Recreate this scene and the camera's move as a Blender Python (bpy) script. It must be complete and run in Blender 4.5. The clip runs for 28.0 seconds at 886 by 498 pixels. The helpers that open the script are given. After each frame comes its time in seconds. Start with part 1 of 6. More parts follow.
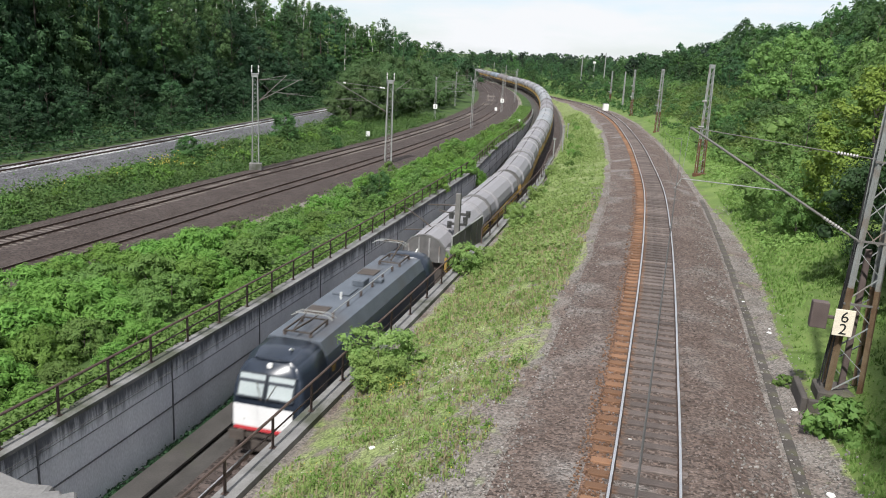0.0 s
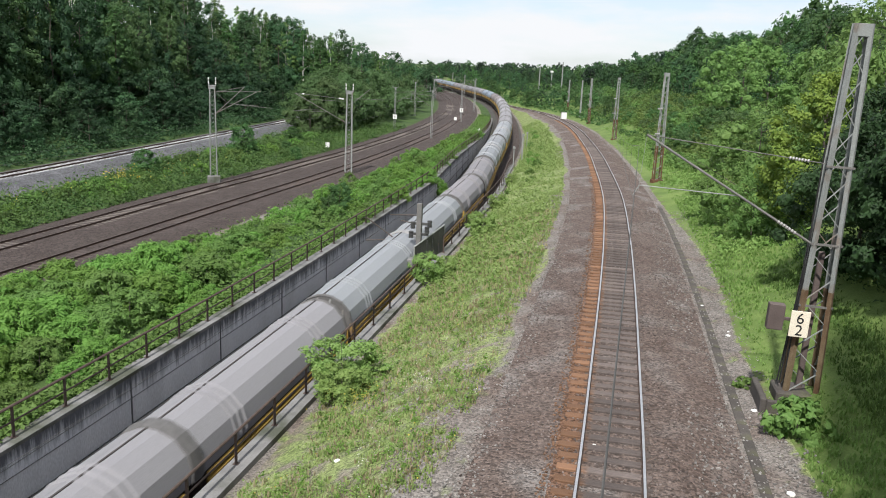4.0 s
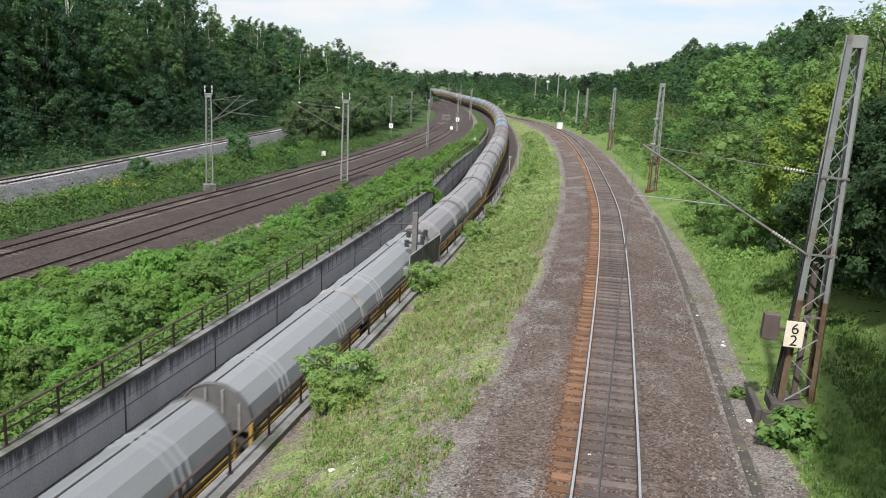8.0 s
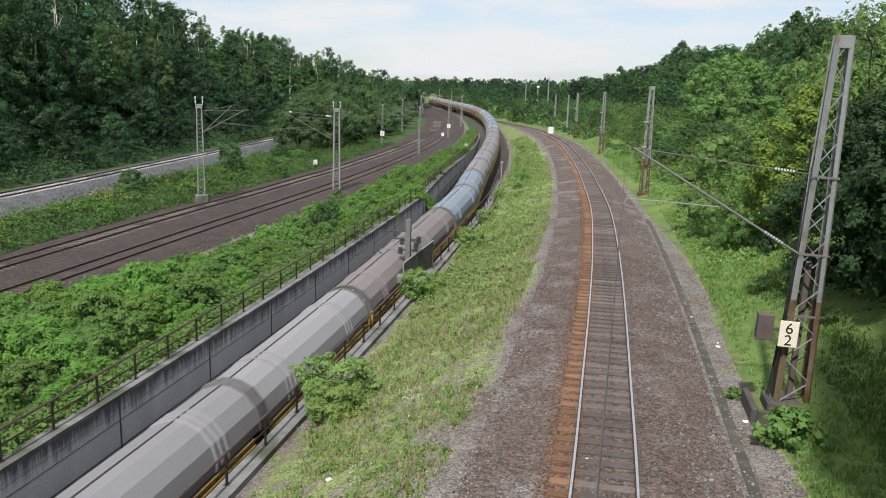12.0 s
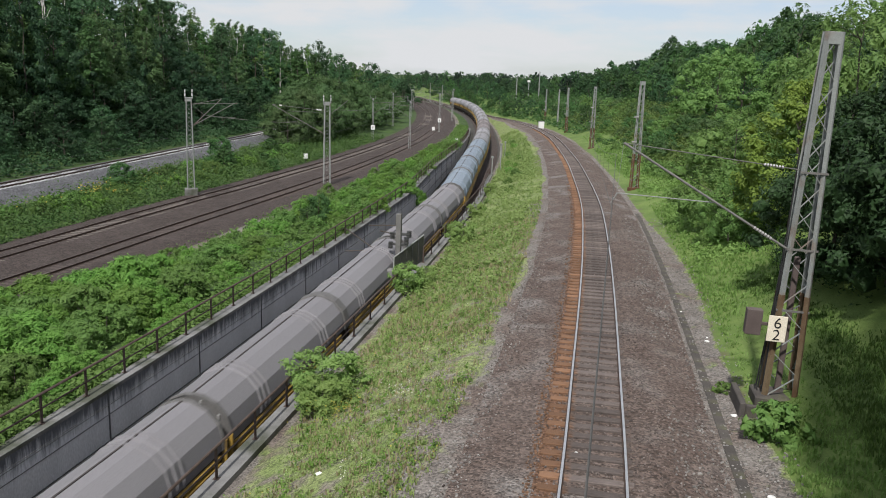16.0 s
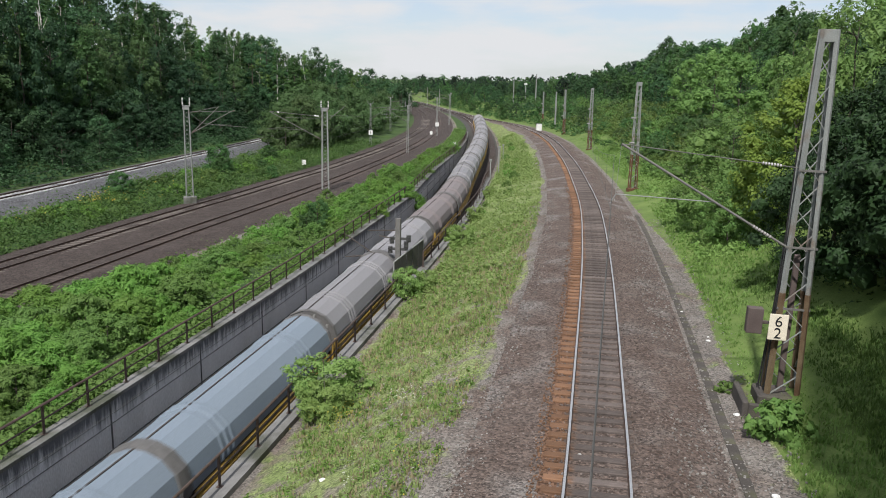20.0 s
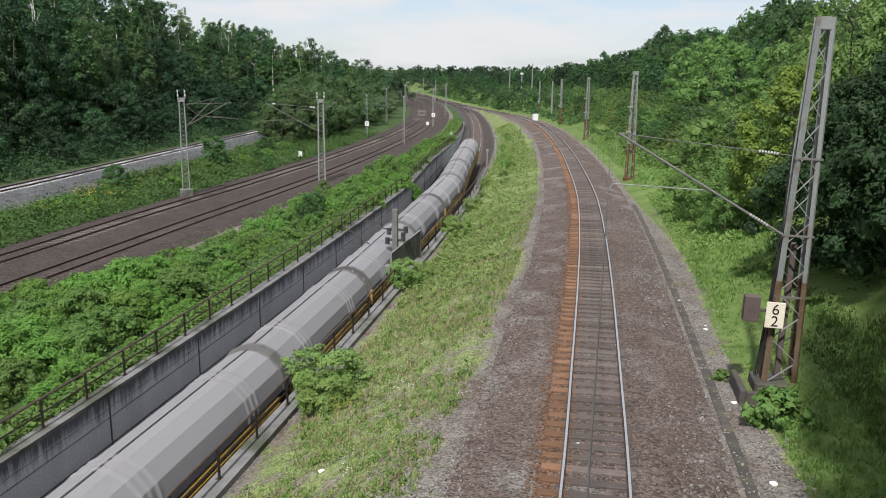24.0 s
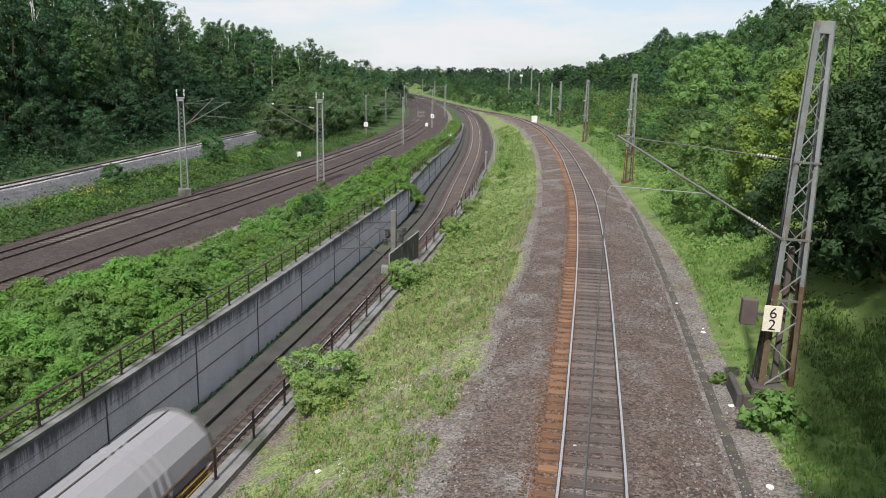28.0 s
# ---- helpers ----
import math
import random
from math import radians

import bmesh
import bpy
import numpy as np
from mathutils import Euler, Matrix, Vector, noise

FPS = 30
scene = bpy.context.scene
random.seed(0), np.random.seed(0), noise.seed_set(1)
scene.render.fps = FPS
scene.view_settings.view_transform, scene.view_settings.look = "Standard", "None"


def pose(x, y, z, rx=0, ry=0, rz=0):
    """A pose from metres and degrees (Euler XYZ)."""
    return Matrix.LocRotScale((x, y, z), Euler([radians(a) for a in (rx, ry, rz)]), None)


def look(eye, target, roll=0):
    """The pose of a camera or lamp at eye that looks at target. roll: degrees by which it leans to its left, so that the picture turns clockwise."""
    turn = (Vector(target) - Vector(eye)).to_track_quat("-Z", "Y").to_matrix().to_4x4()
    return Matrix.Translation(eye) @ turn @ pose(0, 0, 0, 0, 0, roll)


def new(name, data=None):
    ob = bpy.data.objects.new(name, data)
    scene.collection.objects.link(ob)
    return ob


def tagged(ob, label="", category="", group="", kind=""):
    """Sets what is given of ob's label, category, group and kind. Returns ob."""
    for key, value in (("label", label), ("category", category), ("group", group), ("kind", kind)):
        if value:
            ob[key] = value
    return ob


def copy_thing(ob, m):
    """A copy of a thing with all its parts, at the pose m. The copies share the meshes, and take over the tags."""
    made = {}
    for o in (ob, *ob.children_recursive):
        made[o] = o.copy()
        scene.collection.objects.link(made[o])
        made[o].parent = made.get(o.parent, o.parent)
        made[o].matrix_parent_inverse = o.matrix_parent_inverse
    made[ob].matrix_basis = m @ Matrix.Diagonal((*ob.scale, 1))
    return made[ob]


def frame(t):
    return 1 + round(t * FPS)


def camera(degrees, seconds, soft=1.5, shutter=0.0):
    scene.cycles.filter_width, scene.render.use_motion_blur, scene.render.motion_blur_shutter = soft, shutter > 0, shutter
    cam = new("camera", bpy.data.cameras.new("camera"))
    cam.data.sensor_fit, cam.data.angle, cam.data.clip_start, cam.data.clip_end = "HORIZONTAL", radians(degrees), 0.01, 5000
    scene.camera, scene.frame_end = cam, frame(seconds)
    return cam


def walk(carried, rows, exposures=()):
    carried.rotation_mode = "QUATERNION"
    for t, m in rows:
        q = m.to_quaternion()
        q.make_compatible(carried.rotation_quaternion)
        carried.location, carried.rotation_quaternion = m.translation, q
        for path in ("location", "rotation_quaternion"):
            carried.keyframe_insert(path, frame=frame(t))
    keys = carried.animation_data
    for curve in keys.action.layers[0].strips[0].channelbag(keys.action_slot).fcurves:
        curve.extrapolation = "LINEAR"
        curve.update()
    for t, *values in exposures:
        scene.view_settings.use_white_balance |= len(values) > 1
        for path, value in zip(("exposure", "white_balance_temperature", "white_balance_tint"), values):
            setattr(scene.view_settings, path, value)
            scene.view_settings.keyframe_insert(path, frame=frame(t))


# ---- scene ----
# ---- camera ----
EYE = (0.0, 0.0, 9.1)
cam = camera(57.0, 28.0, soft=1.0, shutter=0.24)
# seconds, tilt, lean and turn of the hand-held camera on the bridge
TURNS = [
    (0, 76.23, -2.88, 4.91), (0.5, 75.98, -2.71, 4.49), (1, 75.09, -2.46, 5.42), (1.5, 75.24, -2.16, 4.40),
    (2, 75.32, -2.45, 4.43), (2.5, 76.74, -2.44, 4.02), (3, 76.89, -1.99, 2.73), (3.5, 76.98, -2.32, 2.15),
    (5.5, 77.15, -2.81, 2.19), (6, 77.25, -2.95, 2.12), (6.5, 77.34, -2.83, 2.13), (7, 77.39, -2.98, 2.24),
    (7.5, 77.54, -2.94, 2.00), (8, 77.69, -2.75, 1.82), (8.5, 77.99, -2.33, 1.62), (9, 77.55, -2.27, 1.80),
    (9.5, 77.33, -2.47, 1.72), (10, 77.34, -2.33, 1.40), (10.5, 77.58, -2.37, 1.29), (11, 77.72, -1.96, 1.14),
    (11.5, 78.02, -1.79, 1.15), (13.5, 78.37, -1.94, 1.13), (14, 78.69, -2.04, 1.09), (14.5, 78.64, -2.06, 0.99),
    (15, 78.53, -2.26, 0.78), (15.5, 78.10, -2.14, 0.56), (16, 77.80, -2.06, 0.52), (16.5, 77.69, -1.95, 0.41),
    (17, 77.93, -1.82, 0.32), (17.5, 77.95, -1.52, 0.33), (18, 77.82, -1.48, 0.49), (18.5, 77.69, -1.41, 0.52),
    (19, 77.69, -1.07, 0.42), (19.5, 77.87, -1.13, 0.29), (20, 78.08, -1.13, 0.30), (20.5, 78.17, -1.13, 0.27),
    (21, 78.33, -1.31, 0.23), (21.5, 78.24, -1.21, 0.11), (23.5, 77.55, -0.93, 0.10), (24, 77.43, -0.75, 0.02),
    (24.5, 77.49, -1.10, -0.11), (25, 77.37, -1.12, -0.13), (25.5, 77.19, -0.90, -0.01), (26, 77.14, -0.93, 0.08),
    (26.5, 77.21, -0.96, 0.09), (27, 77.30, -1.11, 0.15), (27.5, 77.43, -1.13, 0.07), (28, 77.52, -1.16, -0.02),
]

walk(cam, [(t, pose(*EYE, rx, ry, rz)) for t, rx, ry, rz in TURNS],
     exposures=[(0.0, 0.4), (3.0, 0.4), (8.0, 0.36), (11.0, 0.28), (14.0, 0.14), (17.0, 0.02), (21.0, 0.14), (25.0, 0.2), (28.0, 0.25)])

# ---- world and sun ----
SUN_UP, SUN_ROUND = 52.0, -167.0     # degrees above the horizon; bearing from +y towards +x
world = bpy.data.worlds.new("sky")
scene.world = world
world.use_nodes = True
wn = world.node_tree.nodes
wl = world.node_tree.links
sky = wn.new("ShaderNodeTexSky")
sky.sky_type = "NISHITA"
sky.sun_disc = False
sky.sun_elevation = radians(SUN_UP)
sky.sun_rotation = radians(SUN_ROUND)
sky.air_density, sky.dust_density, sky.ozone_density = 1.0, 0.5, 2.0
# bright cloud cover over the sky
geo = wn.new("ShaderNodeTexCoord")
mp = wn.new("ShaderNodeMapping")
mp.inputs["Scale"].default_value = (2.2, 2.2, 9.0)
cl = wn.new("ShaderNodeTexNoise")
cl.inputs["Scale"].default_value, cl.inputs["Detail"].default_value, cl.inputs["Roughness"].default_value = 2.2, 7.0, 0.55
rp = wn.new("ShaderNodeValToRGB")
rp.color_ramp.elements[0].position, rp.color_ramp.elements[0].color = 0.42, (0.48, 0.48, 0.48, 1)
rp.color_ramp.elements[1].position, rp.color_ramp.elements[1].color = 0.6, (1, 1, 1, 1)
mixw = wn.new("ShaderNodeMixRGB")
mixw.inputs["Color2"].default_value = (7.7, 7.85, 8.1, 1)
wl.new(geo.outputs["Generated"], mp.inputs["Vector"])
wl.new(mp.outputs["Vector"], cl.inputs["Vector"])
wl.new(cl.outputs["Fac"], rp.inputs["Fac"])
wl.new(rp.outputs["Color"], mixw.inputs["Fac"])
tint = wn.new("ShaderNodeMixRGB")
tint.blend_type = "MULTIPLY"
tint.inputs["Fac"].default_value, tint.inputs["Color2"].default_value = 1.0, (0.88, 1.0, 1.22, 1)
wl.new(sky.outputs["Color"], tint.inputs["Color1"])
wl.new(tint.outputs["Color"], mixw.inputs["Color1"])
wl.new(mixw.outputs["Color"], wn["Background"].inputs["Color"])
wn["Background"].inputs["Strength"].default_value = 0.092
sun = new("sun", bpy.data.lights.new("sun", "SUN"))
sun.data.energy, sun.data.angle, sun.data.color = 4.4, radians(2.0), (1.0, 0.97, 0.93)
sd = Vector((math.sin(radians(SUN_ROUND)) * math.cos(radians(SUN_UP)), math.cos(radians(SUN_ROUND)) * math.cos(radians(SUN_UP)), math.sin(radians(SUN_UP))))
sun.matrix_world = look(sd * 100, (0, 0, 0))


# ---- materials ----
def mat(name, c1, c2, scale=3.0, rough=0.85, metal=0.0, bump=0.3, fine=40.0, c3=None, spread=0.25, c3pos=0.62, rand=0.0, islands=0.0, spec=0.3, stretch=(1, 1, 1), dist=0.02, green=None, streak=None, rusty=None, pebble=0.0):
    """Two tones mixed by coarse noise, broken up by fine grain, with an optional third tone in stains."""
    m = bpy.data.materials.new(name)
    m.use_nodes = True
    n, l = m.node_tree.nodes, m.node_tree.links
    b = n["Principled BSDF"]
    b.inputs["Roughness"].default_value, b.inputs["Metallic"].default_value = rough, metal
    b.inputs["Specular IOR Level"].default_value = spec
    tc = n.new("ShaderNodeTexCoord")
    mpn = n.new("ShaderNodeMapping")
    mpn.inputs["Scale"].default_value = stretch
    l.new(tc.outputs["Object"], mpn.inputs["Vector"])

    def tex(s, detail=6.0):
        t = n.new("ShaderNodeTexNoise")
        t.inputs["Scale"].default_value, t.inputs["Detail"].default_value = s, detail
        l.new(mpn.outputs["Vector"], t.inputs["Vector"])
        return t

    def mix(fac, a, bb):
        x = n.new("ShaderNodeMix")
        x.data_type = "RGBA"
        if isinstance(fac, float):
            x.inputs[0].default_value = fac
        else:
            l.new(fac, x.inputs[0])
        for k, v in ((6, a), (7, bb)):
            if isinstance(v, tuple):
                x.inputs[k].default_value = (*v, 1)
            else:
                l.new(v, x.inputs[k])
        return x.outputs[2]

    def ramp(src, lo, hi):
        r = n.new("ShaderNodeMapRange")
        r.inputs["From Min"].default_value, r.inputs["From Max"].default_value = lo, hi
        l.new(src, r.inputs["Value"])
        return r.outputs["Result"]

    big, small = tex(scale), tex(fine, 3.0)
    col = mix(ramp(big.outputs["Fac"], 0.5 - spread, 0.5 + spread), c1, c2)
    if c3:
        col = mix(ramp(tex(scale * 0.37).outputs["Fac"], c3pos - 0.06, c3pos + 0.1), col, c3)
    if streak:
        # water stains that run down from the coping, longest in a few places
        ms = n.new("ShaderNodeMapping")
        ms.inputs["Scale"].default_value = (3.4, 3.4, 0.3)
        l.new(tc.outputs["Object"], ms.inputs["Vector"])
        st = n.new("ShaderNodeTexNoise")
        st.inputs["Scale"].default_value, st.inputs["Detail"].default_value, st.inputs["Roughness"].default_value = 1.3, 8.0, 0.75
        l.new(ms.outputs["Vector"], st.inputs["Vector"])
        sp = n.new("ShaderNodeSeparateXYZ")
        l.new(tc.outputs["Object"], sp.inputs[0])
        ad = n.new("ShaderNodeMath")
        ad.operation = "ADD"
        l.new(ramp(sp.outputs["Z"], -5.2, -2.45), ad.inputs[0])
        l.new(st.outputs["Fac"], ad.inputs[1])
        col = mix(ramp(ad.outputs[0], 1.06, 1.3), col, streak)
    if rusty:
        # iron stain on one end of the timber
        sp = n.new("ShaderNodeSeparateXYZ")
        l.new(tc.outputs["Object"], sp.inputs[0])
        ad = n.new("ShaderNodeMath")
        ad.operation = "MULTIPLY_ADD"
        l.new(big.outputs["Fac"], ad.inputs[0])
        ad.inputs[1].default_value = -0.5
        l.new(sp.outputs["X"], ad.inputs[2])
        col = mix(ramp(ad.outputs[0], -0.78, -1.08), col, rusty)
    if green:
        # plants creeping in from where the ground is green
        at = n.new("ShaderNodeAttribute")
        at.attribute_name = "green"
        ad = n.new("ShaderNodeMath")
        ad.operation = "MULTIPLY_ADD"
        l.new(tex(1.1, 8.0).outputs["Fac"], ad.inputs[0])
        ad.inputs[1].default_value = 1.5
        l.new(at.outputs["Fac"], ad.inputs[2])
        a2 = mix(ramp(tex(0.5).outputs["Fac"], 0.35, 0.65), green[0], green[1])
        col = mix(ramp(ad.outputs[0], 1.12, 1.36), col, a2)
    hs = n.new("ShaderNodeHueSaturation")
    val = n.new("ShaderNodeMath")
    val.operation = "MULTIPLY_ADD"
    l.new(small.outputs["Fac"], val.inputs[0])
    val.inputs[1].default_value, val.inputs[2].default_value = 0.7, 0.65
    last = val.outputs[0]
    for amount, kind in ((rand, "ShaderNodeObjectInfo"), (islands, "ShaderNodeNewGeometry")):
        if amount:
            o = n.new(kind)
            a = n.new("ShaderNodeMath")
            a.operation = "MULTIPLY_ADD"
            l.new(o.outputs["Random" if kind == "ShaderNodeObjectInfo" else "Random Per Island"], a.inputs[0])
            a.inputs[1].default_value, a.inputs[2].default_value = amount, 1 - amount / 2
            k = n.new("ShaderNodeMath")
            k.operation = "MULTIPLY"
            l.new(last, k.inputs[0])
            l.new(a.outputs[0], k.inputs[1])
            last = k.outputs[0]
    height = small.outputs["Fac"]
    if pebble:
        # single stones, each of its own tone
        vo = n.new("ShaderNodeTexVoronoi")
        vo.inputs["Scale"].default_value = pebble
        l.new(tc.outputs["Object"], vo.inputs["Vector"])
        sx = n.new("ShaderNodeSeparateXYZ")
        l.new(vo.outputs["Color"], sx.inputs[0])
        shade = n.new("ShaderNodeMath")
        shade.operation = "MULTIPLY_ADD"
        l.new(sx.outputs["X"], shade.inputs[0])
        shade.inputs[1].default_value, shade.inputs[2].default_value = 1.0, 0.5
        k = n.new("ShaderNodeMath")
        k.operation = "MULTIPLY"
        l.new(last, k.inputs[0])
        l.new(shade.outputs[0], k.inputs[1])
        last = k.outputs[0]
        height = ramp(vo.outputs["Distance"], 0.6, 0.0)
    l.new(last, hs.inputs["Value"])
    l.new(col, hs.inputs["Color"])
    l.new(hs.outputs["Color"], b.inputs["Base Color"])
    if bump:
        bp = n.new("ShaderNodeBump")
        bp.inputs["Strength"].default_value, bp.inputs["Distance"].default_value = bump, dist
        l.new(height, bp.inputs["Height"])
        l.new(bp.outputs["Normal"], b.inputs["Normal"])
    return m


def leafy(name, c1, c2, through_light=0.35, spread=0.5, grain=0.6):
    """Leaves: each leaf its own tone, a little light passes through."""
    m = bpy.data.materials.new(name)
    m.use_nodes = True
    n, l = m.node_tree.nodes, m.node_tree.links
    b = n["Principled BSDF"]
    b.inputs["Roughness"].default_value, b.inputs["Specular IOR Level"].default_value = 0.6, 0.25
    g = n.new("ShaderNodeNewGeometry")
    o = n.new("ShaderNodeObjectInfo")
    x = n.new("ShaderNodeMix")
    x.data_type = "RGBA"
    x.inputs[6].default_value, x.inputs[7].default_value = (*c1, 1), (*c2, 1)
    tc = n.new("ShaderNodeTexCoord")
    nz = n.new("ShaderNodeTexNoise")
    nz.inputs["Scale"].default_value, nz.inputs["Detail"].default_value = grain, 3.0
    l.new(tc.outputs["Object"], nz.inputs["Vector"])
    rg = n.new("ShaderNodeMapRange")
    rg.inputs["From Min"].default_value, rg.inputs["From Max"].default_value = 0.32, 0.68
    l.new(nz.outputs["Fac"], rg.inputs["Value"])
    av = n.new("ShaderNodeMath")
    av.operation = "MULTIPLY_ADD"
    av.inputs[1].default_value = 0.45
    l.new(g.outputs["Random Per Island"], av.inputs[0])
    sc = n.new("ShaderNodeMath")
    sc.operation = "MULTIPLY"
    sc.inputs[1].default_value = 0.55
    l.new(rg.outputs["Result"], sc.inputs[0])
    l.new(sc.outputs[0], av.inputs[2])
    l.new(av.outputs[0], x.inputs[0])
    hs = n.new("ShaderNodeHueSaturation")
    v = n.new("ShaderNodeMath")
    v.operation = "MULTIPLY_ADD"
    v.inputs[1].default_value, v.inputs[2].default_value = spread, 1 - spread / 2
    l.new(o.outputs["Random"], v.inputs[0])
    l.new(v.outputs[0], hs.inputs["Value"])
    h = n.new("ShaderNodeMath")
    h.operation = "MULTIPLY_ADD"
    h.inputs[1].default_value, h.inputs[2].default_value = 0.024, 0.49
    l.new(o.outputs["Random"], h.inputs[0])
    l.new(h.outputs[0], hs.inputs["Hue"])
    l.new(x.outputs[2], hs.inputs["Color"])
    l.new(hs.outputs["Color"], b.inputs["Base Color"])
    tr = n.new("ShaderNodeBsdfTranslucent")
    l.new(hs.outputs["Color"], tr.inputs["Color"])
    ms = n.new("ShaderNodeMixShader")
    ms.inputs[0].default_value = through_light
    l.new(b.outputs[0], ms.inputs[1])
    l.new(tr.outputs[0], ms.inputs[2])
    l.new(ms.outputs[0], n["Material Output"].inputs["Surface"])
    return m


GREENS = ((0.135, 0.18, 0.058), (0.21, 0.245, 0.1))
GRASS = mat("meadow", (0.2, 0.18, 0.15), (0.15, 0.13, 0.1), 0.6, 0.95, bump=0.6, fine=14, c3=(0.12, 0.11, 0.06), c3pos=0.6, green=GREENS, pebble=16)
SCRUB = mat("scrub_soil", (0.06, 0.055, 0.035), (0.09, 0.08, 0.05), 0.3, 0.95, bump=0.6, fine=9, green=((0.03, 0.062, 0.016), (0.055, 0.095, 0.024)))
VERGE = mat("lush_grass", (0.13, 0.12, 0.07), (0.1, 0.1, 0.05), 0.5, 0.95, bump=0.6, fine=16, green=((0.085, 0.138, 0.032), (0.14, 0.2, 0.054)))
BALLAST = mat("rusty_ballast", (0.097, 0.069, 0.057), (0.147, 0.116, 0.101), 0.9, 0.92, bump=1.0, fine=16, c3=(0.19, 0.172, 0.16), c3pos=0.58, dist=0.05, green=GREENS, pebble=13)
BALLAST_MAIN = mat("brown_ballast", (0.048, 0.036, 0.032), (0.075, 0.06, 0.054), 0.7, 0.92, bump=1.0, fine=14, dist=0.05, pebble=11)
BALLAST_NEW = mat("pale_ballast", (0.09, 0.09, 0.097), (0.135, 0.135, 0.143), 0.8, 0.92, bump=1.0, fine=14, dist=0.05, pebble=11)
BALLAST_RUST = mat("iron_stained_ballast", (0.165, 0.09, 0.055), (0.135, 0.08, 0.055), 1.4, 0.95, bump=0.9, fine=14, c3=(0.14, 0.1, 0.085), c3pos=0.62, dist=0.05, pebble=13)
GRAVEL = mat("grey_gravel", (0.14, 0.122, 0.108), (0.205, 0.188, 0.172), 0.9, 0.95, bump=0.9, fine=22, c3=(0.13, 0.1, 0.085), c3pos=0.55, green=GREENS, pebble=18)
CONCRETE = mat("weathered_concrete", (0.53, 0.54, 0.565), (0.63, 0.638, 0.656), 0.7, 0.85, bump=0.25, fine=24, c3=(0.48, 0.49, 0.5), c3pos=0.6, stretch=(1, 1, 0.35), streak=(0.11, 0.116, 0.13))
COPING = mat("coping_concrete", (0.145, 0.142, 0.138), (0.23, 0.226, 0.22), 1.6, 0.9, bump=0.35, fine=20, c3=(0.075, 0.08, 0.06), c3pos=0.55)
GRIME = mat("dark_streak", (0.075, 0.078, 0.085), (0.15, 0.15, 0.155), 1.5, 0.9, bump=0.2, fine=20)
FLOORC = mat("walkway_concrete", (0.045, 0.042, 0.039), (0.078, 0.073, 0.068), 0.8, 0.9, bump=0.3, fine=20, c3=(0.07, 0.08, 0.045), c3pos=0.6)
SLEEPER = mat("oiled_wood_sleeper", (0.065, 0.05, 0.045), (0.115, 0.09, 0.08), 4.0, 0.9, bump=0.5, fine=30, rand=0.6, stretch=(1, 6, 1))
SLEEPER_RUST = mat("iron_stained_sleeper", (0.085, 0.07, 0.064), (0.16, 0.132, 0.12), 4.0, 0.9, bump=0.5, fine=30, rand=0.6, stretch=(1, 6, 1), rusty=(0.19, 0.105, 0.062))
SLEEPER_C = mat("concrete_sleeper", (0.1, 0.085, 0.075), (0.15, 0.13, 0.115), 3.0, 0.9, bump=0.3, fine=30, rand=0.4)
RAIL = mat("rusty_rail", (0.085, 0.052, 0.038), (0.06, 0.045, 0.04), 4.0, 0.8, 0.2, bump=0.2, fine=40)
RAIL_DULL = mat("dull_rail_head", (0.11, 0.09, 0.08), (0.16, 0.13, 0.12), 3.0, 0.55, 0.5, bump=0.0)
SLEEPER_NEW = mat("new_concrete_sleeper", (0.42, 0.42, 0.41), (0.5, 0.5, 0.49), 3.0, 0.9, bump=0.2, fine=30)
RAILTOP = mat("polished_rail_head", (0.82, 0.81, 0.8), (0.72, 0.71, 0.7), 3.0, 0.42, 1.0, bump=0.0)
GALV = mat("galvanised_steel", (0.28, 0.29, 0.28), (0.38, 0.385, 0.37), 2.5, 0.6, 0.35, bump=0.1, fine=30, c3=(0.2, 0.13, 0.075), c3pos=0.66)
RUSTMAST = mat("rusting_grey_paint", (0.21, 0.225, 0.215), (0.29, 0.305, 0.29), 2.0, 0.8, 0.1, bump=0.3, fine=30, c3=(0.16, 0.085, 0.04), c3pos=0.6)
RUST = mat("rust", (0.15, 0.075, 0.04), (0.1, 0.055, 0.035), 3.0, 0.9, 0.1, bump=0.3, fine=30)
RUSTPIPE = mat("brown_railing_paint", (0.06, 0.042, 0.036), (0.11, 0.078, 0.066), 5.0, 0.75, 0.15, bump=0.25, fine=40)
BARK = mat("bark", (0.06, 0.05, 0.04), (0.11, 0.095, 0.08), 3.0, 0.95, bump=0.6, fine=16, stretch=(1, 1, 0.3))
BIRCHBARK = mat("birch_bark", (0.6, 0.58, 0.54), (0.45, 0.43, 0.4), 2.0, 0.8, bump=0.3, fine=12, c3=(0.08, 0.07, 0.06), c3pos=0.6, stretch=(1, 1, 2.5))
LEAF_DARK = leafy("dark_woodland_leaf", (0.018, 0.048, 0.022), (0.037, 0.086, 0.034), spread=0.4)
LEAF_WOOD = leafy("woodland_leaf", (0.034, 0.082, 0.035), (0.064, 0.131, 0.051), spread=0.45)
LEAF_MID = leafy("mid_green_leaf", (0.048, 0.108, 0.034), (0.088, 0.17, 0.052))
LEAF_LIGHT = leafy("light_green_leaf", (0.1, 0.19, 0.048), (0.18, 0.28, 0.08))
LEAF_YELLOW = leafy("yellow_green_leaf", (0.13, 0.205, 0.036), (0.22, 0.295, 0.055), spread=0.25)
LEAF_WILLOW = leafy("willow_leaf", (0.062, 0.115, 0.04), (0.11, 0.178, 0.066), spread=0.3)
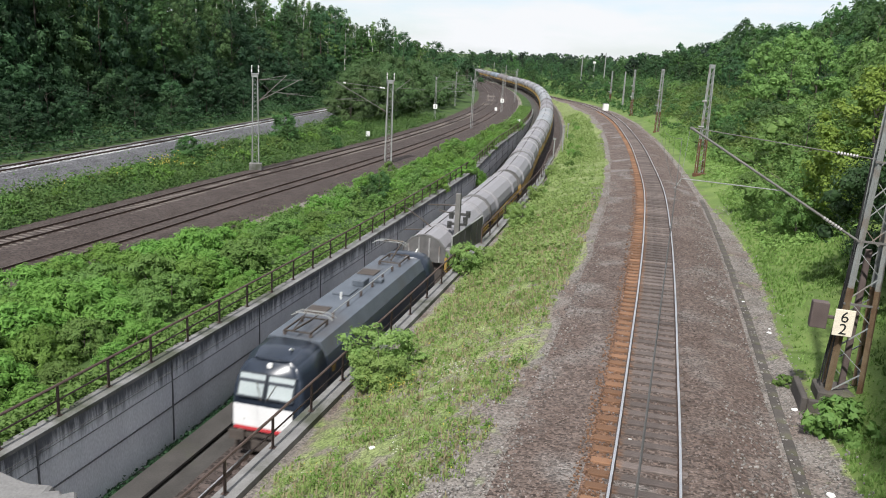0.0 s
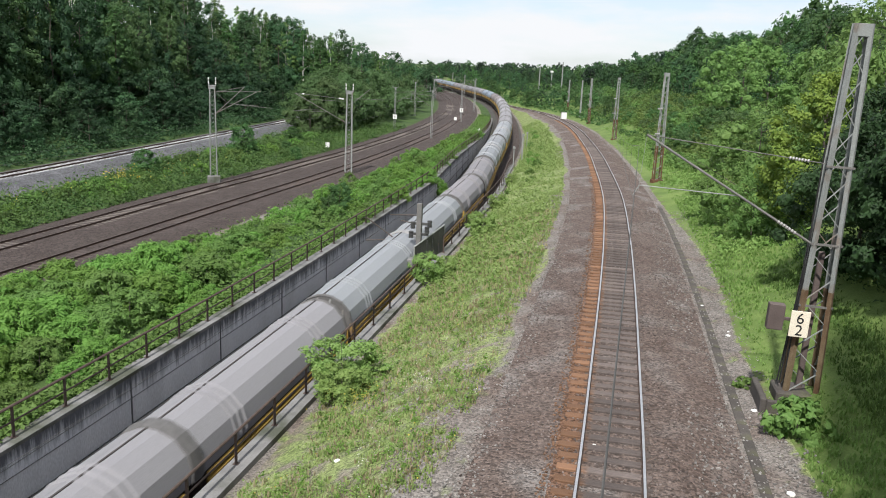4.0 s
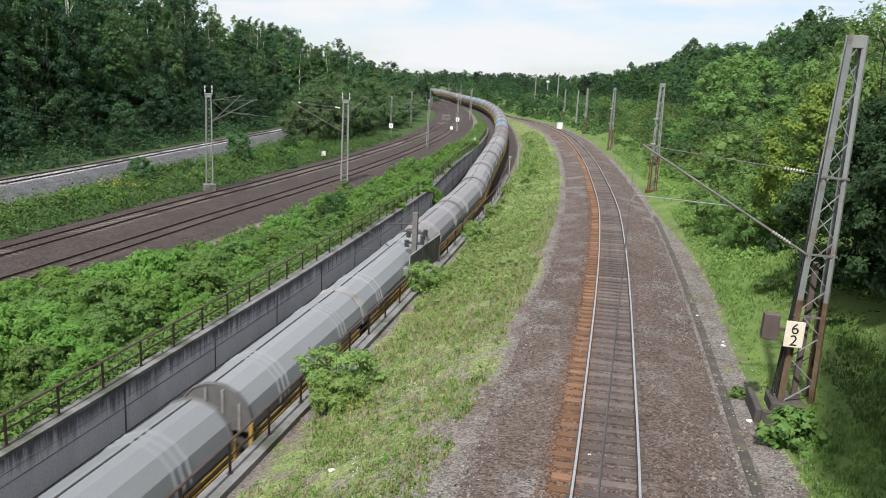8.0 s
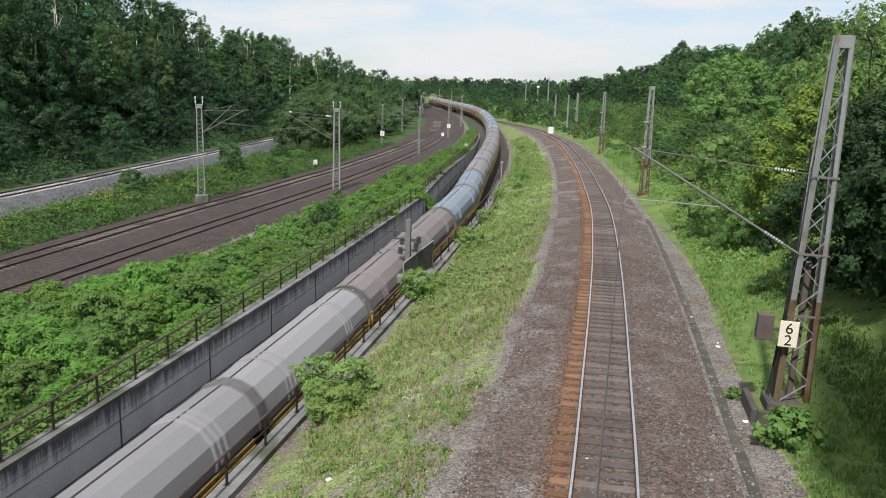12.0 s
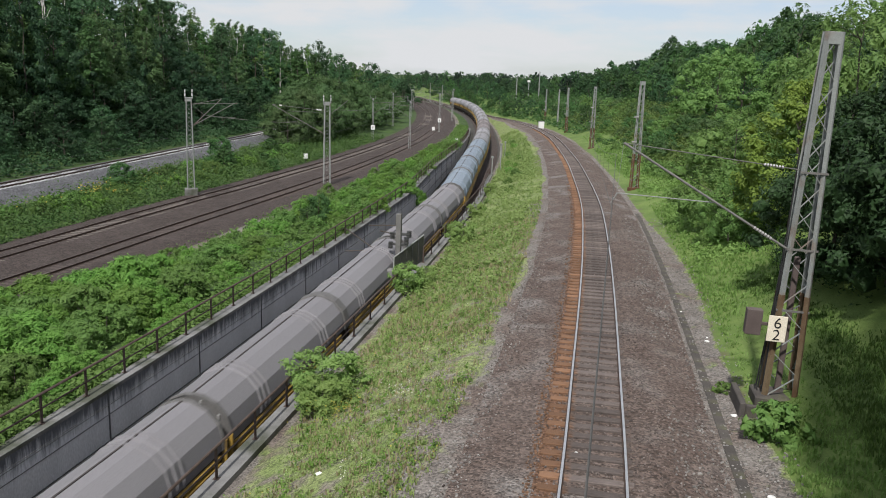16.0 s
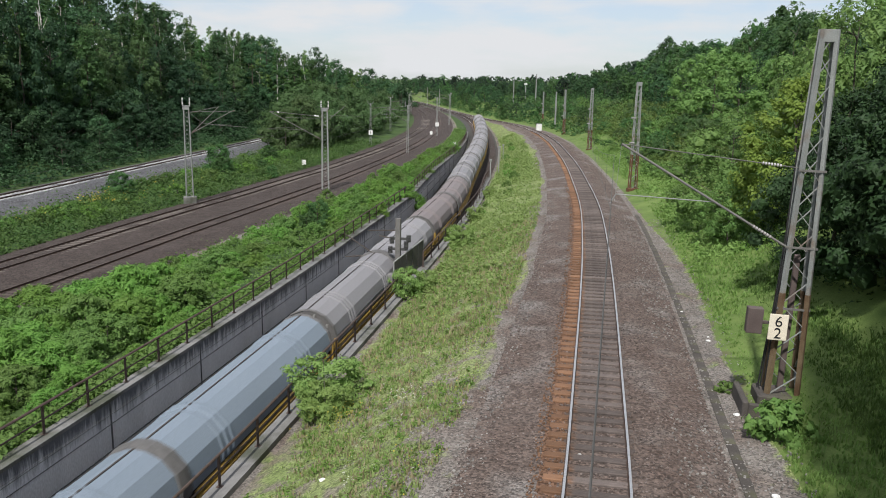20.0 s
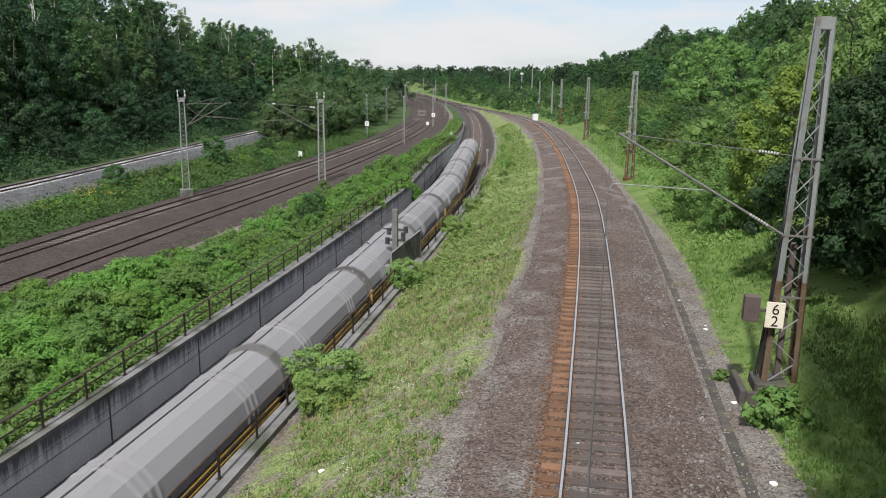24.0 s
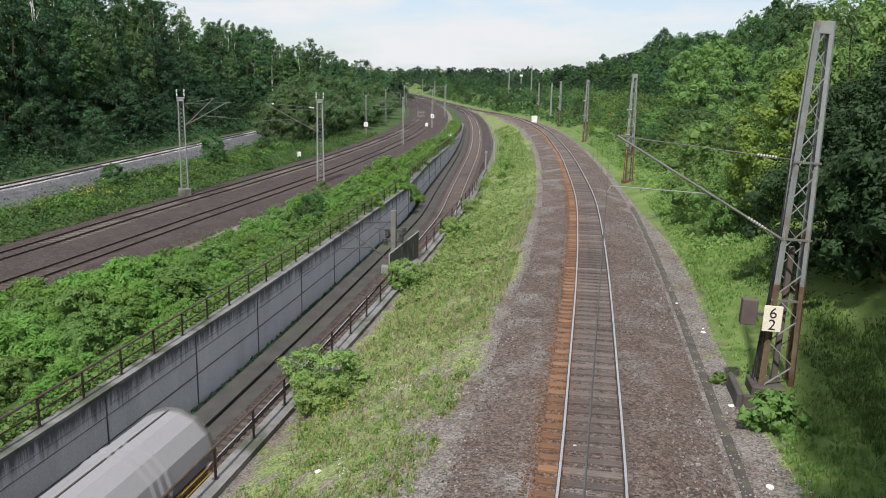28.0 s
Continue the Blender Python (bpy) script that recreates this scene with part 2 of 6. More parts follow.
LEAF_IVY = leafy("ivy_leaf", (0.016, 0.038, 0.012), (0.034, 0.07, 0.022), 0.15, spread=0.2)
LEAF_BUSH = leafy("bright_scrub_leaf", (0.1, 0.21, 0.038), (0.22, 0.38, 0.085), 0.42, spread=0.35, grain=1.2)
LEAF_HERB = leafy("meadow_herb_leaf", (0.18, 0.305, 0.083), (0.33, 0.44, 0.16), 0.4, spread=0.3, grain=0.7)
LEAF_KERB = leafy("kerb_shrub_leaf", (0.16, 0.265, 0.065), (0.29, 0.4, 0.13), 0.4, spread=0.2, grain=1.5)
LEAF_WEED = leafy("weed_leaf", (0.09, 0.175, 0.04), (0.175, 0.275, 0.075), spread=0.35, grain=0.8)
LEAF_TRACK = leafy("trackside_leaf", (0.05, 0.105, 0.03), (0.11, 0.17, 0.045), spread=0.35, grain=0.35)
LEAF_PINE = leafy("far_conifer", (0.014, 0.032, 0.02), (0.028, 0.056, 0.03), 0.1)


# ---- building helpers ----
def mesh_np(name, verts, faces, mats, index=None, smooth=False):
    """A mesh from arrays of corners and of faces with one number of corners each."""
    me = bpy.data.meshes.new(name)
    v, q = np.asarray(verts, dtype=np.float32), np.asarray(faces, dtype=np.int32)
    k = q.shape[1]
    me.vertices.add(len(v))
    me.vertices.foreach_set("co", v.ravel())
    me.loops.add(q.size)
    me.loops.foreach_set("vertex_index", q.ravel())
    me.polygons.add(len(q))
    me.polygons.foreach_set("loop_start", np.arange(0, q.size, k, dtype=np.int32))
    me.polygons.foreach_set("use_smooth", np.full(len(q), smooth))
    for m in mats if isinstance(mats, (list, tuple)) else [mats]:
        me.materials.append(m)
    if index is not None:
        me.polygons.foreach_set("material_index", np.asarray(index, dtype=np.int32))
    me.update()
    me.validate()
    return me


def put(name, me, parent=None, label="", m=None):
    ob = new(name, me)
    ob.parent = parent
    if m is not None:
        ob.matrix_basis = m
    if label:
        ob["label"] = label
    return ob


def part(name, bm, material, parent=None, label="", smooth=False, m=None):
    me = bpy.data.meshes.new(name)
    bm.normal_update()
    bm.to_mesh(me)
    bm.free()
    for k in material if isinstance(material, (list, tuple)) else [material]:
        me.materials.append(k)
    if smooth:
        me.polygons.foreach_set("use_smooth", np.full(len(me.polygons), True))
    return put(name, me, parent, label, m)


def box(bm, x0, x1, y0, y1, z0, z1, bevel=0.0, m=None):
    r = bmesh.ops.create_cube(bm, size=1.0)
    vs = r["verts"]
    for v in vs:
        v.co = Vector((x0 + (v.co.x + 0.5) * (x1 - x0), y0 + (v.co.y + 0.5) * (y1 - y0), z0 + (v.co.z + 0.5) * (z1 - z0)))
    if bevel:
        es = list({e for v in vs for e in v.link_edges})
        r = bmesh.ops.bevel(bm, geom=es, offset=bevel, segments=1, affect="EDGES")
        vs = list({v for f in r["faces"] for v in f.verts} | {v for v in vs if v.is_valid})
    if m is not None:
        bmesh.ops.transform(bm, matrix=m, verts=vs)
    return bm


def boxes(*dims, bevel=0.0):
    bm = bmesh.new()
    for d in dims:
        box(bm, *d, bevel=bevel)
    return bm


def bar(bm, a, b, w, d=None, up=(0, 0, 1)):
    """A square bar from a to b."""
    a, b = Vector(a), Vector(b)
    z = (b - a).normalized()
    x = z.cross(Vector(up))
    if x.length < 1e-4:
        x = z.cross(Vector((1, 0, 0)))
    x.normalize()
    y = z.cross(x)
    d = d or w
    vs = [bm.verts.new(p + x * sx * w / 2 + y * sy * d / 2) for p in (a, b) for sx, sy in ((-1, -1), (1, -1), (1, 1), (-1, 1))]
    for f in ((0, 1, 2, 3), (7, 6, 5, 4), (0, 4, 5, 1), (1, 5, 6, 2), (2, 6, 7, 3), (3, 7, 4, 0)):
        bm.faces.new([vs[i] for i in f])
    return bm


def bars(w, *pairs, d=None):
    bm = bmesh.new()
    for a, b in pairs:
        bar(bm, a, b, w, d)
    return bm


def rod(bm, a, b, r, n=8, r2=None):
    """A round bar from a to b, tapering to r2."""
    a, b = Vector(a), Vector(b)
    q = (b - a).to_track_quat("Z", "Y").to_matrix().to_4x4()
    bmesh.ops.create_cone(bm, cap_ends=True, segments=n, radius1=r, radius2=r if r2 is None else r2, depth=(b - a).length, matrix=Matrix.Translation((a + b) / 2) @ q)
    return bm


def pipe(pts, r, n=6):
    """One bent tube through the places."""
    bm = bmesh.new()
    pts = [Vector(p) for p in pts]
    rings = []
    for i, p in enumerate(pts):
        d = (pts[min(i + 1, len(pts) - 1)] - pts[max(i - 1, 0)]).normalized()
        x = d.cross(Vector((0, 0, 1)))
        x = (x if x.length > 0.05 else d.cross(Vector((1, 0, 0)))).normalized()
        y = d.cross(x)
        rings.append([bm.verts.new(p + (x * math.cos(k * 2 * math.pi / n) + y * math.sin(k * 2 * math.pi / n)) * r) for k in range(n)])
    for a, b in zip(rings, rings[1:]):
        for k in range(n):
            bm.faces.new((a[k], a[(k + 1) % n], b[(k + 1) % n], b[k]))
    bm.faces.new(rings[0])
    bm.faces.new(rings[-1])
    bmesh.ops.recalc_face_normals(bm, faces=bm.faces)
    return bm


def rods(r, *pairs, n=8):
    bm = bmesh.new()
    for a, b in pairs:
        rod(bm, a, b, r, n)
    return bm


def spline(ctrl, step=1.0):
    """Points about a step apart on a smooth curve through the control points."""
    P = np.array(ctrl, float)
    P = np.vstack([2 * P[0] - P[1], P, 2 * P[-1] - P[-2]])
    out = []
    for i in range(1, len(P) - 2):
        a, b, c, d = P[i - 1:i + 3]
        n = max(2, int(np.linalg.norm(c - b) / step))
        t0 = 0.0
        t1 = t0 + np.linalg.norm(b - a) ** 0.5
        t2 = t1 + np.linalg.norm(c - b) ** 0.5
        t3 = t2 + np.linalg.norm(d - c) ** 0.5
        for t in np.linspace(t1, t2, n, endpoint=False):
            e = (t1 - t) / (t1 - t0) * a + (t - t0) / (t1 - t0) * b
            g = (t2 - t) / (t2 - t1) * b + (t - t1) / (t2 - t1) * c
            h = (t3 - t) / (t3 - t2) * c + (t - t2) / (t3 - t2) * d
            e, g = (t2 - t) / (t2 - t0) * e + (t - t0) / (t2 - t0) * g, (t3 - t) / (t3 - t1) * g + (t - t1) / (t3 - t1) * h
            out.append((t2 - t) / (t2 - t1) * e + (t - t1) / (t2 - t1) * g)
    out.append(P[-2])
    return np.array(out)


class Line:
    """A line through the place: place and direction by length, and x and z by y."""

    def __init__(self, ctrl, step=1.0):
        self.p = spline(ctrl, step)
        self.s = np.r_[0, np.cumsum(np.linalg.norm(np.diff(self.p, axis=0), axis=1))]

    def at(self, s):
        return np.array([np.interp(s, self.s, self.p[:, k]) for k in range(3)])

    def way(self, s):
        s = min(max(s, 0.6), self.s[-1] - 0.6)
        d = self.at(s + 0.5) - self.at(s - 0.5)
        return d / np.linalg.norm(d)

    def beside(self, s, off, up=0.0):
        d = self.way(s)
        n = np.array([d[1], -d[0]]) / math.hypot(d[0], d[1])
        p = self.at(s)
        return Vector((p[0] + n[0] * off, p[1] + n[1] * off, p[2] + up))

    def x(self, y):
        return float(np.interp(y, self.p[:, 1], self.p[:, 0]))

    def z(self, y):
        return float(np.interp(y, self.p[:, 1], self.p[:, 2]))

    def s_at(self, y):
        return float(np.interp(y, self.p[:, 1], self.s))

    def turn(self, s):
        d = self.way(s)
        return math.degrees(math.atan2(-d[0], d[1]))


# ---- plan: centre lines of the tracks, heights at the rail heads ----
RIGHT = Line([(-16, -80, 0.5), (-6.2, -30, 0.4), (0.1, 0, 0.3), (3.4, 16, 0.06), (4.97, 24.5, -0.07), (7.0, 35.8, -0.25), (8.9, 47, -0.43), (11.5, 64, -0.7), (14.05, 85.8, -1.05),
              (15.85, 103, -1.33), (18.0, 128.7, -1.74), (19.6, 152, -2.1), (20.5, 178, -2.53), (20.1, 207, -3.0), (18.4, 231, -3.38), (15.3, 251, -3.69), (12.0, 269, -3.95),
              (8.6, 287, -4.0), (3.9, 313, -4.0), (-1.3, 344, -4.0), (-7, 382, -4.0), (-13.5, 420, -4.0), (-25, 480, -4.0), (-45, 560, -4.0), (-88, 680, -4.0), (-158, 800, -4.0), (-250, 940, -4.0)])
TROUGH = Line([(-38, -80, -5.95), (-21.5, -35, -5.95), (-13.6, 0, -5.95), (-9.55, 20, -5.95), (-7.7, 30, -5.95), (-5.2, 44, -5.8), (-3.75, 52.7, -5.7), (-0.55, 73.3, -5.58), (0.66, 82.1, -5.51),
               (2.2, 100.6, -5.39), (3.77, 118.5, -5.25), (5.37, 137.9, -5.14), (6.94, 163.6, -4.98), (8.25, 200, -4.7), (8.45, 229, -4.43), (7.7, 256, -4.15), (5.2, 290, -4.0), (2.2, 313, -4.0),
               (-3.0, 344, -4.0), (-8.5, 382, -4.0), (-15, 420, -4.0), (-27, 480, -4.0), (-47, 560, -4.0), (-90, 680, -4.0), (-160, 800, -4.0), (-252, 940, -4.0)])
MAIN_FAR = Line([(-62, -80, -4.5), (-43, 0, -4.5), (-36.8, 30, -4.5), (-31.0, 57.6, -4.5), (-28.3, 71.5, -4.47), (-26.3, 80.7, -4.45), (-23.6, 92, -4.42), (-20.2, 108.3, -4.38), (-18.0, 118.3, -4.35),
                 (-15.6, 132, -4.32), (-12.8, 148.7, -4.28), (-9.4, 174.4, -4.21), (-7.5, 196, -4.18), (-6.2, 219, -4.1), (-6.2, 246, -4.03), (-7.6, 281, -4.0), (-10.4, 317, -4.0), (-17, 370, -4.0),
                 (-32, 450, -4.0), (-62, 560, -4.0), (-105, 680, -4.0), (-175, 800, -4.0), (-268, 940, -4.0)])
MAIN_NEAR = Line([(-56, -80, -4.5), (-37, 0, -4.5), (-30.9, 30, -4.5), (-26.2, 52, -4.5), (-24.3, 61.4, -4.5), (-22.6, 69.6, -4.48), (-20.4, 79.3, -4.45), (-19.0, 85.6, -4.44), (-17.4, 92.9, -4.42),
                  (-15.5, 102, -4.39), (-13.2, 114.5, -4.36), (-10.7, 129.4, -4.33), (-7.6, 150.9, -4.27), (-5.2, 171, -4.22), (-3.0, 204.8, -4.14), (-2.4, 239, -4.05), (-3.5, 282.6, -4.0),
                  (-5.9, 319, -4.0), (-12, 370, -4.0), (-27, 450, -4.0), (-57, 560, -4.0), (-100, 680, -4.0), (-170, 800, -4.0), (-263, 940, -4.0)])
THIRD = Line([(-66, -80, -3.0), (-54, 0, -3.0), (-49.6, 30, -3.0), (-45.4, 60, -3.0), (-42.9, 78.8, -3.0), (-41.7, 88.5, -3.0), (-40.4, 100.7, -3.0), (-38.6, 116.8, -3.0), (-36.4, 137.8, -3.0),
              (-35.0, 150.4, -3.0), (-33.4, 170, -3.0), (-31.5, 200, -3.0), (-31, 240, -3.0), (-34, 300, -3.0), (-48, 400, -3.5), (-80, 520, -4.0), (-130, 680, -4.0), (-200, 800, -4.0), (-293, 940, -4.0)])


def wall_off(y):
    return float(np.interp(y, [92, 112, 140, 165, 200, 220], [4.08, 3.9, 3.6, 3.3, 2.95, 2.8]))


def wall_top(y):
    return float(np.interp(y, [108, 138, 180, 214], [-2.7, -3.3, -4.15, -4.7]))


def curb_off(y):
    return float(np.interp(y, [45, 60, 110, 160], [2.4, 2.5, 2.8, 3.2]))


def curb_top(y):
    return float(np.interp(y, [95, 112, 150, 200], [-3.0, -4.0, -4.9, -4.7]))


def cross_section(y):
    """Ground heights across the place at y: x, height, material, pieces up to the next, roughness."""
    r, t, a, b, c = RIGHT.x(y), TROUGH.x(y), MAIN_FAR.x(y), MAIN_NEAR.x(y), THIRD.x(y)
    zr, zt, zm, zc = RIGHT.z(y), TROUGH.z(y), MAIN_NEAR.z(y), THIRD.z(y)
    wl, wr = t - wall_off(y), t + curb_off(y)
    wt, ct = wall_top(y) - 0.12, curb_top(y) - 0.22
    merge = float(np.interp(y, [215, 262], [0, 1]))
    lift = float(np.interp(y, [-20, 60, 260, 420, 900], [1.0, 1.0, 0.9, 0.35, 0.2]))
    cols = [(-1700, 14, 1, 4, 1.0), (c - 160, 12 * lift - 2, 1, 6, 1.0), (c - 70, 9.5 * lift - 2, 1, 12, 0.5), (c - 22, 2.2 * lift - 2.5, 1, 8, 0.3), (c - 6.5, -2.9, 1, 4, 0.12), (c - 2.9, zc - 0.42, 5, 2, 0.02),
            (c - 1.7, zc - 0.17, 5, 4, 0.02), (c + 1.7, zc - 0.17, 5, 3, 0.02), (c + 4.0, zc - 1.25, 1, 8, 0.15), (a - 3.6, zm - 0.45, 3, 2, 0.03), (a - 2.1, zm - 0.17, 3, 5, 0.02),
            (a + 1.9, zm - 0.17, 3, 3, 0.03), (b - 1.9, zm - 0.17, 3, 5, 0.02), (b + 2.1, zm - 0.17, 3, 3, 0.04), (b + 4.2, zm - 0.45, 6, 2, 0.03)]
    left = wl - 0.2
    gap = max(left - (b + 4.2), 0.6)
    cols += [(b + 4.2 + min(1.2, gap * 0.3), zm - 0.4, 1, 10, 0.12 if gap > 3 else 0.03), (left, wt if merge == 0 else zt - 0.3, 7, 1, 0.0),
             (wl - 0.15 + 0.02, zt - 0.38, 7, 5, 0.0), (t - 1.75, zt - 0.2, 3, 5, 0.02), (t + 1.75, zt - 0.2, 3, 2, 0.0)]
    rb = max(r - 4.3 - 0.5 * math.sin(y * 0.13) - 0.35 * math.sin(y * 0.41), wr + 1.6)
    if merge < 1:
        cols += [(wr - 0.15 if y < 205 else wr, zt - 0.34, 7, 1, 0.0), (wr + 0.2, max(ct, zt - 0.34), 6, 1, 0.04), (wr + 0.8, max(ct, zt - 0.34) + 0.02, 0, 14, 0.1)]
    else:
        cols += [(max(t + 1.9, r - 2.9), zt - 0.25, 3, 1, 0.0), (max(t + 1.95, r - 2.7), zt - 0.25, 3, 1, 0.0), (max(t + 2.0, r - 2.5), zt - 0.25, 3, 14, 0.0)]
        rb = max(t + 2.05, r - 2.4)
    verge = float(np.interp(y, [35, 70], [1.0, 0.25]))
    ro = lambda k: max(r - k, rb + 0.3 + 0.01 * (5 - k))
    cols += [(rb, zr - 0.62 if merge == 0 else zr - 0.3, 6, 4, 0.05), (ro(3.4), zr - 0.45 if merge == 0 else zr - 0.25, 2, 4, 0.03), (ro(1.42), zr - 0.215, 4 if y < 75 else 2, 2, 0.015), (ro(0.95), zr - 0.235, 2, 4, 0.012),
             (r + 0.82, zr - 0.235, 2, 1, 0.01), (r + 0.95, zr - 0.165, 2, 1, 0.01), (r + 1.5, zr - 0.15, 2, 3, 0.03), (r + 3.35, zr - 0.5, 6, 1, 0.03), (r + 3.42 + 0.5 * verge, zr - 0.5, 6, 3, 0.05), (r + 3.5 + (1.4 + 0.35 * math.sin(y * 0.17)) * verge, zr - 0.42, 8, 4, 0.1), (r + 8.5, zr + 0.5, 8, 6, 0.2),
             (r + 15, zr + 3.6, 1, 8, 0.4), (r + 30, zr + 8.2 * lift, 1, 8, 0.6), (r + 80, zr + 11 * lift, 1, 6, 1.0), (1700, 9, 1, 1, 0.0)]
    return cols


def build_ground():
    ys = list(np.arange(-80, -10, 3.0)) + list(np.arange(-10, 90, 0.8)) + list(np.arange(90, 260, 2.0)) + list(np.arange(260, 700, 8.0)) + [720, 760, 820, 900, 1000, 1200, 1500, 2000, 2800]
    rng = np.random.default_rng(3)
    verts, idx, n, green = [], [], 0, []
    lush = {0: 0.42, 1: 1.0, 2: 0.0, 3: 0.0, 4: 0.0, 5: 0.0, 6: 0.2, 7: 0.0, 8: 0.95}
    for j, y in enumerate(ys):
        cs = cross_section(min(y, 930))
        shift = RIGHT.x(930) if y > 930 else 0
        row, mi = [], []
        last = -1e9
        for i in range(len(cs) - 1):
            x0, z0, m, k, rough = cs[i]
            x1, z1 = cs[i + 1][0], cs[i + 1][1]
            for q in range(k):
                u = q / k
                x = max(x0 + (x1 - x0) * u, last + 0.004)
                last = x
                bumpy = noise.noise(Vector((x * 0.45, y * 0.45, 7))) * rough * 1.4 + noise.noise(Vector((x * 0.09, y * 0.09, 3))) * rough * 2.5 + rng.normal() * rough * 0.15
                row.append((x, y, z0 + (z1 - z0) * u + (bumpy if q else 0)))
                mi.append(m)
                lush[0] = float(np.interp(y, [30, 60], [0.55, 0.82]))
                green.append(lush[m] if q else (lush[m] + lush[cs[max(i - 1, 0)][2]]) / 2)
        row.append((max(cs[-1][0], last + 0.01), y, cs[-1][1]))
        n = len(row)
        green.append(1.0)
        verts += row
        if j < len(ys) - 1:
            idx += mi
    faces = [(j * n + i, j * n + i + 1, (j + 1) * n + i + 1, (j + 1) * n + i) for j in range(len(ys) - 1) for i in range(n - 1)]
    me = mesh_np("ground", verts, faces, [GRASS, SCRUB, BALLAST, BALLAST_MAIN, BALLAST_RUST, BALLAST_NEW, GRAVEL, FLOORC, VERGE], idx, smooth=True)
    me.attributes.new("green", "FLOAT", "POINT").data.foreach_set("value", np.array(green, dtype=np.float32))
    return tagged(put("ground", me), "uneven railway land with grass, scrub and ballast beds", "ground", kind="structure")


GROUND = build_ground()


SECTIONS = {}


def floor_z(x, y):
    """The height of the ground at x, y."""
    k = round(min(y, 930) * 4)
    if k not in SECTIONS:
        cs = cross_section(k / 4)
        SECTIONS[k] = [q[0] for q in cs], [q[1] for q in cs]
    return float(np.interp(x, *SECTIONS[k]))


def sweep(name, line, s0, s1, profile, material, step=1.0, closed=True, smooth=False, zfun=None):
    """A bar of one cross-section along a line. profile: offset to the side and height, in order round it."""
    ss = np.linspace(s0, s1, max(2, int((s1 - s0) / step) + 1))
    verts = []
    for s in ss:
        for off, up in (profile(line.at(s)[1]) if callable(profile) else profile):
            p = line.beside(s, off, 0 if zfun else up)
            if zfun:
                p.z = zfun(line.at(s)[1]) + up
            verts.append(p)
    k = len(verts) // len(ss)
    rim = k if closed else k - 1
    faces = [(i * k + j, i * k + (j + 1) % k, (i + 1) * k + (j + 1) % k, (i + 1) * k + j) for i in range(len(ss) - 1) for j in range(rim)]
    if closed and k == 4:
        faces += [(3, 2, 1, 0), tuple((len(ss) - 1) * 4 + j for j in range(4))]
    return mesh_np(name, verts, faces, material, smooth=smooth)


# ---- tracks ----
RAIL_SHAPE = [(-0.062, -0.165), (0.062, -0.165), (0.062, -0.15), (0.012, -0.13), (0.012, -0.045), (0.036, -0.03), (0.036, -0.004), (-0.036, -0.004), (-0.036, -0.03), (-0.012, -0.045), (-0.012, -0.13), (-0.062, -0.15)]


def track(name, line, s0, s1, label, step=1.0, head=None):
    root = tagged(new(name), label, "railway track", kind="structure")
    for side in (-1, 1):
        rail = put("rail", sweep("rail", line, s0, s1, [(o + side * 0.7515, u) for o, u in RAIL_SHAPE], RAIL, step), root)
        put("rail_head", sweep("rail_head", line, s0, s1, [(side * 0.7515 - 0.034, -0.006), (side * 0.7515 + 0.034, -0.006), (side * 0.7515 + 0.028, 0.0), (side * 0.7515 - 0.028, 0.0)], head or RAILTOP, step), rail, "worn running surface")
    return root


track_right = track("track_right", RIGHT, 40, RIGHT.s_at(520), "single line on oiled wooden sleepers with rust-stained ballast", 0.7)
track_trough = track("track_trough", TROUGH, 40, TROUGH.s_at(520), "sunken single line in the concrete cutting", 0.9)
track_main_far = track("track_main_far", MAIN_FAR, 40, MAIN_FAR.s_at(520), "curving main line on dark brown ballast", head=RAIL_DULL)
track_main_near = track("track_main_near", MAIN_NEAR, 40, MAIN_NEAR.s_at(520), "curving main line on dark brown ballast", head=RAIL_DULL)
track_third = track("track_third", THIRD, 60, THIRD.s_at(330), "outer line on pale new ballast below the wood", head=RAIL_DULL)


# ---- retaining walls of the cutting ----
S0, S1 = TROUGH.s_at(-25), TROUGH.s_at(213)
wall_left = put("wall_left", sweep("wall_left", TROUGH, S0, S1, lambda y: [(-wall_off(y), -20), (-wall_off(y), wall_top(y) - 0.13), (-wall_off(y) - 0.4, wall_top(y) - 0.13), (-wall_off(y) - 0.4, -20)], CONCRETE, 2.0,
                zfun=lambda y: 0.0))
for v in wall_left.data.vertices:
    if v.co.z < -10:
        v.co.z = -6.9
tagged(wall_left, "pale concrete retaining wall with dark water streaks", "wall", kind="structure")
coping_left = put("coping", sweep("coping", TROUGH, S0, S1, lambda y: [(-wall_off(y) + 0.06, wall_top(y) - 0.13), (-wall_off(y) + 0.06, wall_top(y)), (-wall_off(y) - 0.52, wall_top(y)), (-wall_off(y) - 0.52, wall_top(y) - 0.13)], COPING, 1.5,
                  zfun=lambda y: 0.0), wall_left, "mossy grey concrete coping")
wall_right = put("wall_right", sweep("wall_right", TROUGH, S0, TROUGH.s_at(109), lambda y: [(curb_off(y) - 0.1, -20), (curb_off(y) - 0.1, curb_top(y) - 0.3), (curb_off(y) + 0.4, curb_top(y) - 0.3), (curb_off(y) + 0.4, -20)], CONCRETE, 2.0,
                 zfun=lambda y: 0.0))
for v in wall_right.data.vertices:
    if v.co.z < -10:
        v.co.z = -6.9
tagged(wall_right, "concrete retaining wall under a low kerb", "wall", kind="structure")
SC1 = TROUGH.s_at(108)
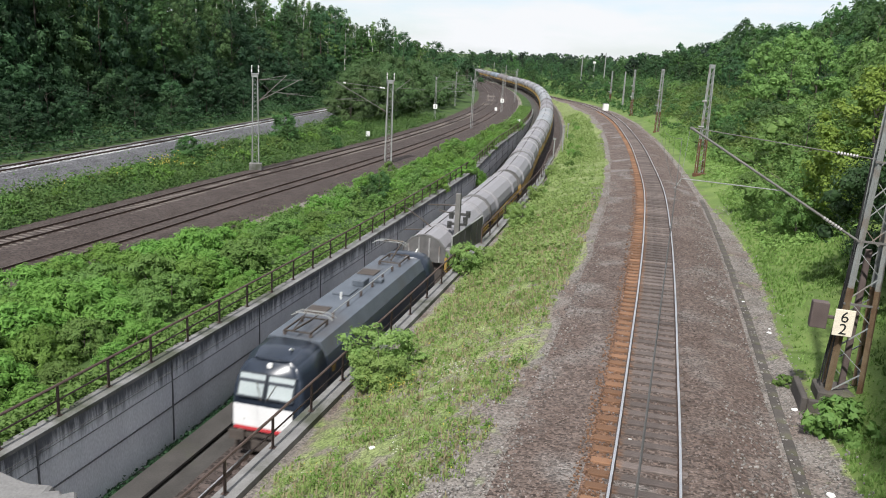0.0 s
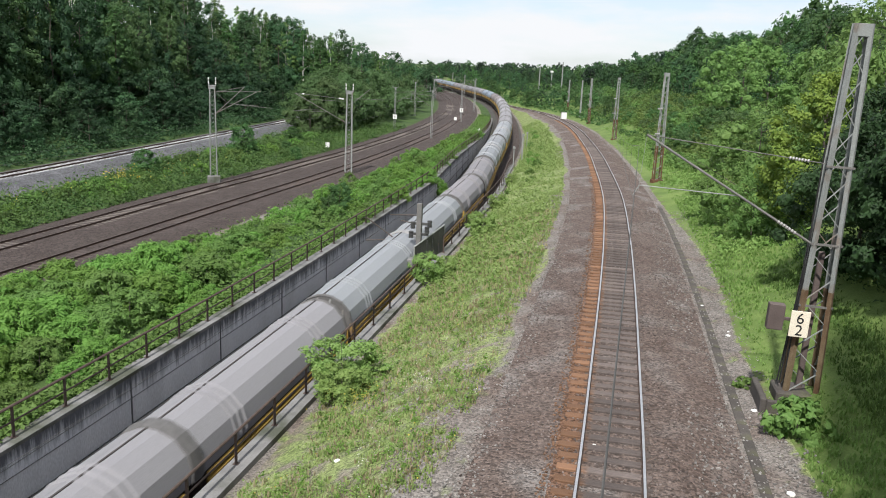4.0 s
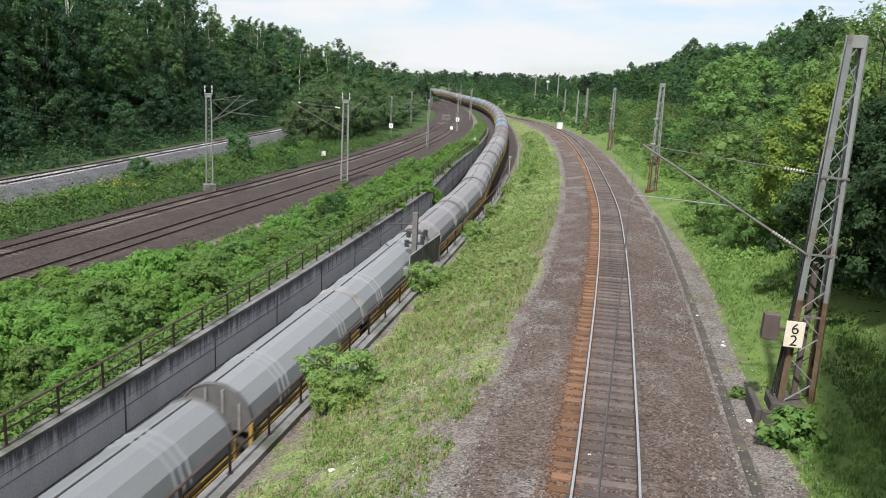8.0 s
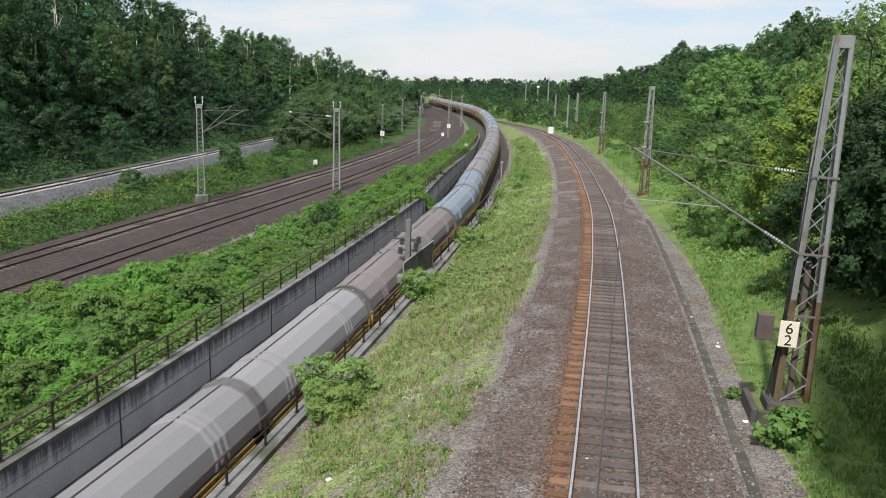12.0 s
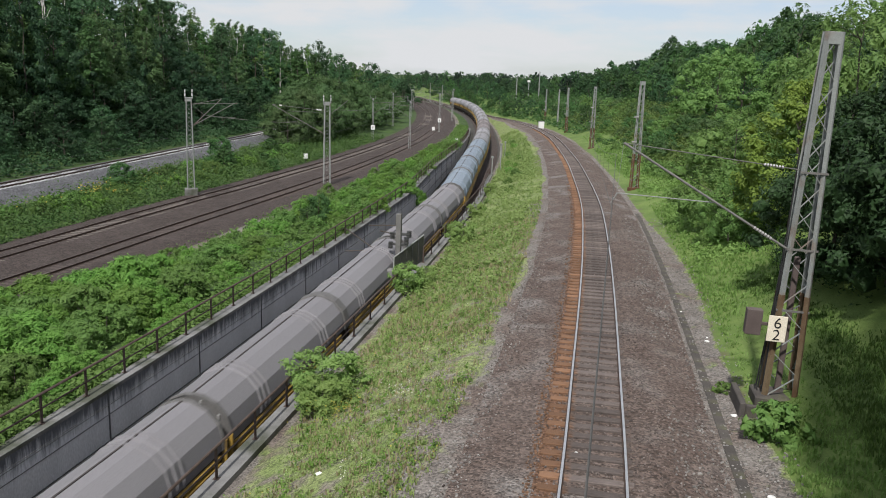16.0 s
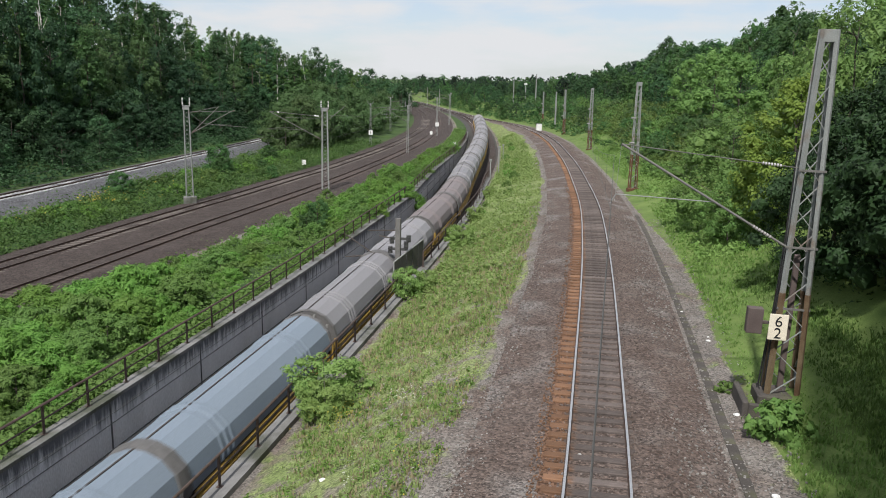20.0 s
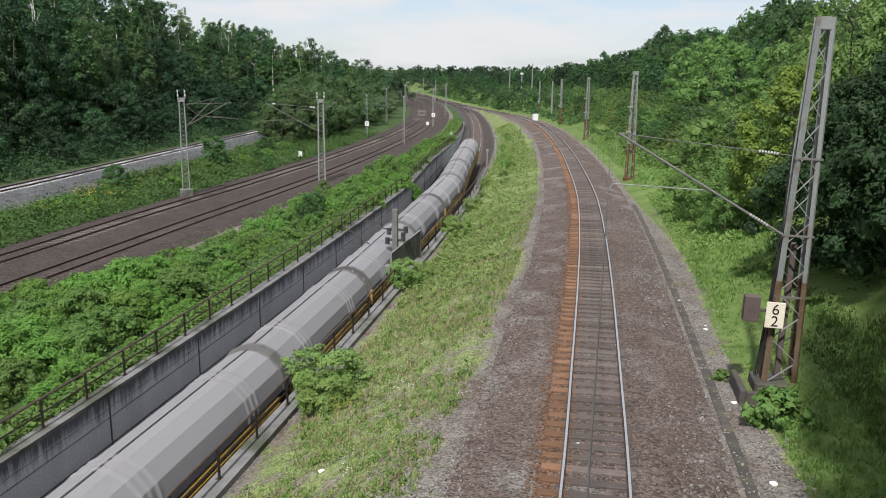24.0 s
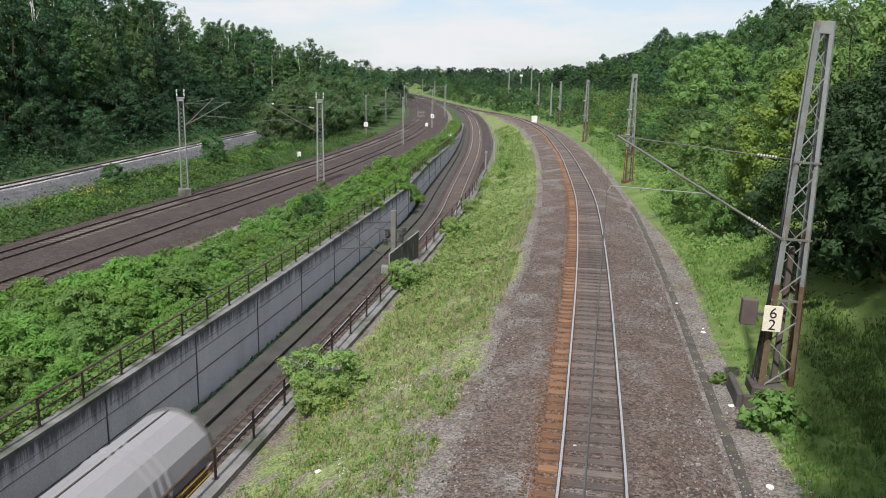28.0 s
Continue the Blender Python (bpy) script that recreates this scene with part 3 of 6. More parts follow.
coping_right = put("coping", sweep("coping", TROUGH, S0, SC1, lambda y: [(curb_off(y) - 0.12, curb_top(y) - 0.3), (curb_off(y) - 0.12, curb_top(y)), (curb_off(y) + 0.5, curb_top(y)), (curb_off(y) + 0.5, curb_top(y) - 0.3)], COPING, 1.5,
                   zfun=lambda y: 0.0), wall_right, "worn grey concrete kerb")
walkway = tagged(put("walkway", sweep("walkway", TROUGH, S0, TROUGH.s_at(205), lambda y: [(-2.55, -0.16), (-2.55, -0.05), (-wall_off(y) + 0.55, -0.05), (-wall_off(y) + 0.55, -0.4)][::-1], FLOORC, 1.5)), "dark grey-brown concrete walkway along the track", "walkway", kind="structure")


def railing(name, line, s0, s1, off, zf, gap, label):
    root = tagged(new(name), label, "railing")
    n = int((s1 - s0) / gap)
    gap = (s1 - s0) / n
    pts = []
    for i in range(n + 1):
        s = s0 + i * gap
        y = line.at(s)[1]
        p = line.beside(s, off(y))
        p.z = zf(y)
        pts.append((s, p))
    for s, p in pts:
        a = radians(line.turn(s))
        bm = bmesh.new()
        box(bm, -0.035, 0.035, -0.03, 0.03, 0, 1.0)
        box(bm, -0.09, 0.09, -0.09, 0.09, 0, 0.015)
        part("post", bm, RUSTPIPE, root, m=Matrix.Translation(p) @ Matrix.Rotation(a, 4, "Z"))
    for k, (h, r) in enumerate(((1.02, 0.045), (0.52, 0.03))):
        part("handrail" if k == 0 else "mid_rail", pipe([p + Vector((0, 0, h)) for s, p in pts], r), RUSTPIPE, root)
    return root


railing("railing", TROUGH, S0 + 4, TROUGH.s_at(196), lambda y: -wall_off(y) - 0.3, wall_top, 2.42, "rusty brown tube railing on the wall coping")
railing("railing", TROUGH, S0 + 4, TROUGH.s_at(47.6), lambda y: curb_off(y) + 0.12, curb_top, 2.75, "rusty brown tube railing on the low kerb")
railing("railing", TROUGH, TROUGH.s_at(52), TROUGH.s_at(106), lambda y: curb_off(y) + 0.12, curb_top, 2.75, "rusty brown tube railing on the low kerb")


# ---- plants ----
def leaf_frame(normals, rng):
    n = len(normals)
    nn = normals / np.maximum(np.linalg.norm(normals, axis=1, keepdims=True), 1e-6)
    a = np.cross(nn, rng.normal(size=(n, 3)))
    a /= np.maximum(np.linalg.norm(a, axis=1, keepdims=True), 1e-6)
    return nn, a, np.cross(nn, a)


def leaf_quads(centres, normals, size, rng, long=1.5):
    """Leaves, folded along the middle, as pairs of faces."""
    n = len(centres)
    nn, a, b = leaf_frame(normals, rng)
    s = (size * rng.uniform(0.6, 1.3, n))[:, None]
    v = np.stack([centres - a * s * long * 0.5, centres + b * s * 0.5 - nn * s * 0.12, centres + a * s * long * 0.5, centres - b * s * 0.5 - nn * s * 0.12], axis=1)
    return v.reshape(-1, 3), np.arange(n * 4).reshape(-1, 4)


def leaf_tris(centres, normals, size, rng, long=1.5):
    """Small sprays of leaves, one pointed face each."""
    n = len(centres)
    nn, a, b = leaf_frame(normals, rng)
    s = (size * rng.uniform(0.55, 1.35, n))[:, None]
    v = np.stack([centres - a * s * long * 0.5, centres + a * s * long * 0.5, centres + b * s * rng.uniform(0.5, 0.9, n)[:, None] + a * s * rng.normal(0, 0.25, n)[:, None]], axis=1)
    return v.reshape(-1, 3), np.arange(n * 3).reshape(-1, 3)


def crown(rng, height, radius, low, leaves, leaf, clumps, pointed=0.3, fine=0.0, long=1.5, lift=0.25):
    """Leaf places of an uneven crown: boughs as flattened shells of leaves round a stem, sprigs reaching out of them.
    fine: share of the usual bough size, for crowns of small sprays over a dense heart."""
    u = rng.uniform(0, 1, clumps) ** 0.85
    z = low + (height - low) * (0.05 + 0.9 * u)
    shape = np.sin(np.pi * np.clip(0.16 + 0.8 * u ** (1 - pointed * 0.5), 0, 1)) ** 0.75 * (1 - pointed * 0.5 * u)
    az = rng.uniform(0, 2 * np.pi, clumps)
    lobes = 1 + 0.2 * np.sin(rng.uniform(0, 6.28) + 5 * u) + 0.16 * np.sin(2 * az + rng.uniform(0, 6.28)) + rng.normal(0, 0.14, clumps)
    reach = radius * shape * lobes * rng.uniform(0.3, 1.0, clumps) ** 0.5
    c = np.stack([np.cos(az) * reach, np.sin(az) * reach, z], axis=1)
    size = radius * rng.uniform(0.17, 0.36, clumps) * (1 - (0.3 + 0.35 * pointed) * u) * (fine or 1.0)
    k = rng.choice(clumps, leaves, p=size ** 2 / np.sum(size ** 2))
    d = rng.normal(size=(leaves, 3)) + np.array([0, 0, 0.35])
    d += 0.5 * np.stack([np.cos(az[k]), np.sin(az[k]), np.zeros(leaves)], 1)
    d /= np.linalg.norm(d, axis=1, keepdims=True)
    # leaves gather in sprays: the shell bulges in and out
    w = d * 3.1 + c[k] * 1.7
    bulge = 1 + 0.16 * (np.sin(w[:, 0] * 2.3 + 1.1) + np.sin(w[:, 1] * 2.9) + np.sin(w[:, 2] * 2.6 + 0.4))
    r = size[k] * bulge * rng.uniform(0.72, 1.06, leaves) * rng.choice([1.0, 1.0, 1.0, 1.0, 0.6, 1.3], leaves)
    p = c[k] + d * r[:, None] * np.array([1, 1, 0.8])
    out = p - np.array([0, 0, (low + height) * 0.45])
    nrm = d * 0.75 + out / radius * 0.25 + rng.normal(size=(leaves, 3)) * 0.3 + np.array([0, 0, lift])
    if not fine:
        v, q = leaf_quads(p, nrm, np.full(leaves, leaf), rng, long)
        return v, q, c
    v, q = leaf_tris(p, nrm, np.full(leaves, leaf), rng, long)
    # the dense heart of each large bough
    ball = bmesh.new()
    bmesh.ops.create_icosphere(ball, subdivisions=1, radius=1.0)
    bv, bf = np.array([x.co for x in ball.verts]), np.array([[x.index for x in f.verts] for f in ball.faces])
    ball.free()
    big = np.argsort(-size)[:clumps * 2 // 5]
    hv = c[big][:, None] + bv[None] * (size[big] * 0.66)[:, None, None] * rng.uniform(0.75, 1.2, (len(big), len(bv), 1)) * np.array([1, 1, 0.8])
    hf = bf[None] + (np.arange(len(big)) * len(bv))[:, None, None] + len(v)
    return np.vstack([v, hv.reshape(-1, 3)]), np.vstack([q, hf.reshape(-1, 3)]), c


def limbs(height, low, centres, rng, girth, count=10):
    bm = bmesh.new()
    pts = [Vector((rng.normal() * 0.012 * height * k / 4, rng.normal() * 0.012 * height * k / 4, height * 0.9 * k / 5)) for k in range(6)]
    for k in range(5):
        rod(bm, pts[k] - Vector((0, 0, 0.4 if k == 0 else 0)), pts[k + 1], girth * (1 - k * 0.18), 6, girth * (1 - (k + 1) * 0.18))
    for c in centres[rng.permutation(len(centres))[:count]]:
        z = max(low * 0.7, c[2] - abs(c[0]) * 0.5 - abs(c[1]) * 0.4)
        k = min(4, int(z / (height * 0.9) * 5))
        rod(bm, pts[k].lerp(pts[k + 1], min(1, z / (height * 0.18) - k)), c, girth * 0.3, 5, girth * 0.07)
    return bm


HEIGHTS = {}


def tree(name, seed, height, radius, low, leaves, leaf, clumps, leafm, bark=None, label="", category="tree", pointed=0.3, limb_count=10, fine=0.0, long=1.5, lift=0.25):
    rng = np.random.default_rng(seed)
    v, q, c = crown(rng, height, radius, low, leaves, leaf, clumps, pointed, fine, long, lift)
    root = tagged(new(name), label, category)
    HEIGHTS[root.name] = height
    part("trunk", limbs(height, low, c, rng, 0.011 * height + 0.03, limb_count), bark or BARK, root)
    put("crown", mesh_np("crown", v, q, leafm), root)
    return root


def planted(proto, x, y, scale, turn, dz=-0.1):
    ob = copy_thing(proto, pose(x, y, floor_z(x, y) + dz, 0, 0, turn))
    ob.scale = scale if isinstance(scale, tuple) else (scale, scale, scale)
    return ob


# ---- the train ----
HOOD_GREY = mat("warm_grey_hood", (0.222, 0.217, 0.227), (0.25, 0.245, 0.256), 0.6, 0.55, 0.0, bump=0.02, fine=45, spread=0.4, c3=(0.195, 0.18, 0.17), c3pos=0.74, rand=0.25, stretch=(1, 0.4, 1))
HOOD_BLUE = mat("blue_grey_hood", (0.165, 0.205, 0.25), (0.195, 0.232, 0.275), 0.6, 0.5, 0.0, bump=0.02, fine=45, spread=0.4, c3=(0.19, 0.19, 0.2), c3pos=0.74, rand=0.2, stretch=(1, 0.4, 1))
HOOD_DARK = mat("dark_warm_grey_hood", (0.185, 0.177, 0.186), (0.215, 0.207, 0.216), 0.6, 0.55, 0.0, bump=0.02, fine=45, spread=0.4, c3=(0.15, 0.14, 0.138), c3pos=0.74, rand=0.2, stretch=(1, 0.4, 1))
HOOD_BROWN = mat("brown_grey_hood", (0.175, 0.15, 0.15), (0.205, 0.18, 0.18), 0.6, 0.6, 0.0, bump=0.02, fine=45, spread=0.4, c3=(0.2, 0.125, 0.095), c3pos=0.72, rand=0.25, stretch=(1, 0.4, 1))
HOOD_SILVER = mat("silver_grey_hood", (0.225, 0.238, 0.25), (0.255, 0.266, 0.278), 0.6, 0.45, 0.1, bump=0.02, fine=45, spread=0.4, c3=(0.185, 0.19, 0.195), c3pos=0.74, rand=0.2, stretch=(1, 0.4, 1))
RIM = mat("scuffed_pale_rim", (0.25, 0.245, 0.24), (0.36, 0.355, 0.35), 2.5, 0.5, 0.2, bump=0.15, fine=24, c3=(0.2, 0.17, 0.15), c3pos=0.58)
COLLAR_END_SHADE = mat("dark_collar_and_end_shade", (0.1, 0.096, 0.094), (0.15, 0.145, 0.14), 2.5, 0.6, 0.1, bump=0.1, fine=24)
SEAM = mat("dark_seal", (0.045, 0.04, 0.04), (0.08, 0.07, 0.065), 3.0, 0.8, bump=0.2)
YELLOW = mat("yellow_sill_paint", (0.42, 0.27, 0.05), (0.3, 0.19, 0.05), 2.0, 0.6, bump=0.15, c3=(0.15, 0.1, 0.06), c3pos=0.58)
CHASSIS = mat("grimy_underframe", (0.055, 0.047, 0.042), (0.09, 0.075, 0.065), 2.0, 0.85, bump=0.3)
WHEEL = mat("wheel_steel", (0.12, 0.1, 0.09), (0.2, 0.18, 0.17), 3.0, 0.6, 0.5, bump=0.1)
LOCO_BLACK = mat("black_loco_paint", (0.017, 0.024, 0.036), (0.027, 0.036, 0.054), 0.8, 0.3, bump=0.04, fine=14, spec=0.5)
LOCO_ROOF = mat("grey_loco_roof", (0.07, 0.083, 0.1), (0.11, 0.126, 0.148), 1.1, 0.42, bump=0.15, fine=20, c3=(0.08, 0.082, 0.088), c3pos=0.58)
LOCO_WHITE = mat("white_loco_paint", (0.72, 0.72, 0.72), (0.62, 0.62, 0.61), 1.2, 0.4, bump=0.04, c3=(0.45, 0.43, 0.4), c3pos=0.66)
LOCO_RED = mat("red_stripe_paint", (0.5, 0.05, 0.06), (0.42, 0.05, 0.055), 2.0, 0.45, bump=0.04)
GLASS = mat("cab_glass", (0.03, 0.035, 0.04), (0.05, 0.055, 0.06), 2.0, 0.06, bump=0.0, spec=0.8)
PANE_SHEEN = mat("pale_pane_reflection", (0.27, 0.31, 0.31), (0.38, 0.42, 0.42), 1.0, 0.5, bump=0.05)
LAMP = mat("headlamp_lens", (0.75, 0.75, 0.72), (0.85, 0.85, 0.82), 2.0, 0.15, bump=0.0, spec=0.8)
INSUL = mat("dull_brown_insulator", (0.1, 0.075, 0.065), (0.15, 0.12, 0.105), 3.0, 0.25, bump=0.0, spec=0.6)
ARCH = [(1.34, 2.4), (1.36, 2.8), (1.21, 3.31), (0.82, 3.75), (0.32, 3.97), (0.06, 4.0)]
ARCH = ARCH + [(-x, z) for x, z in reversed(ARCH)]


def loft(sections, cap=True):
    """Joins cross-sections (lists of places with one count) by faces."""
    bm = bmesh.new()
    rings = [[bm.verts.new(p) for p in sec] for sec in sections]
    for a, b in zip(rings, rings[1:]):
        for i in range(len(a)):
            j = (i + 1) % len(a)
            bm.faces.new((a[i], a[j], b[j], b[i]))
    if cap:
        bm.faces.new(rings[0][::-1])
        bm.faces.new(rings[-1])
    bmesh.ops.recalc_face_normals(bm, faces=bm.faces)
    return bm


def hoop(y0, y1, grow, inner=0.0, lowest=2.42, swell=0.0):
    """An arched strip over the hood from y0 to y1."""
    bm = bmesh.new()
    arch = [(x, max(z, lowest)) for x, z in ARCH]
    cz = 2.6
    rows = []
    for y, g in ((y0, inner), (y0 + 0.02, grow), ((y0 + y1) / 2, grow + swell), (y1 - 0.02, grow), (y1, inner)):
        rows.append([bm.verts.new((x * (1 + g / 1.48), y, z + g * max(0.0, (z - cz)) / 1.6)) for x, z in arch])
    for a, b in zip(rows, rows[1:]):
        for i in range(len(a) - 1):
            bm.faces.new((a[i], a[i + 1], b[i + 1], b[i]))
    bmesh.ops.recalc_face_normals(bm, faces=bm.faces)
    return bm


PITCH = 13.3


def bogie(root, y):
    bg = part("bogie", boxes((-1.05, -0.9, y - 1.4, y + 1.4, 0.42, 0.72), (0.9, 1.05, y - 1.4, y + 1.4, 0.42, 0.72), (-0.95, 0.95, y - 0.22, y + 0.22, 0.5, 0.78), bevel=0.02), CHASSIS, root)
    for dy in (-0.9, 0.9):
        bm = bmesh.new()
        for sx in (-1, 1):
            rod(bm, (sx * 0.69, y + dy, 0.46), (sx * 0.82, y + dy, 0.46), 0.46, 20)
        rod(bm, (-0.9, y + dy, 0.46), (0.9, y + dy, 0.46), 0.08, 8)
        part("wheelset", bm, WHEEL, bg)


def hood_wagon(name, hood, joined, label, length=13.3, gap=0.34):
    """A telescopic-hood coil wagon. joined: its front end carries a collar over the next hood, with no open gap."""
    root = tagged(new(name), label, "freight wagon", "wagons of the train")
    h = length / 2
    f = -h + (0.0 if joined else 0.3)
    e = h - gap if joined else h - 0.02
    bm = bmesh.new()
    rings = []
    for y in (f, f + 0.9, f + 2.6, 0, e - 2.6, e - 0.9, e):
        rings.append([bm.verts.new((x, y, z)) for x, z in ARCH])
    for a, b in zip(rings, rings[1:]):
        for i in range(len(a) - 1):
            bm.faces.new((a[i], a[i + 1], b[i + 1], b[i]))
    bmesh.ops.recalc_face_normals(bm, faces=bm.faces)
    part("hood", bm, hood, root)
    # end walls with upright stiffeners; the dark collar colour paints the walls' shade
    for y, s, there in ((f, -1, not joined), (e, 1, joined)):
        if not there:
            continue
        bm = bmesh.new()
        bm.faces.new([bm.verts.new((x * 0.985, y, z - 0.02)) for x, z in ARCH])
        wall = part("end_wall", bm, COLLAR_END_SHADE, root)
        st = bmesh.new()
        for x, z in ((-0.95, 3.4), (-0.32, 3.85), (0.32, 3.85), (0.95, 3.4)):
            box(st, x - 0.04, x + 0.04, min(y, y + s * 0.07), max(y, y + s * 0.07), 2.4, z)
        part("stiffener", st, RIM, wall, "pale upright stiffeners")
        part("end_rim", hoop(y - 0.16 if s > 0 else y - 0.03, y + 0.03 if s > 0 else y + 0.16, 0.055), COLLAR_END_SHADE, root, "scuffed rim")
        part("grab_rail", boxes((1.3, 1.45, y + s * 0.02 - 0.05, y + s * 0.02 + 0.05, 1.9, 2.75), bevel=0.01), YELLOW, root, "yellow corner post")
    if joined:
        part("collar", hoop(f - 0.28, f + 0.42, 0.075, swell=0.03), RIM if hood is HOOD_SILVER else COLLAR_END_SHADE, root, "metal joint collar")
    # paired stiffening ribs
    for c in (f + 3.0, e - 3.1):
        for dy in (-0.4, 0.0, 0.4):
            part("rib", hoop(c + dy - 0.06, c + dy + 0.06, 0.055), hood, root)
    part("ridge_seam", boxes((-0.11, -0.05, f + 0.1, e - 0.1, 3.95, 4.03)), SEAM, root, "dark rubber seal line")
    for s in (-1, 1):
        for z0, z1, x1 in ((2.16, 2.31, 1.4), (1.94, 2.08, 1.43), (1.7, 1.85, 1.45)):
            a, b = sorted((s * 1.3, s * x1))
            part("side_sill", boxes((a, b, -h + 0.7, h - 0.7, z0, z1), bevel=0.015), YELLOW, root, "yellow painted side rail")
        a, b = sorted((s * 1.2, s * 1.31))
        part("side_plate", boxes((a, b, -h + 0.75, h - 0.75, 0.9, 2.42)), CHASSIS, root, "dark side plate")
    part("underframe", boxes((-1.18, 1.18, -h + 0.6, h - 0.6, 0.86, 2.38), (-0.4, 0.4, -h + 0.6, h - 0.6, 0.6, 0.9), (-1.25, 1.25, -h + 0.55, -h + 0.75, 0.85, 1.3), (-1.25, 1.25, h - 0.75, h - 0.55, 0.85, 1.3)), CHASSIS, root)
    for y in (-4.3, 4.3):
        bogie(root, y)
    for s in (-1, 1):
        for x in (-0.88, 0.88):
            bm = bmesh.new()
            rod(bm, (x, s * (h - 0.6), 1.05), (x, s * (h - 0.05), 1.05), 0.1, 10)
            rod(bm, (x, s * (h - 0.09), 1.05), (x, s * (h - 0.03), 1.05), 0.24, 14)
            part("buffer", bm, CHASSIS, root)
    return root


def pantograph(root, y, s, raised=0.0):
    """A folded single-arm collector on its insulators."""
    bm = bmesh.new()
    for x in (-0.55, 0.55):
        bar(bm, (x, y - 0.9, 4.02), (x, y + 0.9, 4.02), 0.06)
    for dy in (-0.85, 0.85):
        bar(bm, (-0.55, y + dy, 4.02), (0.55, y + dy, 4.02), 0.06)
    pg = part("pantograph", bm, CHASSIS, root, "folded dark pantograph")
    bm = bmesh.new()
    knee = Vector((0, y + s * 1.25, 4.2 + raised * 0.5))
    rod(bm, (0, y - s * 0.6, 4.06), knee, 0.045, 6)
    head = Vector((0, y - s * 0.75, 4.3 + raised))
    for x in (-0.3, 0.3):
        rod(bm, knee, (x, head.y, head.z), 0.025, 6)
    part("arm", bm, CHASSIS, pg)
    bm = bmesh.new()
    for dy in (-0.17, 0.17):
        rod(bm, (-0.6, head.y + dy, head.z), (0.6, head.y + dy, head.z), 0.025, 6)
        for x in (-1, 1):
            rod(bm, (x * 0.6, head.y + dy, head.z), (x * 0.92, head.y + dy, head.z - 0.16), 0.02, 6)
    part("collector_head", bm, GALV, pg)
    bm = bmesh.new()
    for x in (-0.55, 0.55):
        for dy in (-0.8, 0.8):
            for k in range(3):
                rod(bm, (x, y + dy, 3.84 + k * 0.055), (x, y + dy, 3.88 + k * 0.055), 0.075, 8)
    tagged(part("insulator", bm, INSUL, pg), kind="stuff")


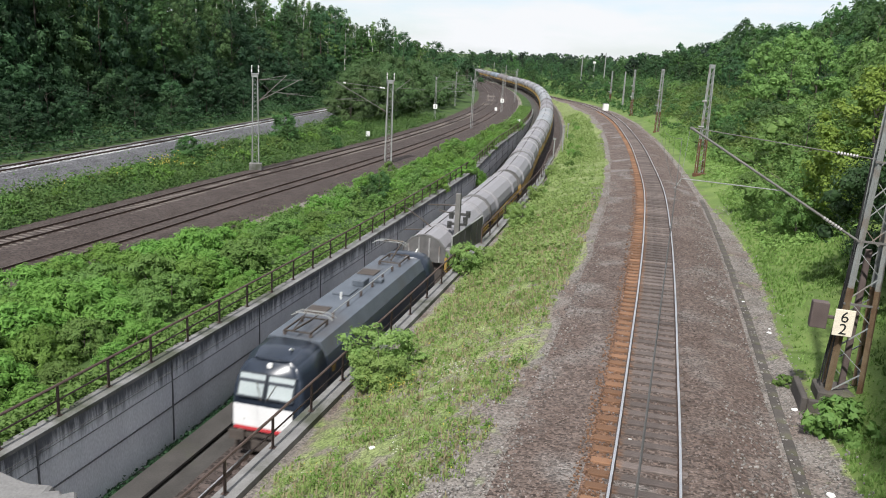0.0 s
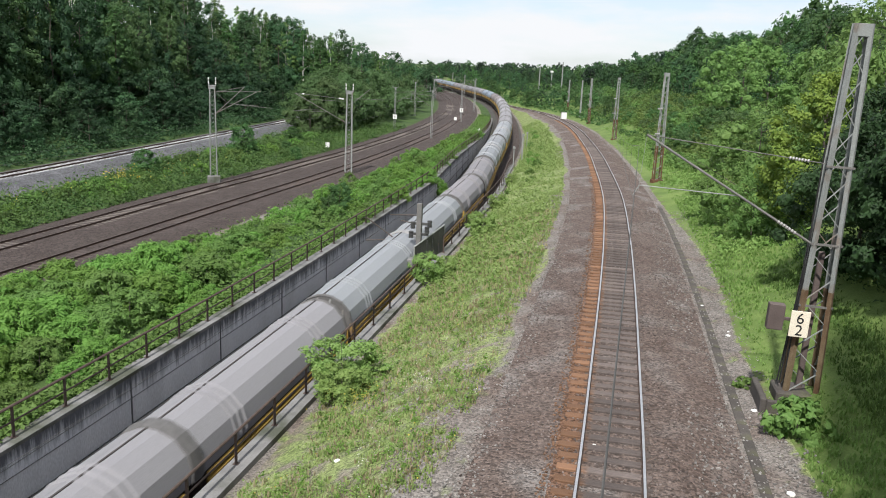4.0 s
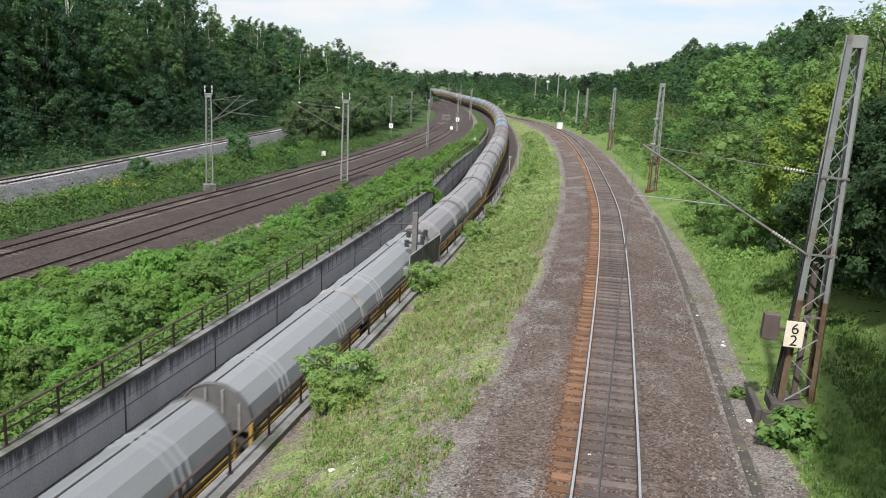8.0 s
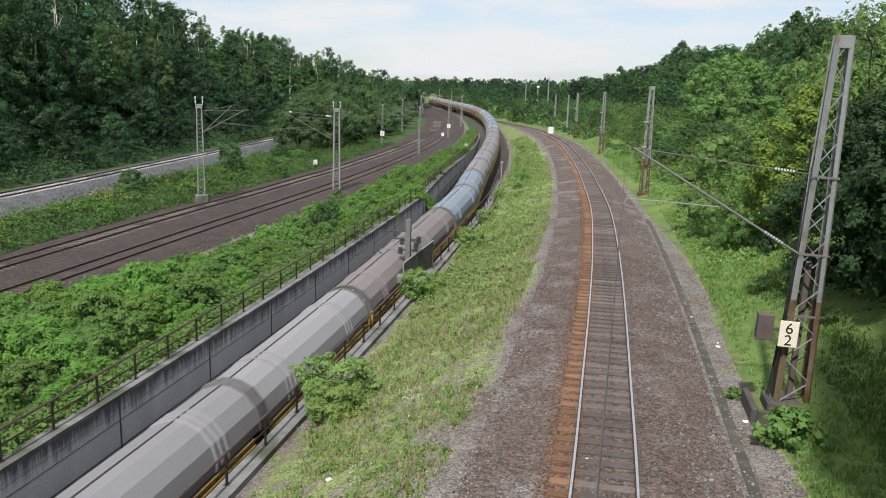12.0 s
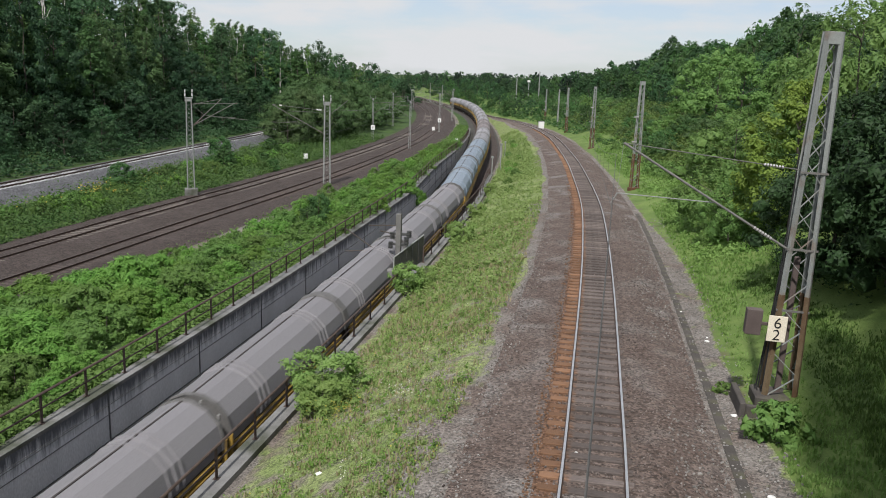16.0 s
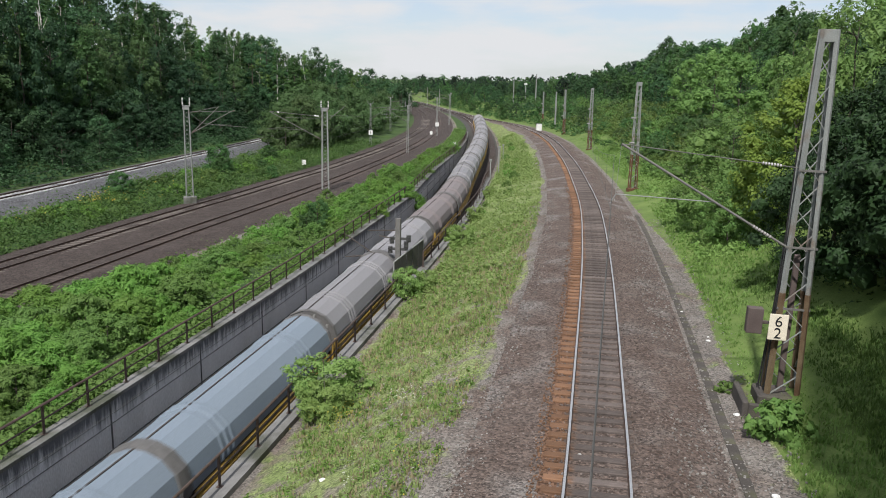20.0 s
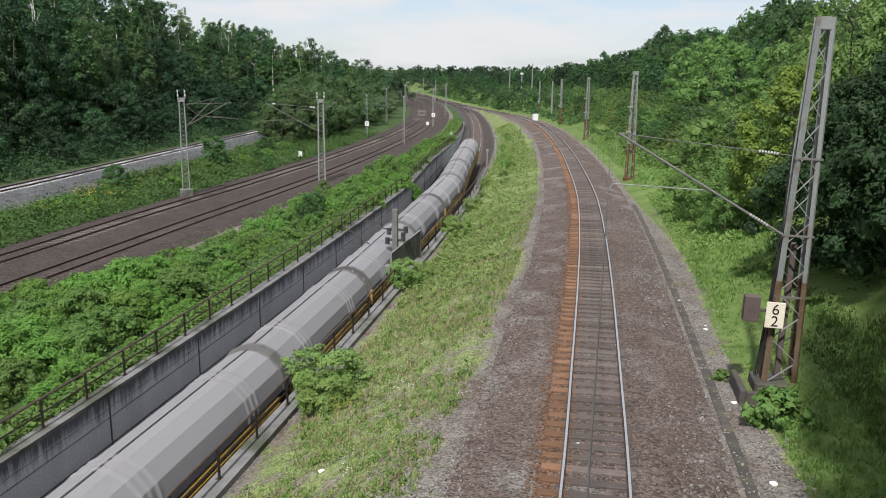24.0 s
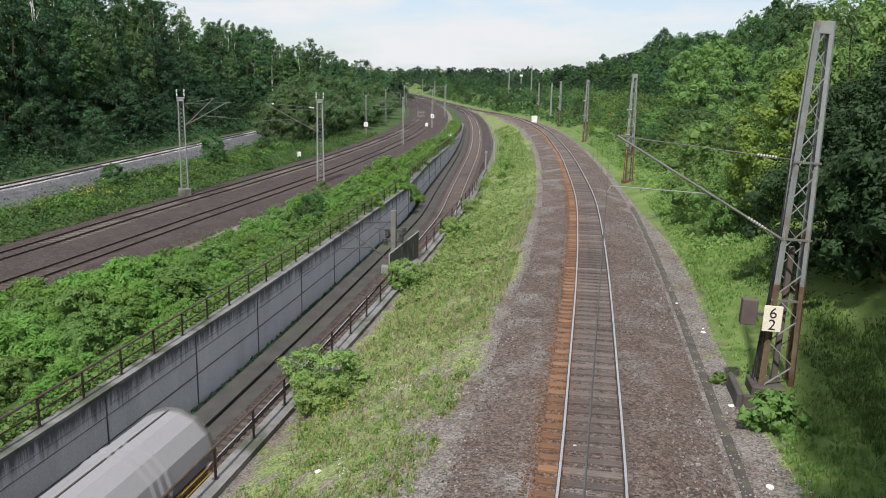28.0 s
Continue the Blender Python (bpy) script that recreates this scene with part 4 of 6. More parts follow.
def locomotive():
    root = tagged(new("electric_locomotive"), "black electric locomotive with grey roof and white-red front", "locomotive")
    side = [(1.45, 1.02), (1.49, 1.5), (1.49, 2.9), (1.36, 3.28)]
    full = side + [(-x, z) for x, z in reversed(side)]
    # middle body
    part("body", loft([[(x, y, z) for x, z in full] for y in (-6.75, 6.75)]), LOCO_BLACK, root)
    # sloped roof flanks and flat roof
    rs = [(1.36, 3.26), (1.1, 3.82), (-1.1, 3.82), (-1.36, 3.26)]
    part("roof", loft([[(x, y, z) for x, z in rs] for y in (-6.7, 6.7)]), LOCO_ROOF, root, "grey equipment roof")
    for s in (-1, 1):
        cabs = []
        for y, wdt, top, edge in ((6.72, 1.0, 3.86, 1.0), (7.9, 0.98, 3.84, 0.98), (8.62, 0.9, 3.7, 0.95)):
            sec = [(1.45, 1.02), (1.49, 1.5), (1.49, 2.62), (1.42, 3.1), (1.2 * edge, top - 0.16), (0.75 * edge, top)]
            sec = sec + [(-x, z) for x, z in reversed(sec)]
            cabs.append([(x * wdt, s * y, z) for x, z in sec])
        # sloping windscreen, then the upright nose
        nose = []
        for (x, y, z) in cabs[-1]:
            yy = 8.62 + np.interp(z, [1.0, 2.15, 3.7], [0.78, 0.72, 0.06])
            nose.append((x * 0.97, s * yy, z - 0.03))
        cabs.append(nose)
        shell = loft(cabs)
        bmesh.ops.bevel(shell, geom=[e for e in shell.edges if e.is_manifold and e.calc_face_angle(0.0) > 0.25], offset=0.1, segments=3, affect="EDGES")
        cab = part("cab", shell, LOCO_BLACK, root, "dark blue-black cab shell", smooth=True)

        def ny(z):
            return 8.62 + float(np.interp(z, [1.0, 2.12, 3.67], [0.78, 0.72, 0.06])) + 0.012

        def panel(name, x0, x1, z0, z1, m, lab="", th=0.03):
            bm = bmesh.new()
            p = [(x0, z0), (x1, z0), (x1, z1), (x0, z1)]
            a = [bm.verts.new((x, s * ny(z), z)) for x, z in p]
            b = [bm.verts.new((x, s * (ny(z) + th), z)) for x, z in p]
            bm.faces.new(b)
            for i in range(4):
                bm.faces.new((a[i], a[(i + 1) % 4], b[(i + 1) % 4], b[i]))
            bmesh.ops.recalc_face_normals(bm, faces=bm.faces)
            return part(name, bm, m, cab, lab)
        panel("nose_panel", -1.18, 1.18, 1.28, 2.1, LOCO_WHITE, "white nose panel")
        panel("nose_stripe", -1.14, 1.14, 1.14, 1.27, LOCO_RED, "red stripe")
        # pale panels on the panes paint the sky's reflection and the cab inside
        for x0, x1 in ((-1.13, -0.03), (0.03, 1.13)):
            panel("windscreen", x0, x1, 2.36, 3.2, GLASS, "raked windscreen pane")
            panel("sun_blind", x0 + 0.05, x1 - 0.05, 2.98, 3.15, PANE_SHEEN, "pale upper panel, sky reflection painted on the pane", 0.036)
            panel("dashboard", x0 + 0.07, x1 - 0.07, 2.42, 2.86, PANE_SHEEN, "pale lower panel, sky reflection and cab inside painted on the pane", 0.036)
        bm = bmesh.new()
        for x in (-0.1, 0.1):
            bar(bm, (x, s * (ny(2.3) + 0.05), 2.3), (x * 4, s * (ny(2.9) + 0.05), 2.9), 0.025)
        part("wiper", bm, CHASSIS, cab)
        for x, z in ((-0.8, 1.62), (0.8, 1.62), (0.0, 3.5)):
            bm = bmesh.new()
            rod(bm, (x, s * (ny(z) - 0.02), z), (x, s * (ny(z) + 0.06), z), 0.11, 14)
            part("headlight", bm, LAMP, cab)
        part("horn", rods(0.035, ((0.5, s * 7.9, 3.86), (0.5, s * 8.15, 3.98))), LAMP, cab)
        for x in (-0.88, 0.88):
            bm = bmesh.new()
            rod(bm, (x, s * 9.3, 1.04), (x, s * 9.75, 1.04), 0.12, 10)
            box(bm, x - 0.3, x + 0.3, min(s * 9.7, s * 9.76), max(s * 9.7, s * 9.76), 0.85, 1.23)
            part("buffer", bm, CHASSIS, root)
        part("snow_plough", boxes((-1.25, 1.25, min(s * 9.05, s * 9.25), max(s * 9.05, s * 9.25), 0.2, 0.62), (-1.3, 1.3, min(s * 9.1, s * 9.32), max(s * 9.1, s * 9.32), 0.8, 1.12), bevel=0.02), CHASSIS, root)
        bg = part("bogie", boxes((-1.3, -1.1, s * 5.2 - 2.1, s * 5.2 + 2.1, 0.5, 0.9), (1.1, 1.3, s * 5.2 - 2.1, s * 5.2 + 2.1, 0.5, 0.9), bevel=0.03), CHASSIS, root)
        for dy in (-1.3, 1.3):
            bm = bmesh.new()
            for x in (-1, 1):
                rod(bm, (x * 0.69, s * 5.2 + dy, 0.62), (x * 0.83, s * 5.2 + dy, 0.62), 0.62, 22)
            rod(bm, (-0.9, s * 5.2 + dy, 0.62), (0.9, s * 5.2 + dy, 0.62), 0.1, 8)
            part("wheelset", bm, WHEEL, bg)
        pantograph(root, s * 5.6, s, 0.0 if s < 0 else 0.85)
        part("roof_hatch", boxes((-1.02, -0.1, s * 3.2 - 0.5, s * 3.2 + 0.5, 3.822, 3.86), bevel=0.01), CHASSIS, root, "dark grille hatch")
    part("roof_hatch", boxes((-0.85, 0.0, -0.9, 0.3, 3.822, 3.9), bevel=0.02), LOCO_ROOF, root)
    bm = bmesh.new()
    for y in (-3.9, -2.2, -0.6, 0.9, 2.4, 3.9):
        for k in range(4):
            rod(bm, (0.45, y, 3.83 + k * 0.06), (0.45, y, 3.87 + k * 0.06), 0.07, 8)
    part("insulator", bm, INSUL, root)
    part("roof_cable", rods(0.02, ((0.45, -3.9, 4.09), (0.45, 3.9, 4.09))), GALV, root)
    part("breaker_box", boxes((-0.5, 0.1, 0.7, 1.5, 3.82, 4.12), (0.15, 0.7, 1.6, 2.0, 3.82, 4.02), bevel=0.04), LOCO_ROOF, root)
    part("roof_antenna", rods(0.05, ((-0.2, -1.4, 3.82), (-0.2, -1.4, 4.15))), LAMP, root)
    part("underframe", boxes((-1.3, 1.3, -7.2, 7.2, 0.85, 1.05), (-1.1, 1.1, -2.4, 2.4, 0.3, 0.9), bevel=0.03), CHASSIS, root)
    part("side_mark", boxes((1.485, 1.505, -6.4, -6.1, 2.55, 2.85), (1.485, 1.505, -4.9, -4.6, 2.55, 2.85), (-1.505, -1.485, -6.4, -6.1, 2.55, 2.85)), YELLOW, root)
    return root


LOCO = locomotive()
# seconds at which the front of each pair of wagons passes the same spot; two hoods to a pair
PASSES = [0.77, 1.955, 3.17, 4.33, 5.57, 6.76, 7.91, 9.1, 10.29, 11.43, 12.54, 13.72, 14.83, 15.89, 17.02, 18.12, 19.22, 20.35, 21.42, 22.48, 23.56, 24.63, 25.7, 26.78]
HUES = {3: "silver", 4: "dark", 5: "silver", 6: "silver", 10: "brown", 11: "blue", 12: "dark", 13: "dark", 14: "dark", 15: "blue", 16: "blue", 18: "brown"}
LOOKS = {"silver": (HOOD_SILVER, "silver grey"), "brown": (HOOD_BROWN, "rusty brown"), "blue": (HOOD_BLUE, "blue-grey"), "dark": (HOOD_DARK, "dark warm grey"), "grey": (HOOD_GREY, "warm grey")}
KINDS = {}
WAGONS = []
SPEED, LOCO_S, SPOT = 24.5, 120.65, 112.9
for i, when in enumerate(PASSES):
    hue, words = LOOKS[HUES.get(i, "grey")]
    for half in (0, 1):
        # hood lengths follow the gaps between the pairs
        until = PASSES[i + 1] - (2.0 / SPEED if i == 10 else 0.0) if i + 1 < len(PASSES) else when + 2 * PITCH / SPEED
        lead = SPEED * (until - when) / 2 if i < 4 else PITCH
        front = 15.3 if i == 11 else lead
        long = round(min(16.4, max(12.8, front if half == 0 else SPEED * (until - when) - lead)), 1)
        start = SPEED * when - (2.0 if i == 11 and half == 0 else 0.0) + lead * half
        space = 1.15 if half and i in (4, 5) else 0.36
        key = (half, hue.name, long, space)
        if key not in KINDS:
            KINDS[key] = hood_wagon("hood_wagon", hue, half == 1, "%s telescopic hood wagon with yellow sill%s" % (words, " and collar joint" if half else ""), long, space)
            ob = KINDS[key]
        else:
            ob = copy_thing(KINDS[key], pose(0, 0, 0))
        WAGONS.append((ob, SPOT + start + long / 2))


def on_track(s, half):
    """The pose of a vehicle whose bogies stand half a wheelbase before and behind s."""
    a, b = Vector(TROUGH.at(s - half)), Vector(TROUGH.at(s + half))
    d = (b - a).normalized()
    x = d.cross(Vector((0, 0, 1))).normalized()
    z = x.cross(d)
    m = Matrix((x, d, z)).transposed().to_4x4()
    m.translation = (a + b) / 2
    return m


def motions():
    times = [k * 0.5 for k in range(57)]
    for ob, s, half in [(LOCO, LOCO_S, 5.2)] + [(w, s, 4.3) for w, s in WAGONS]:
        rows = []
        for t in times:
            q = s - SPEED * t
            rows.append((t, on_track(q, half) if q > 8 else Matrix.Translation(Vector(TROUGH.way(8)) * (q - 8)) @ on_track(8, half)))
        walk(ob, rows)


# ---- sleepers, lids and stones ----
def sleeper_mesh(name, material, length=2.6, width=0.26):
    bm = boxes((-length / 2, length / 2, -width / 2, width / 2, -0.3, 0.0), bevel=0.018)
    for sx in (-1, 1):
        box(bm, sx * 0.7515 - 0.17, sx * 0.7515 + 0.17, -0.075, 0.075, 0.0, 0.02)
    me = bpy.data.meshes.new(name)
    bm.to_mesh(me)
    bm.free()
    me.materials.append(material)
    return me


def sleepers(root, line, s0, s1, gap, material, singles=0):
    """Single sleepers nearest the bridge, the far ones joined."""
    me = sleeper_mesh("sleeper", material)
    n = int((s1 - s0) / gap)
    rng = np.random.default_rng(9)
    co = np.array([v.co for v in me.vertices])
    faces = [tuple(q.vertices) for q in me.polygons]
    far_v, far_f = [], []
    for i in range(n):
        s = s0 + i * gap
        p = line.beside(s, rng.normal() * 0.02, -0.165)
        m = Matrix.Translation(p) @ Matrix.Rotation(radians(line.turn(s) + rng.normal() * 0.5), 4, "Z")
        if i < singles:
            put("sleeper", me, root, m=m)
        else:
            r = np.array(m)
            k = len(far_v) * len(co)
            far_v.append(co @ r[:3, :3].T + r[:3, 3])
            far_f += [tuple(k + j for j in q) for q in faces]
    if far_v:
        big = bpy.data.meshes.new("sleepers")
        big.from_pydata(np.concatenate(far_v).tolist(), [], far_f)
        big.materials.append(material)
        tagged(put("sleeper_row", big, root), kind="stuff")


sleepers(track_right, RIGHT, RIGHT.s_at(9), RIGHT.s_at(290), 0.63, SLEEPER_RUST, 290)
sleepers(track_trough, TROUGH, TROUGH.s_at(12), TROUGH.s_at(250), 0.62, SLEEPER, 120)
sleepers(track_main_far, MAIN_FAR, MAIN_FAR.s_at(30), MAIN_FAR.s_at(260), 0.62, SLEEPER_C)
sleepers(track_main_near, MAIN_NEAR, MAIN_NEAR.s_at(30), MAIN_NEAR.s_at(260), 0.62, SLEEPER)
sleepers(track_third, THIRD, THIRD.s_at(40), THIRD.s_at(175), 0.62, SLEEPER_NEW)
# paler tie plates across the cutting's track
for y in (98, 104):
    put("cross_board", sleeper_mesh("board", SLEEPER_C, 2.4, 0.3), track_trough, "pale crossing board", Matrix.Translation(TROUGH.beside(TROUGH.s_at(y), 0, -0.1)) @ Matrix.Rotation(radians(TROUGH.turn(TROUGH.s_at(y))), 4, "Z"))

LID = mat("dark_concrete_lid", (0.06, 0.053, 0.048), (0.095, 0.085, 0.078), 2.0, 0.9, bump=0.3, fine=24, c3=(0.1, 0.1, 0.06), c3pos=0.6, rand=0.3)
duct = tagged(put("cable_duct", sweep("cable_duct", RIGHT, RIGHT.s_at(4), RIGHT.s_at(66), [(3.42, -0.6), (3.42, -0.5), (3.74, -0.5), (3.74, -0.6)], LID, 2.0)), "narrow dark concrete cable duct beside the ballast", "cable duct", kind="structure")
lid = boxes((-0.145, 0.145, -0.485, 0.485, 0.0, 0.04), bevel=0.012)
lid_me = bpy.data.meshes.new("lid")
lid.to_mesh(lid_me)
lid.free()
lid_me.materials.append(LID)
rngd = np.random.default_rng(21)
for i in range(57):
    s = RIGHT.s_at(8) + i
    put("lid", lid_me, duct, m=Matrix.Translation(RIGHT.beside(s, 3.58 + rngd.normal() * 0.008, -0.505 + abs(rngd.normal()) * 0.008)) @ Matrix.Rotation(radians(RIGHT.turn(s) + rngd.normal() * 0.6), 4, "Z"))


def stones(name, places, size, material, label, rng):
    """Angular stones, each a bent box."""
    n = len(places)
    c = np.array([(x, y, z) for x in (-1, 1) for y in (-1, 1) for z in (-1, 1)], float)
    v = c[None] * rng.uniform(0.55, 1.0, (n, 8, 3)) * (size * rng.uniform(0.5, 1.25, n))[:, None, None] * 0.5 * np.array([1, 1, 0.7])
    a = rng.uniform(0, 2 * np.pi, n)
    t = rng.normal(0, 0.35, n)
    x = v[..., 0] * np.cos(a)[:, None] - v[..., 1] * np.sin(a)[:, None]
    y = v[..., 0] * np.sin(a)[:, None] + v[..., 1] * np.cos(a)[:, None]
    z = v[..., 2] + x * t[:, None]
    v = np.stack([x, y, z], -1) + places[:, None, :]
    q = np.array([(0, 1, 3, 2), (4, 6, 7, 5), (0, 4, 5, 1), (2, 3, 7, 6), (0, 2, 6, 4), (1, 5, 7, 3)])
    f = (np.arange(n)[:, None, None] * 8 + q[None]).reshape(-1, 4)
    return tagged(put(name, mesh_np(name, v.reshape(-1, 3), f, material)), label, "gravel", kind="stuff")


def strewn(n, y0, y1, lo, hi, rng, line=RIGHT, up=0.0, power=1.7):
    """Places on the ground between two offsets from a line, thinning with distance."""
    y = y0 + (y1 - y0) * rng.uniform(0, 1, n) ** power
    out = np.empty((n, 3))
    for i, yy in enumerate(y):
        x = line.x(yy) + (rng.uniform(lo(yy), hi(yy)) if callable(lo) else rng.uniform(lo, hi))
        out[i] = x, yy, floor_z(x, yy) + up
    return out


rngs = np.random.default_rng(31)
STONE = mat("ballast_stone", (0.115, 0.088, 0.077), (0.185, 0.158, 0.145), 0.5, 0.9, bump=0.3, fine=50, islands=1.1)
STONE_RUST = mat("rusty_ballast_stone", (0.18, 0.098, 0.056), (0.14, 0.084, 0.055), 0.5, 0.9, bump=0.3, fine=50, islands=0.8)
STONE_PALE = mat("pale_ballast_stone", (0.175, 0.165, 0.153), (0.265, 0.252, 0.236), 0.8, 0.9, bump=0.3, fine=50, islands=0.9)
stones("ballast_stones", strewn(13000, 11, 60, -3.6, 3.3, rngs, up=0.02), np.full(13000, 0.05), STONE, "loose brown ballast stones", rngs)
stones("rusty_stones", strewn(2600, 11, 80, -1.65, -0.85, rngs, up=0.02), np.full(2600, 0.065), STONE_RUST, "rust-stained ballast stones", rngs)
stones("pale_stones", np.vstack([strewn(3500, 11, 60, 2.0, 5.2, rngs, up=0.02), strewn(2500, 11, 70, -5.4, -2.8, rngs, up=0.02)]), np.full(6000, 0.06), STONE_PALE, "loose pale grey gravel", rngs)
WHITE = mat("white_litter", (0.75, 0.75, 0.73), (0.6, 0.6, 0.58), 3.0, 0.7, bump=0.1)
for x, y, r in ((-3.2, 20.63, 0.1), (8.75, 22.6, 0.1), (9.15, 23.0, 0.07), (7.95, 17.65, 0.1), (6.2, 27.2, 0.05), (10.2, 29.9, 0.1), (10.35, 30.4, 0.06), (10.4, 34.2, 0.08), (-1.2, 24.4, 0.08), (3.55, 19.2, 0.05)):
    bm = bmesh.new()
    bmesh.ops.create_icosphere(bm, subdivisions=2, radius=r)
    for v in bm.verts:
        v.co *= 1 + 0.45 * noise.noise(v.co * (2.2 / r) + Vector((x, y, 0)))
        v.co.z *= 0.55
    tagged(part("white_rag", bm, WHITE, m=pose(x, y, floor_z(x, y) + r * 0.2, 0, 0, x * 40)), "crumpled white litter lying on the ground", "litter", "bits of litter")


# ---- catenary masts and wires ----
def lattice(root, h, w0, w1, d0, d1, material, steps, leg=0.09, single=False):
    """Four tapering legs and zigzag bracing on each side."""
    def corner(k, u):
        w, d = w0 + (w1 - w0) * u, d0 + (d1 - d0) * u
        return Vector(((-w, w, w, -w)[k] / 2, (-d, -d, d, d)[k] / 2, h * u))
    for k in range(4):
        bm = bmesh.new()
        bar(bm, corner(k, 0), corner(k, 1), leg, leg)
        part("leg", bm, material, root)
    for k in range(4):
        if single:
            for i in range(steps):
                a, b = (k, (k + 1) % 4) if i % 2 == 0 else ((k + 1) % 4, k)
                part("brace", bars(leg * 0.55, (corner(a, i / steps), corner(b, (i + 1) / steps)), d=0.02), material, root)
            continue
        bm = bmesh.new()
        for i in range(steps):
            a, b = (k, (k + 1) % 4) if i % 2 == 0 else ((k + 1) % 4, k)
            bar(bm, corner(a, i / steps), corner(b, (i + 1) / steps), leg * 0.55, 0.02)
        tagged(part("bracing", bm, material, root), kind="stuff")
    bm = bmesh.new()
    box(bm, -w1 / 2 - 0.05, w1 / 2 + 0.05, -d1 / 2 - 0.05, d1 / 2 + 0.05, h - 0.35, h, 0.01)
    part("head_plate", bm, material, root)


def cantilever(root, x, z, reach, side, y=0.0):
    """The tubes that hold the wires over a track: raking tube, tie, steady arm and insulators."""
    e = x + side * reach
    arm = part("cantilever", rods(0.035, ((x, y, z - 1.9), (e, y, z + 0.35)), ((x, y, z + 0.1), (e, y, z + 0.35)), n=6), DULL, root, "grey steel tube cantilever")
    part("steady_arm", rods(0.02, ((x + side * reach * 0.42, y, z - 0.95), (e + side * 0.1, y, z - 1.15)), ((e, y, z + 0.35), (e + side * 0.08, y, z - 1.15)), n=6), GALV, arm)
    bm = bmesh.new()
    for k in range(6):
        for (a, b) in (((x, y, z - 1.9), (e, y, z + 0.35)), ((x, y, z + 0.1), (e, y, z + 0.35))):
            p = Vector(a).lerp(Vector(b), 0.12 + k * 0.018)
            q = Vector(a).lerp(Vector(b), 0.12 + k * 0.018 + 0.01)
            rod(bm, p, q, 0.07, 8)
    tagged(part("insulator", bm, INSUL, arm), kind="stuff")


def mast(x, y, h, turn, w, d, material, label, reach=0.0, side=1, arm_z=None, steps=14, base=True, top=False, z=None, leg=0.08, taper=0.65):
    root = tagged(new("catenary_mast"), label, "catenary mast", "catenary masts")
    root.matrix_basis = pose(x, y, (floor_z(x, y) if z is None else z) + 0.02, 0, 0, turn)
    lattice(root, h, w, w * taper, d, d * taper, material, steps, leg, y < 100)
    if base:
        part("footing", boxes((-w / 2 - 0.3, w / 2 + 0.3, -d / 2 - 0.3, d / 2 + 0.3, -0.7, 0.35), bevel=0.04), COPING, root, "square concrete footing")
    if reach:
        cantilever(root, side * w * 0.4, arm_z or h - 1.2, reach, side)
    if top:
        part("top_bracket", bars(0.05, ((-0.5, 0, h + 0.05), (0.5, 0, h + 0.05)), ((-0.5, 0, h), (-0.55, 0, h + 0.55)), ((0.45, 0, h), (0.5, 0, h + 0.6))), GALV, root)
    return root


DULL = mat("dull_weathered_steel", (0.13, 0.13, 0.12), (0.19, 0.18, 0.17), 3.0, 0.7, 0.2, bump=0.1)
SIGNW = mat("white_sign_enamel", (0.78, 0.78, 0.76), (0.7, 0.69, 0.66), 2.0, 0.5, bump=0.05)
GREYINS = mat("grey_porcelain", (0.3, 0.29, 0.28), (0.4, 0.39, 0.38), 3.0, 0.3, bump=0.0, spec=0.5)
CREAM = mat("cream_sign_enamel", (0.74, 0.68, 0.56), (0.66, 0.59, 0.47), 2.0, 0.55, bump=0.05)
INK = mat("black_sign_paint", (0.015, 0.015, 0.015), (0.03, 0.03, 0.03), 2.0, 0.6, bump=0.0)
def tubes(root, r, pts, name="cantilever", label="grey steel tube"):
    return part(name, pipe(pts, r), DULL, root, label)


def insulator(root, a, b, r=0.08, material=None):
    """A string of porcelain discs between two places."""
    bm = bmesh.new()
    for k in range(6):
        rod(bm, Vector(a).lerp(Vector(b), k / 6), Vector(a).lerp(Vector(b), (k + 0.6) / 6), r, 8)
    tagged(part("insulator", bm, material or INSUL, root), kind="stuff")


def head_bracket(root, h, w):
    """Brackets with upright insulators on the mast's head."""
    part("head_frame", boxes((-w, w, -0.3, 0.3, h - 0.02, h + 0.06), (-w, -w + 0.08, -0.06, 0.06, h - 0.35, h + 0.62), (w - 0.08, w, -0.06, 0.06, h - 0.1, h + 0.7), bevel=0.01), GALV, root)
    for x in (-w + 0.04, w - 0.04):
        for z in (0.2, 0.62):
            insulator(root, (x, 0, h + z), (x, 0, h + z + 0.28), 0.075, SIGNW)


mast_a = mast(-27.19, 86.2, 9.85, 16, 0.72, 0.52, GALV, "grey lattice mast with a pair of cantilever tubes", 0, 1, 8.3, z=-4.3, steps=22, leg=0.085, taper=0.7)
head_bracket(mast_a, 9.85, 0.4)
for y, pts in ((-0.35, ((0.3, -0.3, 6.95), (3.3, -0.35, 9.85))), (0.5, ((0.3, 0.3, 6.95), (4.6, 0.5, 9.35)))):
    tubes(mast_a, 0.045, pts, label="raking grey tube")
tubes(mast_a, 0.025, ((0.35, -0.3, 9.2), (3.3, -0.35, 9.85)), "tie")
tubes(mast_a, 0.025, ((0.35, 0.3, 9.25), (4.7, 0.5, 9.35)), "tie")
tubes(mast_a, 0.022, ((0.4, -0.3, 9.15), (1.5, -0.3, 8.15), (2.7, -0.32, 7.95), (6.1, -0.35, 7.7)), "steady_arm")
tubes(mast_a, 0.02, ((2.2, 0.4, 8.0), (4.7, 0.5, 7.85)), "steady_arm")
